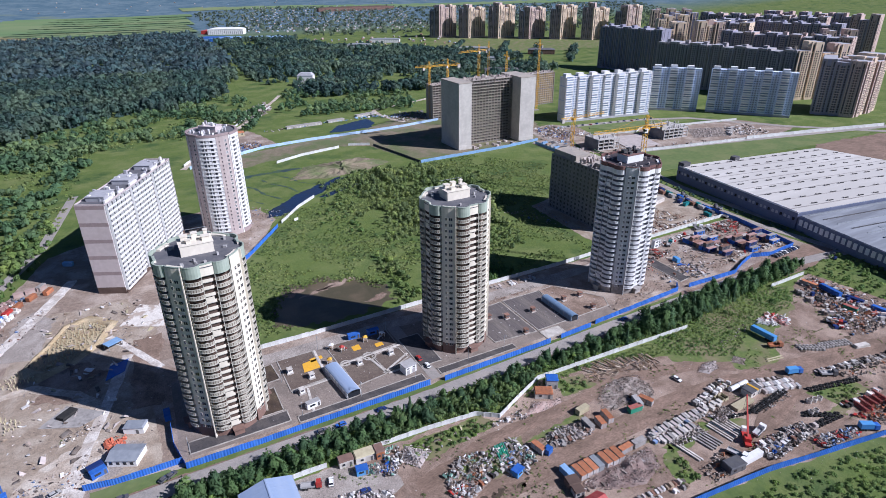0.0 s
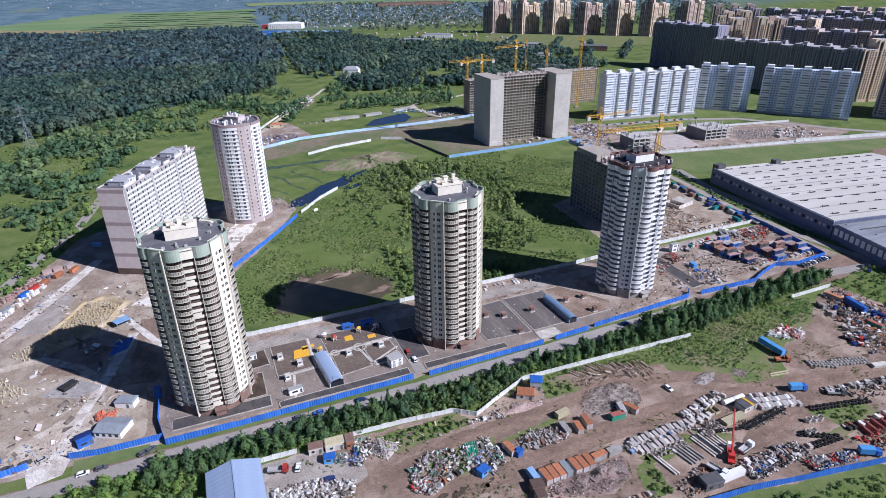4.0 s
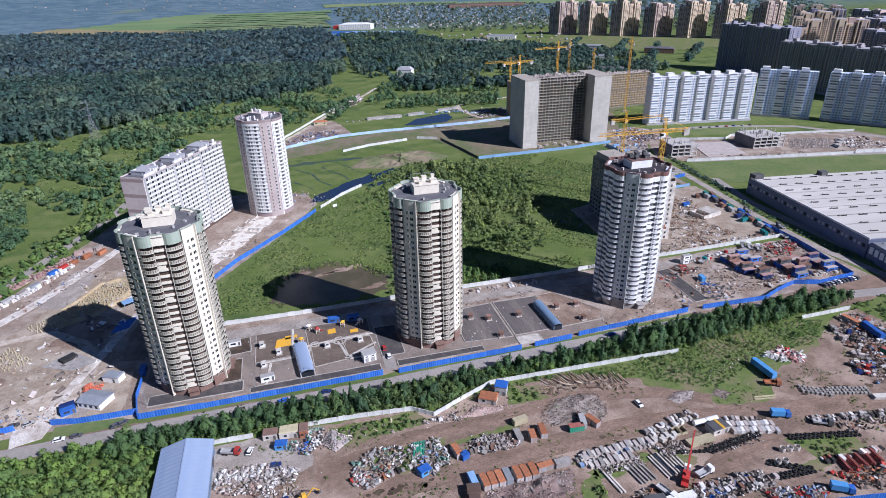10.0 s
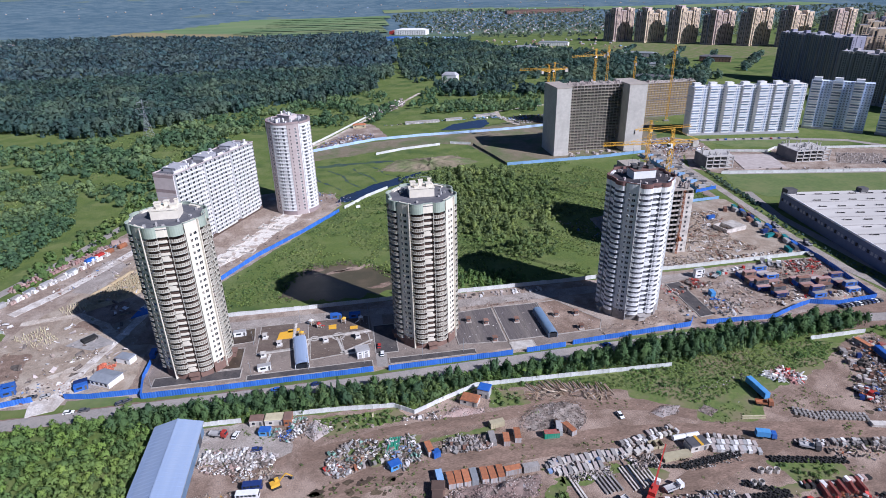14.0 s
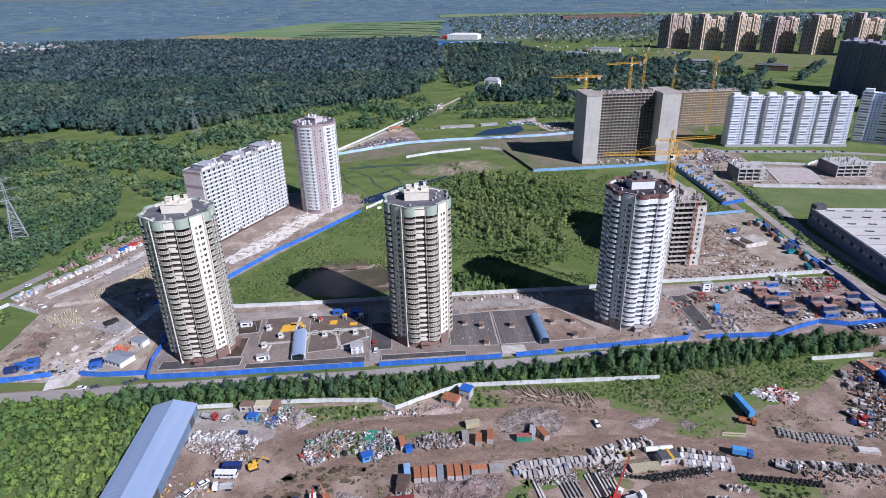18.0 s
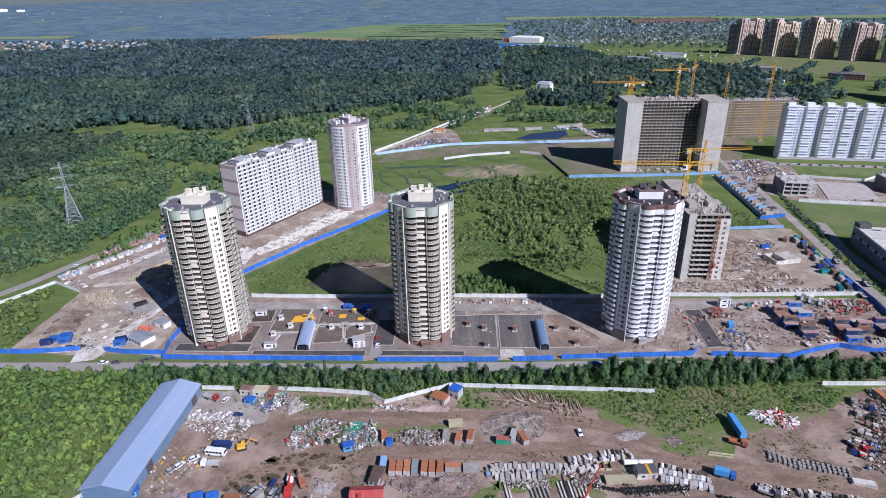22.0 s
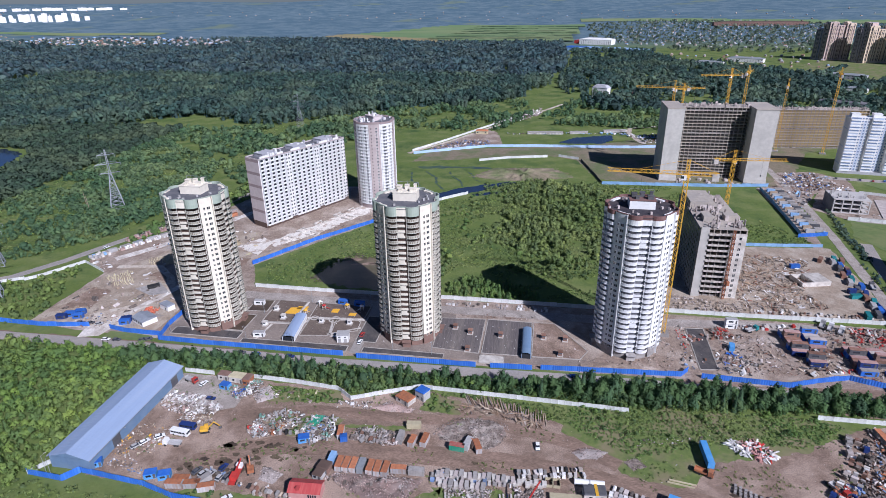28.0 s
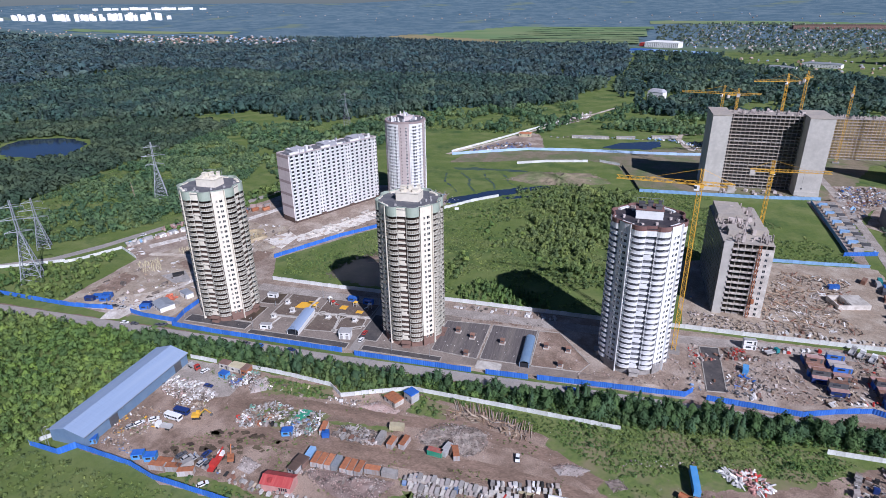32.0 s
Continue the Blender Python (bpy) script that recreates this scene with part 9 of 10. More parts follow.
heap("building_waste", [(592, 425), (616, 452), (650, 446), (640, 408), (610, 410)], 260, 1.0, 4.0, [M["white"], M["concrete_pale"], M["debris"]], 0.6, "pale formwork beside the foundation field", "building waste", 0.3, 1.8, 91, fill=0.15)
heap("building_waste", [(430, 436), (500, 420), (585, 406), (588, 412), (500, 428), (440, 446)], 260, 0.8, 3.4, [M["white"], M["concrete_grey"], M["debris"], M["timber"]], 0.6, "building waste along the white fence", "building waste", 0.35, 1.8, 92, fill=0.15)
heap("building_waste", [(277, 205), (293, 204), (292, 222), (279, 224)], 62, 0.8, 3.0, [M["white"], M["dark_grey"], M["rust"], M["blue"]], 0.7, "mixed sheets and bundles beside the asphalt strip", "building waste", 0.35, 1.5, 87, fill=0.1)
heap("building_waste", [(316, 208), (334, 212), (336, 250), (318, 250)], 190, 0.8, 3.2, [M["old_rust"], M["white"], M["dark_grey"], M["timber"]], 0.8, "mixed steel and timber between the cabin rows", "building waste", 0.35, 1.6, 88, fill=0.1)

# ---- scrap yard ----
t = thing("shed", 17.2, 133, 0, 90, "long storage shed with a pale blue pitched sheet roof", "shed")
L, W = 62.0, 18.0
part("body", Geo().box(0, 0, 0, L, W - 0.6, 5.6), M["shed_wall"], t)
for s in (-1, 1):
    r = part("roof_slope", Geo().hexa([(-L / 2 - 0.5, s * (W / 2 + 0.3), 5.5), (L / 2 + 0.5, s * (W / 2 + 0.3), 5.5), (L / 2 + 0.5, 0, 8.2), (-L / 2 - 0.5, 0, 8.2)][::s], [(-L / 2 - 0.5, s * (W / 2 + 0.3), 5.7), (L / 2 + 0.5, s * (W / 2 + 0.3), 5.7), (L / 2 + 0.5, 0, 8.4), (-L / 2 - 0.5, 0, 8.4)][::s]), M["shed_roof"], t)
    for k in range(31):
        part("seam", Geo().hexa([(-L / 2 + 2 * k, s * (W / 2 + 0.3), 5.7), (-L / 2 + 2 * k + 0.12, s * (W / 2 + 0.3), 5.7), (-L / 2 + 2 * k + 0.12, 0, 8.4), (-L / 2 + 2 * k, 0, 8.4)][::s], [(-L / 2 + 2 * k, s * (W / 2 + 0.3), 5.76), (-L / 2 + 2 * k + 0.12, s * (W / 2 + 0.3), 5.76), (-L / 2 + 2 * k + 0.12, 0, 8.46), (-L / 2 + 2 * k, 0, 8.46)][::s]), M["shed_roof"], r)
    part("gable", Geo().add([(s * L / 2, -W / 2 + 0.3, 5.5), (s * L / 2, W / 2 - 0.3, 5.5), (s * L / 2, 0, 8.2), (s * (L / 2 - 0.2), -W / 2 + 0.3, 5.5), (s * (L / 2 - 0.2), W / 2 - 0.3, 5.5), (s * (L / 2 - 0.2), 0, 8.2)], [(0, 1, 2), (5, 4, 3), (0, 3, 4, 1), (1, 4, 5, 2), (2, 5, 3, 0)]), M["shed_wall"], t)
part("ridge_cap", Geo().box(0, 0, 8.38, L + 1, 0.5, 0.12), M["shed_roof"], t)
for x in (-16, 24):
    part("door", Geo().box(x, -W / 2 + 0.25, 0, 4.5, 0.15, 4.4), M["dark_grey"], t)
part("lamp", Geo().tube((-12, -W / 2, 5.0), (-12, -W / 2 - 1.2, 5.6), 0.07, 5).box(-12, -W / 2 - 1.3, 5.5, 0.4, 0.5, 0.2), M["steel"], t)
part("gutter", Geo().box(0, -W / 2 - 0.35, 5.4, L + 1, 0.2, 0.18).box(0, W / 2 + 0.35, 5.4, L + 1, 0.2, 0.18), M["steel"], t)

# red-roofed house and huts
t = thing("house", 112, 104.6, 0, 4, "small pink house with a red sheet-metal roof", "house")
part("body", Geo().box(0, 0, 0, 11.5, 6.2, 3.6), M["pink_wall"], t)
for s in (-1, 1):
    part("roof_slope", Geo().hexa([(-6.1, s * 3.5, 3.5), (6.1, s * 3.5, 3.5), (6.1, 0, 5.2), (-6.1, 0, 5.2)][::s], [(-6.1, s * 3.5, 3.62), (6.1, s * 3.5, 3.62), (6.1, 0, 5.32), (-6.1, 0, 5.32)][::s]), M["red_roof"], t)
part("gable_wall", Geo().add([(5.7, -3.1, 3.5), (5.7, 3.1, 3.5), (5.7, 0, 5.1), (5.5, -3.1, 3.5), (5.5, 3.1, 3.5), (5.5, 0, 5.1)], [(0, 1, 2), (5, 4, 3)]), M["pink_wall"], t)
part("gable_wall", Geo().add([(-5.7, -3.1, 3.5), (-5.7, 3.1, 3.5), (-5.7, 0, 5.1), (-5.5, -3.1, 3.5), (-5.5, 3.1, 3.5), (-5.5, 0, 5.1)], [(2, 1, 0), (3, 4, 5)]), M["pink_wall"], t)
part("dormer", Geo().box(-2.4, -2.0, 4.0, 1.2, 1.4, 1.3), M["red_roof"], t)
for k in range(4):
    part("window", Geo().box(1.6 + 0.85 * k, -3.13, 1.3, 0.55, 0.08, 1.4), M["glass"], t)


def hut(x, y, rz, sx, sy, h, wall, roof, label):
    t = thing("hut", x, y, 0, rz, label, "hut")
    part("body", Geo().box(0, 0, 0, sx, sy, h), wall, t)
    part("roof", Geo().box(0, 0, h, sx + 0.5, sy + 0.5, 0.35, 0, 0, 0.1), roof, t)
    part("door", Geo().box(sx * 0.3, -sy / 2 - 0.04, 0, 0.9, 0.1, 2.0), M["dark_grey"], t)
    part("window", Geo().box(-sx * 0.2, -sy / 2 - 0.04, 1.1, 1.1, 0.1, 0.9), M["glass"], t)
    return t


hut(135.4, 162, -30, 7.5, 5, 2.6, M["concrete_pale"], M["rust"], "low hut with a rusty red roof by the white fence")
hut(142.5, 165.5, -30, 5, 4.5, 4.4, M["grey_paint"], M["blue"], "tall grey hut with a blue roof by the fence")
hut(46.6, 165.6, -4, 5.4, 3.4, 3.0, M["concrete_pale"], M["brick"], "pink-roofed shack by the tree belt")
hut(53.9, 165.0, -4, 7.6, 4.2, 3.0, M["concrete_pale"], M["beige"], "pale shack with a cluttered beige roof")
hut(59.4, 164.0, -4, 3.2, 4.6, 3.4, M["rust"], M["brick"], "narrow rusty shack by the fence")
hut(114.3, 117, -10, 4.6, 4, 2.6, M["brick"], M["brown_wall"], "brown hut beside the rusty containers")
hut(113.4, 113, -10, 3.6, 3.4, 2.4, M["grey_paint"], M["brown_wall"], "small brown-roofed hut beside the heaps")
t = hut(214.6, 119.6, 6, 7.8, 4.6, 2.9, M["concrete_pale"], M["dark_grey"], "grey-roofed hut with a yellow stripe")
part("stripe", Geo().box(0.6, 0, 2.95, 1.1, 5.2, 0.42), M["yellow"], t)
hut(171, 94.6, -5, 7.5, 4.5, 3.0, M["dark_grey"], M["dark_grey"], "dark hut by the blue fence")
for x, y, r in ((25.2, 105.4, 30), (50, 103.4, 22), (55.6, 103.8, 22), (50.5, 158.8, -10), (100.2, 130.8, 20)):
    again("tarp_box", cabin(M["sky_blue"], M["blue"], 4.4, 3.2, 2.2), x, y, 0.05, r, "bright blue covered kiosk in the yard")

# containers
SHEET = {"rust": M["container_side"], "red": M["green_paint"]}
ROOF = {"red": M["faded_red"]}
for x, y, r, c, l in ((144.3, 136, 82, "rust", 5.2), (149.1, 137.4, 82, "rust", 6.1), (162.5, 135.4, -5, "red", 6.1), (166.5, 138, 75, "grey_paint", 6.1), (170.4, 137, 112, "rust", 6.1), (114.0, 136.6, 100, "rust", 6.1), (116.2, 133.6, 20, "blue", 3.0), (142.9, 145.4, 8, "beige", 6.1), (139, 137.5, 88, "concrete_grey", 6.1),
                      (115.6, 121.5, 92, "pale_blue", 6.1), (119.3, 119.6, 92, "rust", 6.1), (122.1, 119.6, 90, "rust", 6.1), (125.0, 119.7, 91, "rust", 6.1), (127.9, 119.8, 90, "steel", 6.1), (131.6, 119.6, 90, "rust", 6.1), (134.5, 119.5, 92, "rust", 6.1), (137.6, 119.6, 88, "rust", 6.1), (142.5, 120.2, 4, "rust", 6.1), (149.3, 120.2, 2, "concrete_grey", 6.1),
                      (61.8, 100.2, 8, "rust", 6.1), (63.4, 102.8, 8, "rust", 6.1), (68.6, 101.2, 12, "rust", 6.1), (71.5, 103.6, 60, "concrete_grey", 6.1), (74.5, 100.6, 20, "rust", 6.1),
                      (329.2, 166, 98, "rust", 9.0), (322, 139, 100, "red", 7.0), (333, 143, 100, "navy", 9.0), (334, 130, 95, "blue", 9.0), (179.6, 94.2, 0, "white", 12.0)):
    again(("cont", c, l), container(SHEET.get(c, M[c]), l, 2.6, ROOF.get(c, M[c])), x, y, 0.08, r, "weathered old container standing in the scrap yard" if c != "white" else "long white container by the blue fence")
again(("trailer", "sky"), semi_trailer(M["sky_blue"]), 258.1, 145, 0.1, 92, "long bright blue semi-trailer parked on weeds")
again(("lorry", "rust"), lorry(M["rust"], M["rust"], 7.0, False), 255.5, 136.6, 0.1, -25, "rusty dark lorry beside the blue trailer")
again(("trailer", "blue"), semi_trailer(M["blue"]), 330.1, 154.9, 0.1, 81, "blue semi-trailer among the scrap heaps")
again(("lorry_box", "sky"), lorry(M["blue"], M["sky_blue"], 7.7), 243.5, 119.1, 0.2, -20, "bright blue box lorry beside the track")
again(("lorry_box", "sky"), None, 235.3, 82.4, 0.1, -30, "bright blue box lorry by the blue fence")
for x, y, r, c, lab in ((256, 110.9, -30, "dark_grey", "black flatbed lorry by the tyre rows"), (177.5, 98, -70, "white", "white lorry beside the truck crane"), (195.6, 102, 12, "white", "white flatbed lorry loaded with timber"), (48.2, 120.3, 182, "white", "white open lorry in the yard"), (301, 135, -60, "red", "red lorry among the scrap heaps"), (32, 160.8, -20, "red", "red lorry beside the shed")):
    again(("lorry", c), lorry(M[c], M["grey_paint"], 7.5, False), x, y, 0.1, r, lab)
again(("bus", "white"), bus(M["white"]), 47.8, 126.4, 0.08, -6, "white minibus in the dusty yard")
again(("bus", "navy"), bus(M["navy"], 7.0), 49, 130.4, 0.08, -2, "dark blue van in the dusty yard")
for x, y, r, c in ((194, 141.5, -84, "white"), (38.9, 159.6, 72, "white"), (48.1, 149.7, 2, "navy"), (66.2, 108.4, 68, "dark_grey"), (69.2, 107.6, 66, "grey_paint"), (72.2, 107.8, 66, "grey_paint"), (75.4, 111.4, 78, "navy"), (76.6, 106.8, 78, "grey_paint"), (79.2, 107.4, 76, "dark_grey"), (40.2, 123.5, 40, "white"), (36, 119.6, 60, "white"), (34, 117, 55, "grey_paint"), (84, 97.5, 50, "white")):
    park(x, y, r, c, "in the scrap yard")


def truck_crane(x, y, rz, colour, boom, rise, label):
    t = thing("truck_crane", x, y, 0, rz, label, "truck crane")
    part("chassis", Geo().box(0, 0, 0.8, 9.5, 2.4, 0.6), colour, t)
    part("cab", Geo().box(4.0, 0, 1.3, 1.8, 2.3, 1.7, 0, 0, 0.08), M["white"], t)
    part("turret", Geo().box(-1.5, 0, 1.4, 3.0, 2.3, 1.6), colour, t)
    b = (math.cos(radians(rise)), math.sin(radians(rise)))
    part("boom", Geo().tube((-2, 0, 2.4), (-2 + boom * 0.55 * b[0], 0, 2.4 + boom * 0.55 * b[1]), 0.42, 4).tube((-2 + boom * 0.5 * b[0], 0, 2.4 + boom * 0.5 * b[1]), (-2 + boom * b[0], 0, 2.4 + boom * b[1]), 0.30, 4), colour, t)
    part("cable", Geo().tube((-2 + boom * b[0], 0, 2.4 + boom * b[1]), (-2 + boom * b[0], 0, 1.0 + boom * b[1] * 0.5), 0.05, 3), M["dark_grey"], t)
    part("ram", Geo().tube((-0.5, 0, 2.0), (-2 + boom * 0.3 * b[0], 0, 2.4 + boom * 0.3 * b[1] - 0.4), 0.18, 5), M["steel"], t)
    wheels(t, (-3.6, -2.3, 2.6, 3.9), 1.05, 0.55, 0.36)
    return t


truck_crane(188, 102, 48, M["red"], 17, 42, "red truck crane with its boom raised")
truck_crane(82.4, 108, 96, M["red"], 8, 8, "red truck crane with its boom lowered")
again("orange_excavator", excavator(M["rust"]), 86.6, 111.5, 0.08, 120, "rusty orange excavator in the yard")
t = thing("tank", 213.2, 124.8, 0, 1, "long white steel tank lying on the ground", "tank")
part("shell", Geo().tube((-5.4, 0, 1.1), (5.4, 0, 1.1), 1.1, 14), M["white"], t)
part("band", Geo().tube((-0.3, 0, 1.1), (0.3, 0, 1.1), 1.13, 14), M["grey_paint"], t)
t = thing("tank", 168, 139.5, 0, -66, "rusty brown tank beside the containers", "tank")
part("shell", Geo().tube((-3.5, 0, 1.2), (3.5, 0, 1.2), 1.2, 14), M["brown_wall"], t)
part("manhole", Geo().tube((0, 0, 2.3), (0, 0, 2.7), 0.4, 8), M["rust"], t)

# rows of concrete and stores
for k in range(17):
    again(("stk", k % 3), stack([M["concrete_pale"], M["rubble"], M["concrete_grey"]][k % 3], 1.5, 3.0, 3 + k % 3, 0.26), 157.4 + 1.75 * k + rnd.uniform(-0.15, 0.15), 121.2 + 0.04 * k + rnd.uniform(-0.5, 0.5), 0.1, rnd.uniform(-5, 5), "stack of grey concrete slabs beside the track")
for k in range(9):
    again(("stk", k % 3), None, 159 + 2.0 * k, 116.6 + rnd.uniform(-0.5, 0.5), 0.1, rnd.uniform(-8, 8), "stack of grey concrete slabs in the second row")
for k in range(8):
    again(("pal", k % 2), stack(M["concrete_pale"], 1.7, 2.2, 2 + k % 2, 0.4), 186.4 + 1.5 * k, 121.5 + rnd.uniform(-1.2, 1.2), 0.1, rnd.uniform(-10, 10), "stack of pale concrete blocks")
for x in (198.6, 201.4):
    t = thing("open_tray", x, 123.0, 0, 3, "pale open-topped steel tray", "tray")
    part("floor", Geo().box(0, 0, 0.1, 2.5, 3.6, 0.15), M["brown_wall"], t)
    for a, b, c, d in ((0, -1.75, 2.5, 0.12), (0, 1.75, 2.5, 0.12), (-1.2, 0, 0.12, 3.5), (1.2, 0, 0.12, 3.5)):
        part("side", Geo().box(a, b, 0.1, c, d, 1.3), M["beige"], t)
again("yellow_planks", stack(M["beige"], 11.4, 3.4, 3, 0.35, name="plank_stack", cat="planks"), 204.6, 116.2, 0.1, 4, "stack of pale yellowish planks")
for k in range(11):
    again(("bag", k % 3), stack([M["scrap_white"], M["rubble"], M["grey_paint"]][k % 3], 1.4, 2.6, 2, 0.6, name="pallet_load", cat="pallet"), 220.6 + 1.6 * k, 120.6 - 0.45 * k + rnd.uniform(-0.4, 0.4), 0.1, -15 + rnd.uniform(-6, 6), "pale pallet load in the row")
    again(("bag", (k + 1) % 3), stack([M["scrap_white"], M["rubble"], M["grey_paint"]][(k + 1) % 3], 1.4, 2.6, 2, 0.6, name="pallet_load", cat="pallet"), 220.2 + 1.6 * k, 117.2 - 0.45 * k + rnd.uniform(-0.4, 0.4), 0.1, -15 + rnd.uniform(-6, 6), "pale pallet load in the second row")
for k in range(15):
    for j in range(2):
        again(("tyre", (k + j) % 2), tyre_pile(2 + (k + j) % 2), 205.4 + 1.62 * k, 110.0 + 0.17 * k + 1.75 * j, 0.1, 0, "stack of black lorry tyres")
for k in range(17):
    for j in range(2):
        again(("tyre", (k + j) % 2), None, 238.4 + 1.62 * k, 107.4 - 0.35 * k + 1.75 * j, 0.1, 0, "stack of black lorry tyres in a long row")
for k in range(7):
    again(("tyre", k % 2), None, 221 + 1.7 * k, 99.2 - 1.0 * k, 0.1, 0, "stack of black lorry tyres beside the fence")
    again(("tyre", (k + 1) % 2), None, 222.6 + 1.7 * k, 100.0 - 1.0 * k, 0.1, 0, "stack of black lorry tyres beside the rings")
for x, y in ((230.4, 103.6), (233.2, 103.0), (236, 102.6), (224.2, 98.9), (227, 98.5)):
    again("ring", ring_pile(M["concrete_pale"]), x, y, 0.1, 0, "white concrete well ring")
for k in range(5):
    again("red_pipes", pipes(M["faded_red"], 6.0, 4, 0.28, 3), 246 + 3.6 * k, 91.4 + rnd.uniform(-0.6, 0.6), 0.1, 78 + rnd.uniform(-5, 5), "stack of red-brown steel pipes")
again("white_beams", beams(M["concrete_pale"], 11.0, 8, 0.6, 0.5, 0.75, "beam_row"), 186.6, 109.8, 0.1, 97, "row of long pale concrete beams")
again("long_beams", beams(M["concrete_pale"], 12.0, 2, 0.7, 0.6, 0.5), 163, 108.4, 0.1, 98, "two long pale concrete beams")
again("grey_beams", beams(M["concrete_grey"], 9.0, 5, 0.7, 0.6, 0.8), 174.4, 109, 0.1, 100, "row of long grey concrete beams")
for (x0, y0, x1, y1, n) in ((264.6, 130.2, 273.4, 124.6, 7), (275.2, 125.6, 289.8, 121.4, 10)):
    for k in range(n):
        for j in range(3):
            u = k / (n - 1)
            again(("blk", (k + j) % 3), stack(M["concrete_grey"], 0.95, 1.15, 1, 0.9, 0.04, "kerb_block", "concrete block"), x0 + (x1 - x0) * u + 0.45 * j, y0 + (y1 - y0) * u + 1.55 * j - 1.2, 0.1, -20 + rnd.uniform(-8, 8), "grey concrete block in a row")
t = thing("slab_pile", 292.4, 116.7, 0, -14, "low pile of pale concrete slabs", "slabs")
for k in range(4):
    part("slab", Geo().box(0, 0, 0.36 * k, 8.4 - 0.3 * k, 2.6, 0.3, rnd.uniform(-2, 2)), M["concrete_pale"], t)
for k in range(24):
    again(("drum", k % 3), ring_pile([M["concrete_grey"], M["white"], M["blue"]][k % 3], 0.75, 1.1, 1), 187 + 1.9 * (k % 12) + rnd.uniform(-0.4, 0.4), 91.6 + 0.25 * (k % 12) + 2.2 * (k // 12), 0.1, 0, "large drum standing in the crowded row")
again("beam_pair", beams(M["beige"], 9.4, 2, 0.5, 0.4, 0.9), 246.6, 130.4, 0.1, -9, "two yellowish beams on the weeds")
again("lamp_pole_yard", lamp_post, 8.5, 99, 0, 160, "leaning lamp post by the yard's corner")
again("lamp_pole_yard", None, 11.5, 98, 0, 200, "lamp post by the yard's corner")



def junk_row(line, width, mats, label, category, seed, size=1.7, tall=1.8, miss=0.16):
    """A crowded row of unlike crates, blocks and machine parts along a line."""
    r = random.Random(seed)
    g = Geo()
    for (ax, ay), (bx, by) in zip(line, line[1:]):
        d = math.dist((ax, ay), (bx, by))
        ux, uy = (bx - ax) / d, (by - ay) / d
        a = math.degrees(math.atan2(uy, ux))
        v = 0.0
        while v < width:
            deep = size * r.uniform(0.8, 1.7)
            u = r.uniform(0, 0.6)
            while u < d:
                w = size * r.uniform(0.45, 1.15)
                if r.random() > miss:
                    h = tall * r.uniform(0.35, 1.0)
                    x, y = ax + ux * (u + w / 2) - uy * (v + deep / 2), ay + uy * (u + w / 2) + ux * (v + deep / 2)
                    k = r.randrange(len(mats))
                    turn = a + r.uniform(-9, 9)
                    kind = r.random()
                    if kind < 0.45:
                        g.box(x, y, 0.05, w * 0.86, deep * r.uniform(0.7, 0.95), h, turn, k, r.choice((0, 0, 0.12)))
                    elif kind < 0.72:
                        n = r.randint(2, 4)
                        for l in range(n):
                            g.box(x + r.uniform(-0.15, 0.15), y + r.uniform(-0.15, 0.15), 0.05 + h * l / n, w * r.uniform(0.7, 0.95), deep * r.uniform(0.6, 0.95), h / n * 0.86, turn + r.uniform(-5, 5), k)
                    elif kind < 0.86:
                        g.tube((x - ux * w * 0.3 + uy * deep * 0.42, y - uy * w * 0.3 - ux * deep * 0.42, w * 0.42), (x - ux * w * 0.3 - uy * deep * 0.42, y - uy * w * 0.3 + ux * deep * 0.42, w * 0.42), w * 0.4, 8, k)
                    else:
                        for l in range(3):
                            g.box(x + r.uniform(-0.5, 0.5), y + r.uniform(-0.5, 0.5), 0.05, w * 0.4, deep * 0.4, h * r.uniform(0.3, 1.0), r.uniform(0, 90), r.randrange(len(mats)))
                u += w + r.uniform(0.1, 0.7)
            v += deep + r.uniform(0.2, 0.6)
    return solo("stores_row", g, mats, label, category, "stuff")


PALE = [M["scrap_white"], M["concrete_pale"], M["rubble"], M["concrete_grey"], M["debris"]]
junk_row([(155, 116.6), (170, 118.2), (186, 118.6)], 3.0, [*PALE, M["faded_blue"]], "crowded grey and white stores behind the slab row", "stores", 101)
junk_row([(187, 122.6), (200, 125.4), (212, 127.2)], 3.6, [*PALE, M["scrap_white"], M["black"]], "white crates and machine parts beside the track", "stores", 102)
junk_row([(221, 122.4), (236, 117.6)], 2.6, PALE, "pale crates behind the pallet row", "stores", 103)
junk_row([(118, 134), (128, 133.2), (140, 134.6)], 4.2, [M["concrete_grey"], M["debris"], M["rubble"], M["old_rust"], M["scrap_white"]], "upright grey slabs and rusty frames by the track", "stores", 104, 1.6, 2.2)
junk_row([(112, 112.4), (126, 110), (146, 112)], 2.4, [M["pink_rubble"], M["rubble"], M["debris"]], "pinkish rubble lumps in a row", "stores", 105, 1.5, 1.4, 0.3)
junk_row([(188, 93), (206, 91.5), (218, 90)], 4.4, [*PALE, M["blue"], M["black"], M["old_rust"]], "crowded stores with blue drums by the fence", "stores", 106, 1.6, 2.0)
junk_row([(240, 93.6), (246, 92.6), (266, 92.8)], 2.0, [M["faded_red"], M["pink_rubble"], M["black"], M["scrap_white"]], "red and white stores beside the red pipes", "stores", 107)
junk_row([(252, 112.4), (276, 108), (300, 103.6)], 3.4, [M["concrete_grey"], M["black"], M["debris"], M["scrap_white"]], "dark grey stores along the muddy track", "stores", 108)
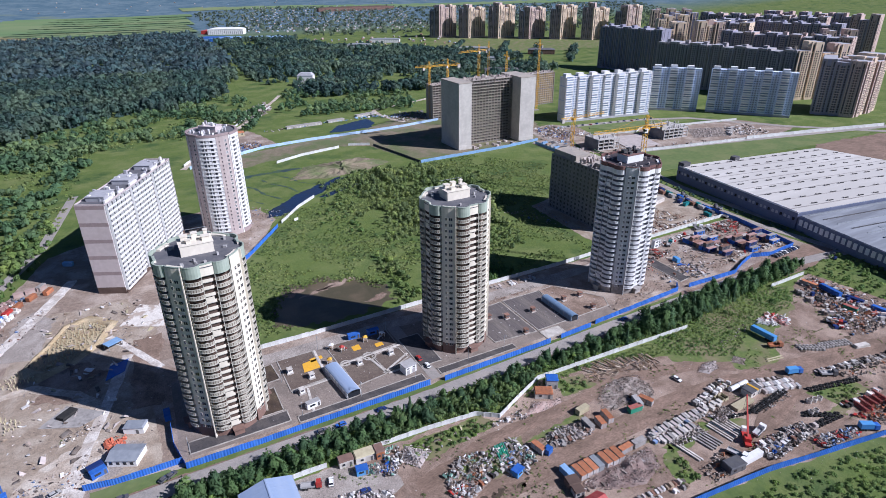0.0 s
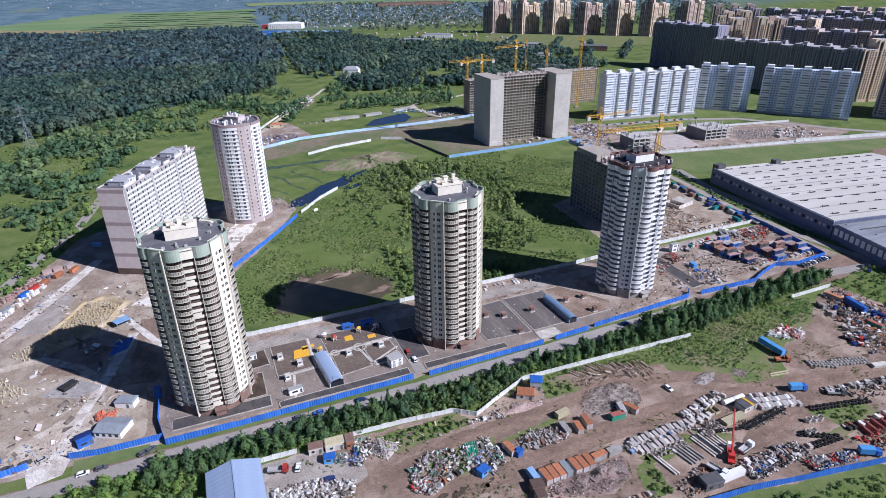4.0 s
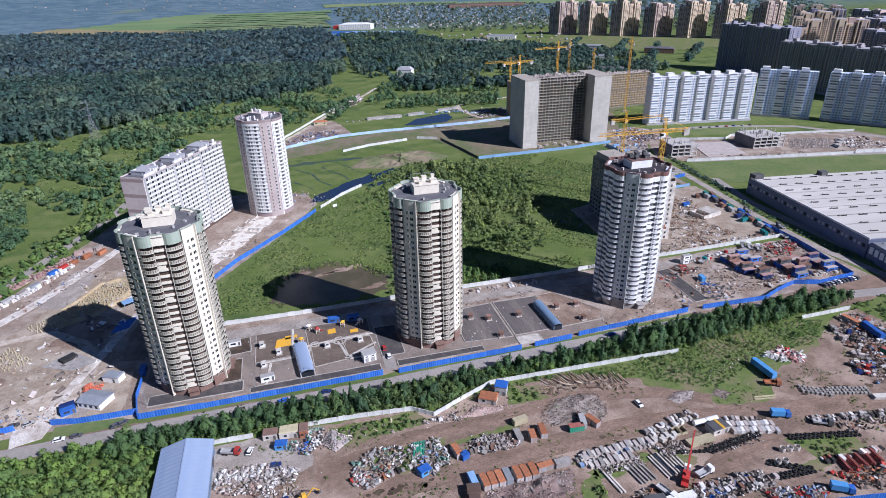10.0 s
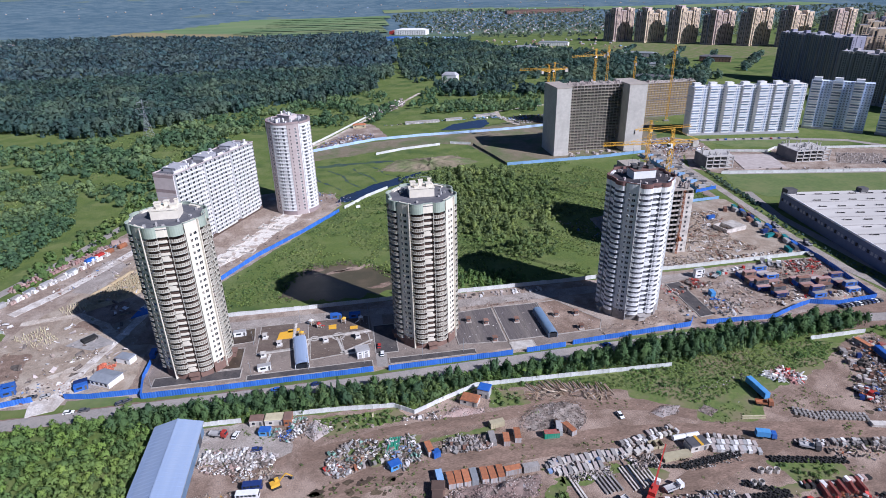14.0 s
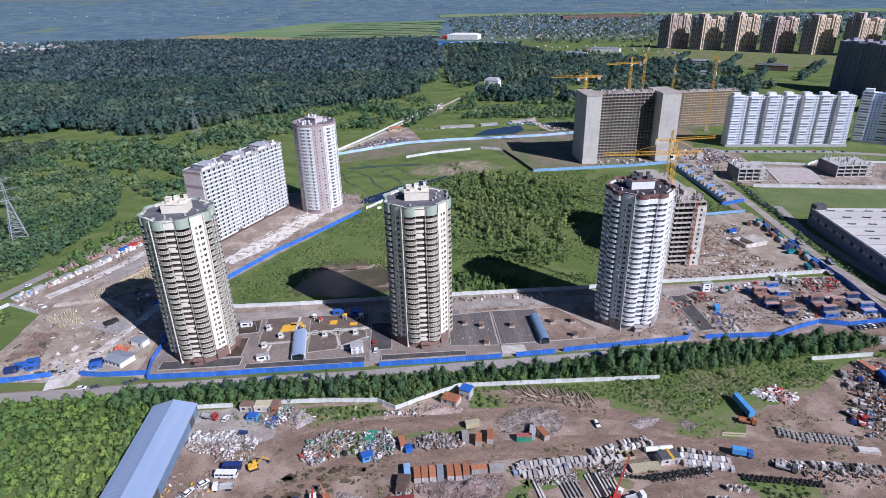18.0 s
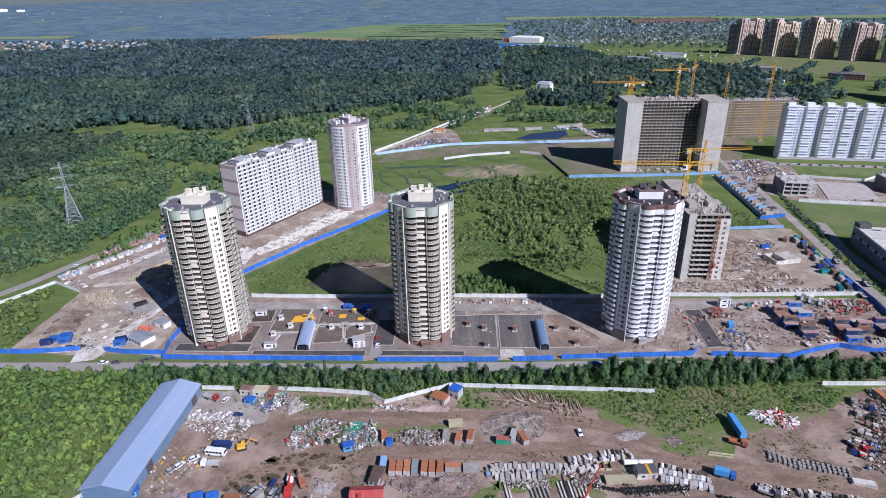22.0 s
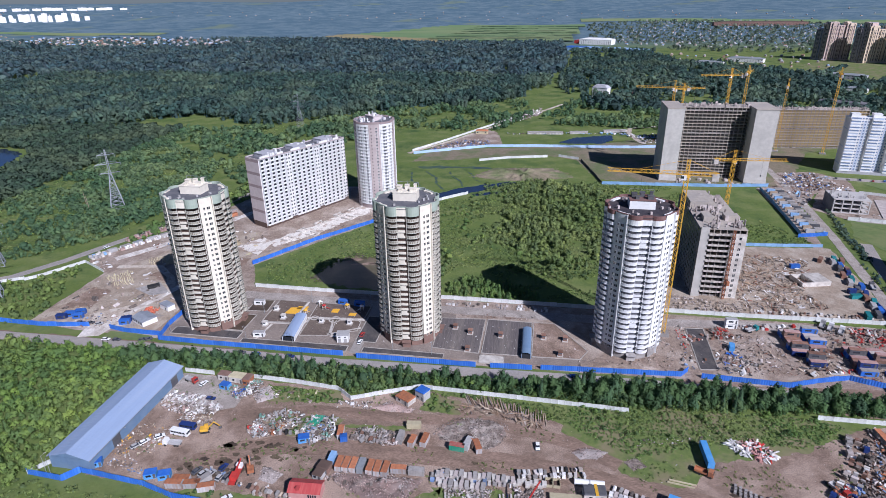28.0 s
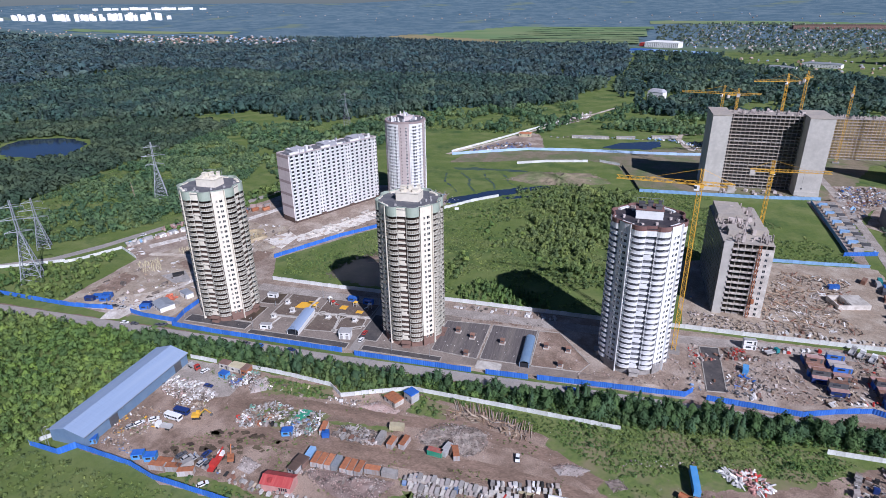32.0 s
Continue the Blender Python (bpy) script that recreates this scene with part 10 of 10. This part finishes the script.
junk_row([(302, 127), (312, 140), (318, 150), (323, 164)], 6.0, [*PALE, M["navy"], M["old_rust"], M["black"]], "crowded steel and concrete stores at the yard's end", "stores", 109, 1.9, 2.4)
junk_row([(330, 122), (337, 140), (339, 168)], 6.0, [*PALE, M["navy"], M["faded_red"], M["black"]], "crowded steel stores by the eastern edge", "stores", 110, 2.0, 2.6)
junk_row([(80, 130), (92, 133), (104, 134.5)], 3.4, [*PALE, M["rust"], M["black"]], "rusty machine parts beside the scrap heap", "stores", 111, 1.5, 1.8, 0.25)
junk_row([(28, 146), (42, 146), (54, 142.4)], 3.0, [M["scrap_white"], M["concrete_grey"], M["rubble"]], "white crates and boards on the gravel", "stores", 112, 1.8, 1.1, 0.35)
heap("scrap_heap", [(40, 139), (56, 138), (58, 133), (42, 134)], 150, 0.5, 1.8, [M["timber"], M["old_rust"], M["debris"], M["scrap_white"]], 0.6, "brown machine scrap behind the minibus", "scrap", 0.5, 1.4, 115)
junk_row([(90, 101), (104, 99.4), (120, 98), (150, 95.6)], 5.0, [*PALE, M["old_rust"], M["timber"]], "mixed stores and scrap along the fence", "stores", 113, 1.6, 1.7, 0.3)
junk_row([(66, 108), (78, 104), (90, 103)], 3.0, [*PALE, M["black"], M["faded_blue"]], "old car parts beside the parked cars", "stores", 114, 1.6, 1.4, 0.3)
# stores round the site cabins and behind the court
SITE = [*PALE, M["timber"], M["old_rust"]]
junk_row([(262, 212), (274, 211)], 3.6, SITE, "building stores beside the white tower", "stores", 120, 1.5, 1.3, 0.4)
junk_row([(269, 230), (280, 234), (296, 238)], 4.0, [*SITE, M["faded_red"]], "building stores by the asphalt strip", "stores", 121, 1.6, 1.5, 0.35)
junk_row([(286, 216), (298, 211)], 3.0, [*SITE, M["black"]], "pipes and crates beside the cabins", "stores", 122, 1.5, 1.4, 0.4)
junk_row([(297, 247), (312, 248), (330, 250)], 3.4, [*SITE, M["faded_blue"], M["red"]], "steel and timber behind the cabin rows", "stores", 123, 1.7, 1.6, 0.3)
junk_row([(352, 211), (368, 210)], 3.4, [*SITE, M["navy"]], "crates in the storage corner", "stores", 124, 1.7, 1.8, 0.3)
junk_row([(350, 250), (372, 248)], 4.0, [*SITE, M["faded_red"], M["scrap_white"]], "white and rusty crates by the fence", "stores", 125, 1.8, 1.8, 0.25)
junk_row([(138, 251), (160, 250.4), (196, 250.6)], 3.0, [M["scrap_white"], M["rubble"], M["debris"]], "pale concrete pieces along the white fence", "stores", 126, 1.6, 0.9, 0.45)
junk_row([(306, 266), (330, 266), (372, 268)], 4.0, [*SITE, M["scrap_white"]], "formwork and pallets behind the white fence", "stores", 127, 1.8, 1.2, 0.4)
t = thing("plank_row", 0, 0, 0, 0, "grey planks lying side by side below the fence", "planks")
for k in range(34):
    u = k / 33
    ln = rnd.uniform(4.5, 9.5)
    part("plank", Geo().box(162 + 35 * u, 166.4 - 7.4 * u * u + rnd.uniform(-1.2, 1.2), 0.1, ln, rnd.uniform(0.25, 0.5), rnd.uniform(0.2, 0.7), 112 - 24 * u + rnd.uniform(-9, 9)), (M["timber"], M["debris"], M["board"])[k % 3], t)
for k in range(9):
    for j in range(2):
        again(("tyre", (k + j) % 2), None, 219.6 + 1.75 * k, 92.6 - 0.1 * k + 1.7 * j, 0.1, 0, "stack of black lorry tyres before the red pipes")
for k in range(8):
    again(("tyre", k % 2), None, 193 + 1.6 * k, 113.4 - 0.35 * k, 0.1, 0, "stack of black lorry tyres beside the beams")

# heaps
heap("rubble_heap", [(151, 143), (154, 148), (159, 153), (170, 156), (182, 153), (182, 146), (178, 138), (172, 136), (160, 139.5), (153, 139.5)], 1000, 0.3, 1.3, [M["rubble"], M["debris"], M["pink_rubble"], M["concrete_grey"]], 1.2, "broad pale heap of broken concrete", "rubble", 0.6, 1.0, 41, True, M["debris"])
heap("rubble_heap", [(117, 115), (126, 117.4), (140, 117.2), (153, 118), (149, 108), (138, 104), (129, 107), (121, 110)], 1000, 0.3, 1.3, [M["pink_rubble"], M["pink_rubble"], M["rubble"]], 2.6, "broad pinkish heap of broken brick", "rubble", 0.6, 1.0, 42, True, M["pink_rubble"])
heap("rubble_heap", [(120, 155), (128, 160), (141, 157), (140, 154), (128, 153)], 240, 0.3, 1.1, [M["pink_rubble"], M["rubble"]], 1.0, "low pinkish heap of rubble by the track", "rubble", 0.6, 1.0, 43, True, M["pink_rubble"])
heap("rubble_heap", [(70, 164), (78, 156), (70, 150), (65, 156)], 300, 0.4, 1.6, [M["rubble"], M["grey_paint"], M["concrete_pale"]], 2.4, "grey heap of scrap and rubble", "rubble", 0.6, 1.4, 44, True, M["rubble"])
heap("rubble_heap", [(206, 141), (213, 144), (222, 143), (218, 138), (210, 137)], 260, 0.3, 1.0, [M["rubble"], M["pink_rubble"]], 1.2, "low grey heap of broken concrete", "rubble", 0.6, 1.0, 45, True, M["rubble"])
heap("rubble_heap", [(226, 139), (232, 142), (236, 137), (230, 134)], 120, 0.3, 0.9, [M["pink_rubble"], M["debris"]], 0.9, "low heap of broken concrete in weeds", "rubble", 0.6, 1.0, 46, True, M["debris"])
heap("rubble_heap", [(90, 115), (100, 112), (98, 106), (91, 108)], 220, 0.3, 1.1, [M["rubble"], M["concrete_pale"]], 1.4, "pale heap of rubble beside the track", "rubble", 0.6, 1.2, 47, True, M["rubble"])
heap("slab_waste", [(120, 141), (126, 143), (133, 141), (139, 140), (138, 133), (128, 132.5), (120, 134)], 300, 0.7, 2.4, [M["concrete_grey"], M["concrete_pale"], M["rubble"]], 1.2, "tumbled grey concrete slabs", "concrete waste", 0.35, 1.4, 48)
heap("plank_waste", [(160, 164), (184, 161), (197, 155), (193, 152), (178, 157), (160, 159)], 200, 1.8, 5.6, [M["timber"], M["board"]], 0.6, "long strew of grey planks below the fence", "timber", 0.08, 1.8, 49, fill=0.1, thin=0.25)
heap("scrap_heap", [(27, 152), (43, 152), (57, 145), (55, 140), (44, 138), (30, 140), (27, 144)], 520, 0.6, 2.2, [M["white"], M["concrete_pale"], M["white"], M["pink_rubble"], M["concrete_grey"]], 0.9, "white and grey mixed scrap beside the shed", "scrap", 0.5, 1.3, 50)
heap("scrap_heap", [(52, 160), (60, 160), (66, 154), (60, 151), (54, 155)], 260, 0.5, 1.7, [M["white"], M["red"], M["blue"], M["green_paint"], M["grey_paint"]], 1.2, "coloured mixed scrap by the shacks", "scrap", 0.6, 1.3, 51)
heap("scrap_heap", [(60, 166), (67, 164), (66, 155), (61, 157)], 170, 0.6, 1.9, [M["white"], M["grey_paint"], M["green_paint"]], 1.5, "white scrap and sacks by the fence", "scrap", 0.6, 1.4, 52)
heap("scrap_heap", [(76, 143), (84, 147), (94, 147), (96, 140), (88, 132), (79, 128), (74, 134)], 560, 0.5, 1.9, [M["white"], M["grey_paint"], M["old_rust"], M["timber"], M["concrete_grey"], M["green_paint"]], 1.3, "large mixed scrap heap in the yard", "scrap", 0.5, 1.5, 53)
heap("scrap_heap", [(74, 135), (82, 135), (83, 131), (75, 131)], 110, 0.5, 1.8, [M["red"], M["red"], M["white"]], 1.0, "bright red scrap at the heap's edge", "scrap", 0.4, 1.8, 54)
heap("scrap_heap", [(84, 139), (89, 139), (89, 136), (84, 136)], 70, 0.5, 1.5, [M["rust"], M["yellow"]], 1.0, "orange rusty scrap on the heap", "scrap", 0.4, 1.6, 55)
heap("scrap_heap", [(97, 146), (109, 146), (112, 134), (104, 129), (96, 131)], 330, 0.6, 2.2, [M["grey_paint"], M["concrete_grey"], M["white"], M["blue"], M["green_paint"]], 1.1, "scrap with blue and green pieces among weeds", "scrap", 0.4, 1.9, 56)
for k in range(3):
    again("green_pipes", pipes(M["green_paint"], 7.0, 2, 0.4, 1), 99.4 + 1.4 * k, 142.4, 0.4, 76, "pale green pipes on the scrap")
heap("scrap_heap", [(28, 131), (42, 130), (46, 116), (30, 108), (26, 116)], 260, 0.4, 1.5, [M["concrete_pale"], M["white"], M["timber"], M["yellow"], M["rust"]], 0.6, "loose scrap and machine parts by the shed", "scrap", 0.5, 1.4, 57)
heap("scrap_heap", [(28, 106), (46, 103), (46, 108), (30, 112)], 130, 0.4, 1.5, [M["white"], M["pink_rubble"], M["blue"], M["timber"]], 0.8, "loose scrap along the yard fence", "scrap", 0.5, 1.4, 58)
heap("red_white_barriers", [(267, 155), (281, 158), (286, 150), (281, 146), (272, 149)], 240, 1.4, 4.4, [M["white"], M["red"], M["white"], M["pink_wall"]], 1.0, "heap of red and white plastic barriers", "barriers", 0.25, 1.4, 59, fill=0.03, thin=0.5)
heap("white_blocks", [(230, 147), (240, 150), (258, 153), (262, 157), (254, 157), (236, 152)], 90, 0.5, 1.3, [M["white"], M["concrete_pale"]], 0.6, "line of white stones below the weeds", "stones", 0.7, 1.0, 60)
heap("scrap_heap", [(326, 172), (340, 172), (345, 128), (330, 120), (306, 121), (297, 125), (306, 136), (315, 146), (321, 160)], 1300, 0.6, 2.3, [M["concrete_pale"], M["concrete_grey"], M["white"], M["concrete_grey"], M["rust"], M["navy"]], 1.8, "long heaps of concrete and steel scrap", "scrap", 0.45, 1.5, 61)
heap("scrap_heap", [(298, 139), (304, 139), (306, 131), (300, 130)], 110, 0.8, 2.2, [M["red"], M["rust"]], 1.4, "red steel scrap beside the heaps", "scrap", 0.4, 1.9, 62)
heap("scrap_heap", [(186, 119), (197, 119), (197, 112), (188, 112)], 220, 0.5, 1.7, [M["concrete_pale"], M["white"], M["concrete_grey"]], 0.9, "pale concrete scrap between the rows", "scrap", 0.5, 1.4, 63)
heap("scrap_heap", [(160, 117), (178, 116.5), (178, 112), (162, 111)], 220, 0.5, 1.8, [M["concrete_grey"], M["rubble"], M["concrete_pale"], M["weeds"]], 0.7, "mixed concrete scrap behind the slab row", "scrap", 0.4, 1.6, 64)
heap("scrap_heap", [(160, 100), (176, 103), (180, 96), (160, 92)], 170, 0.5, 1.9, [M["rust"], M["concrete_grey"], M["timber"]], 0.8, "dark scrap by the side track", "scrap", 0.4, 1.6, 65)
heap("scrap_heap", [(186, 97), (200, 99), (216, 98), (216, 91), (188, 89)], 520, 0.6, 1.9, [M["concrete_grey"], M["white"], M["rubble"], M["concrete_grey"], M["black"]], 1.3, "crowded grey scrap by the blue fence", "scrap", 0.6, 1.2, 66)
heap("scrap_heap", [(210, 90), (230, 86), (230, 82), (210, 84)], 260, 0.7, 2.2, [M["white"], M["blue"], M["grey_paint"], M["red"]], 1.3, "white and blue sacks by the fence", "scrap", 0.6, 1.3, 67)
heap("scrap_heap", [(238, 90), (262, 88), (300, 84), (300, 74), (244, 80)], 620, 0.6, 2.2, [M["rust"], M["red"], M["concrete_grey"], M["black"]], 1.2, "red and grey scrap along the fence", "scrap", 0.5, 1.6, 68)
heap("scrap_heap", [(256, 115), (300, 106), (340, 98), (340, 90), (296, 96), (262, 104)], 620, 0.6, 2.1, [M["concrete_grey"], M["concrete_pale"], M["black"], M["rust"]], 1.2, "grey and black scrap beside the track", "scrap", 0.5, 1.5, 69)
heap("scrap_heap", [(202, 115), (216, 114), (230, 115), (228, 109.5), (206, 108.5)], 200, 0.4, 1.2, [M["black"], M["white"], M["grey_paint"]], 0.7, "small black and white scrap round the tyres", "scrap", 0.6, 1.2, 70)
heap("waste_strew", [(70, 153), (98, 155), (98, 163), (72, 163)], 40, 0.5, 2.0, [M["beige"], M["brick"], M["white"]], 0.3, "planks and boards on the weeds", "boards", 0.2, 1.8, 71)
heap("waste_strew", [(101, 156), (122, 153), (122, 159), (112, 158)], 110, 0.5, 1.6, [M["white"], M["concrete_pale"]], 0.7, "white sacks and blocks by the fence", "sacks", 0.7, 1.1, 72)
heap("waste_strew", [(24, 100), (352, 56), (352, 170), (24, 166)], 1500, 0.2, 0.6, [M["rubble"], M["white"], M["timber"], M["rust"], M["concrete_pale"]], 0.05, "small litter strewn over the yard", "litter", 0.5, 1.4, 73)
heap("waste_strew", [(-86, 200), (380, 206), (380, 256), (18, 254), (-80, 280)], 1500, 0.2, 0.7, [M["rubble"], M["white"], M["timber"], M["concrete_pale"]], 0.05, "small litter strewn over the site", "litter", 0.5, 1.4, 74)
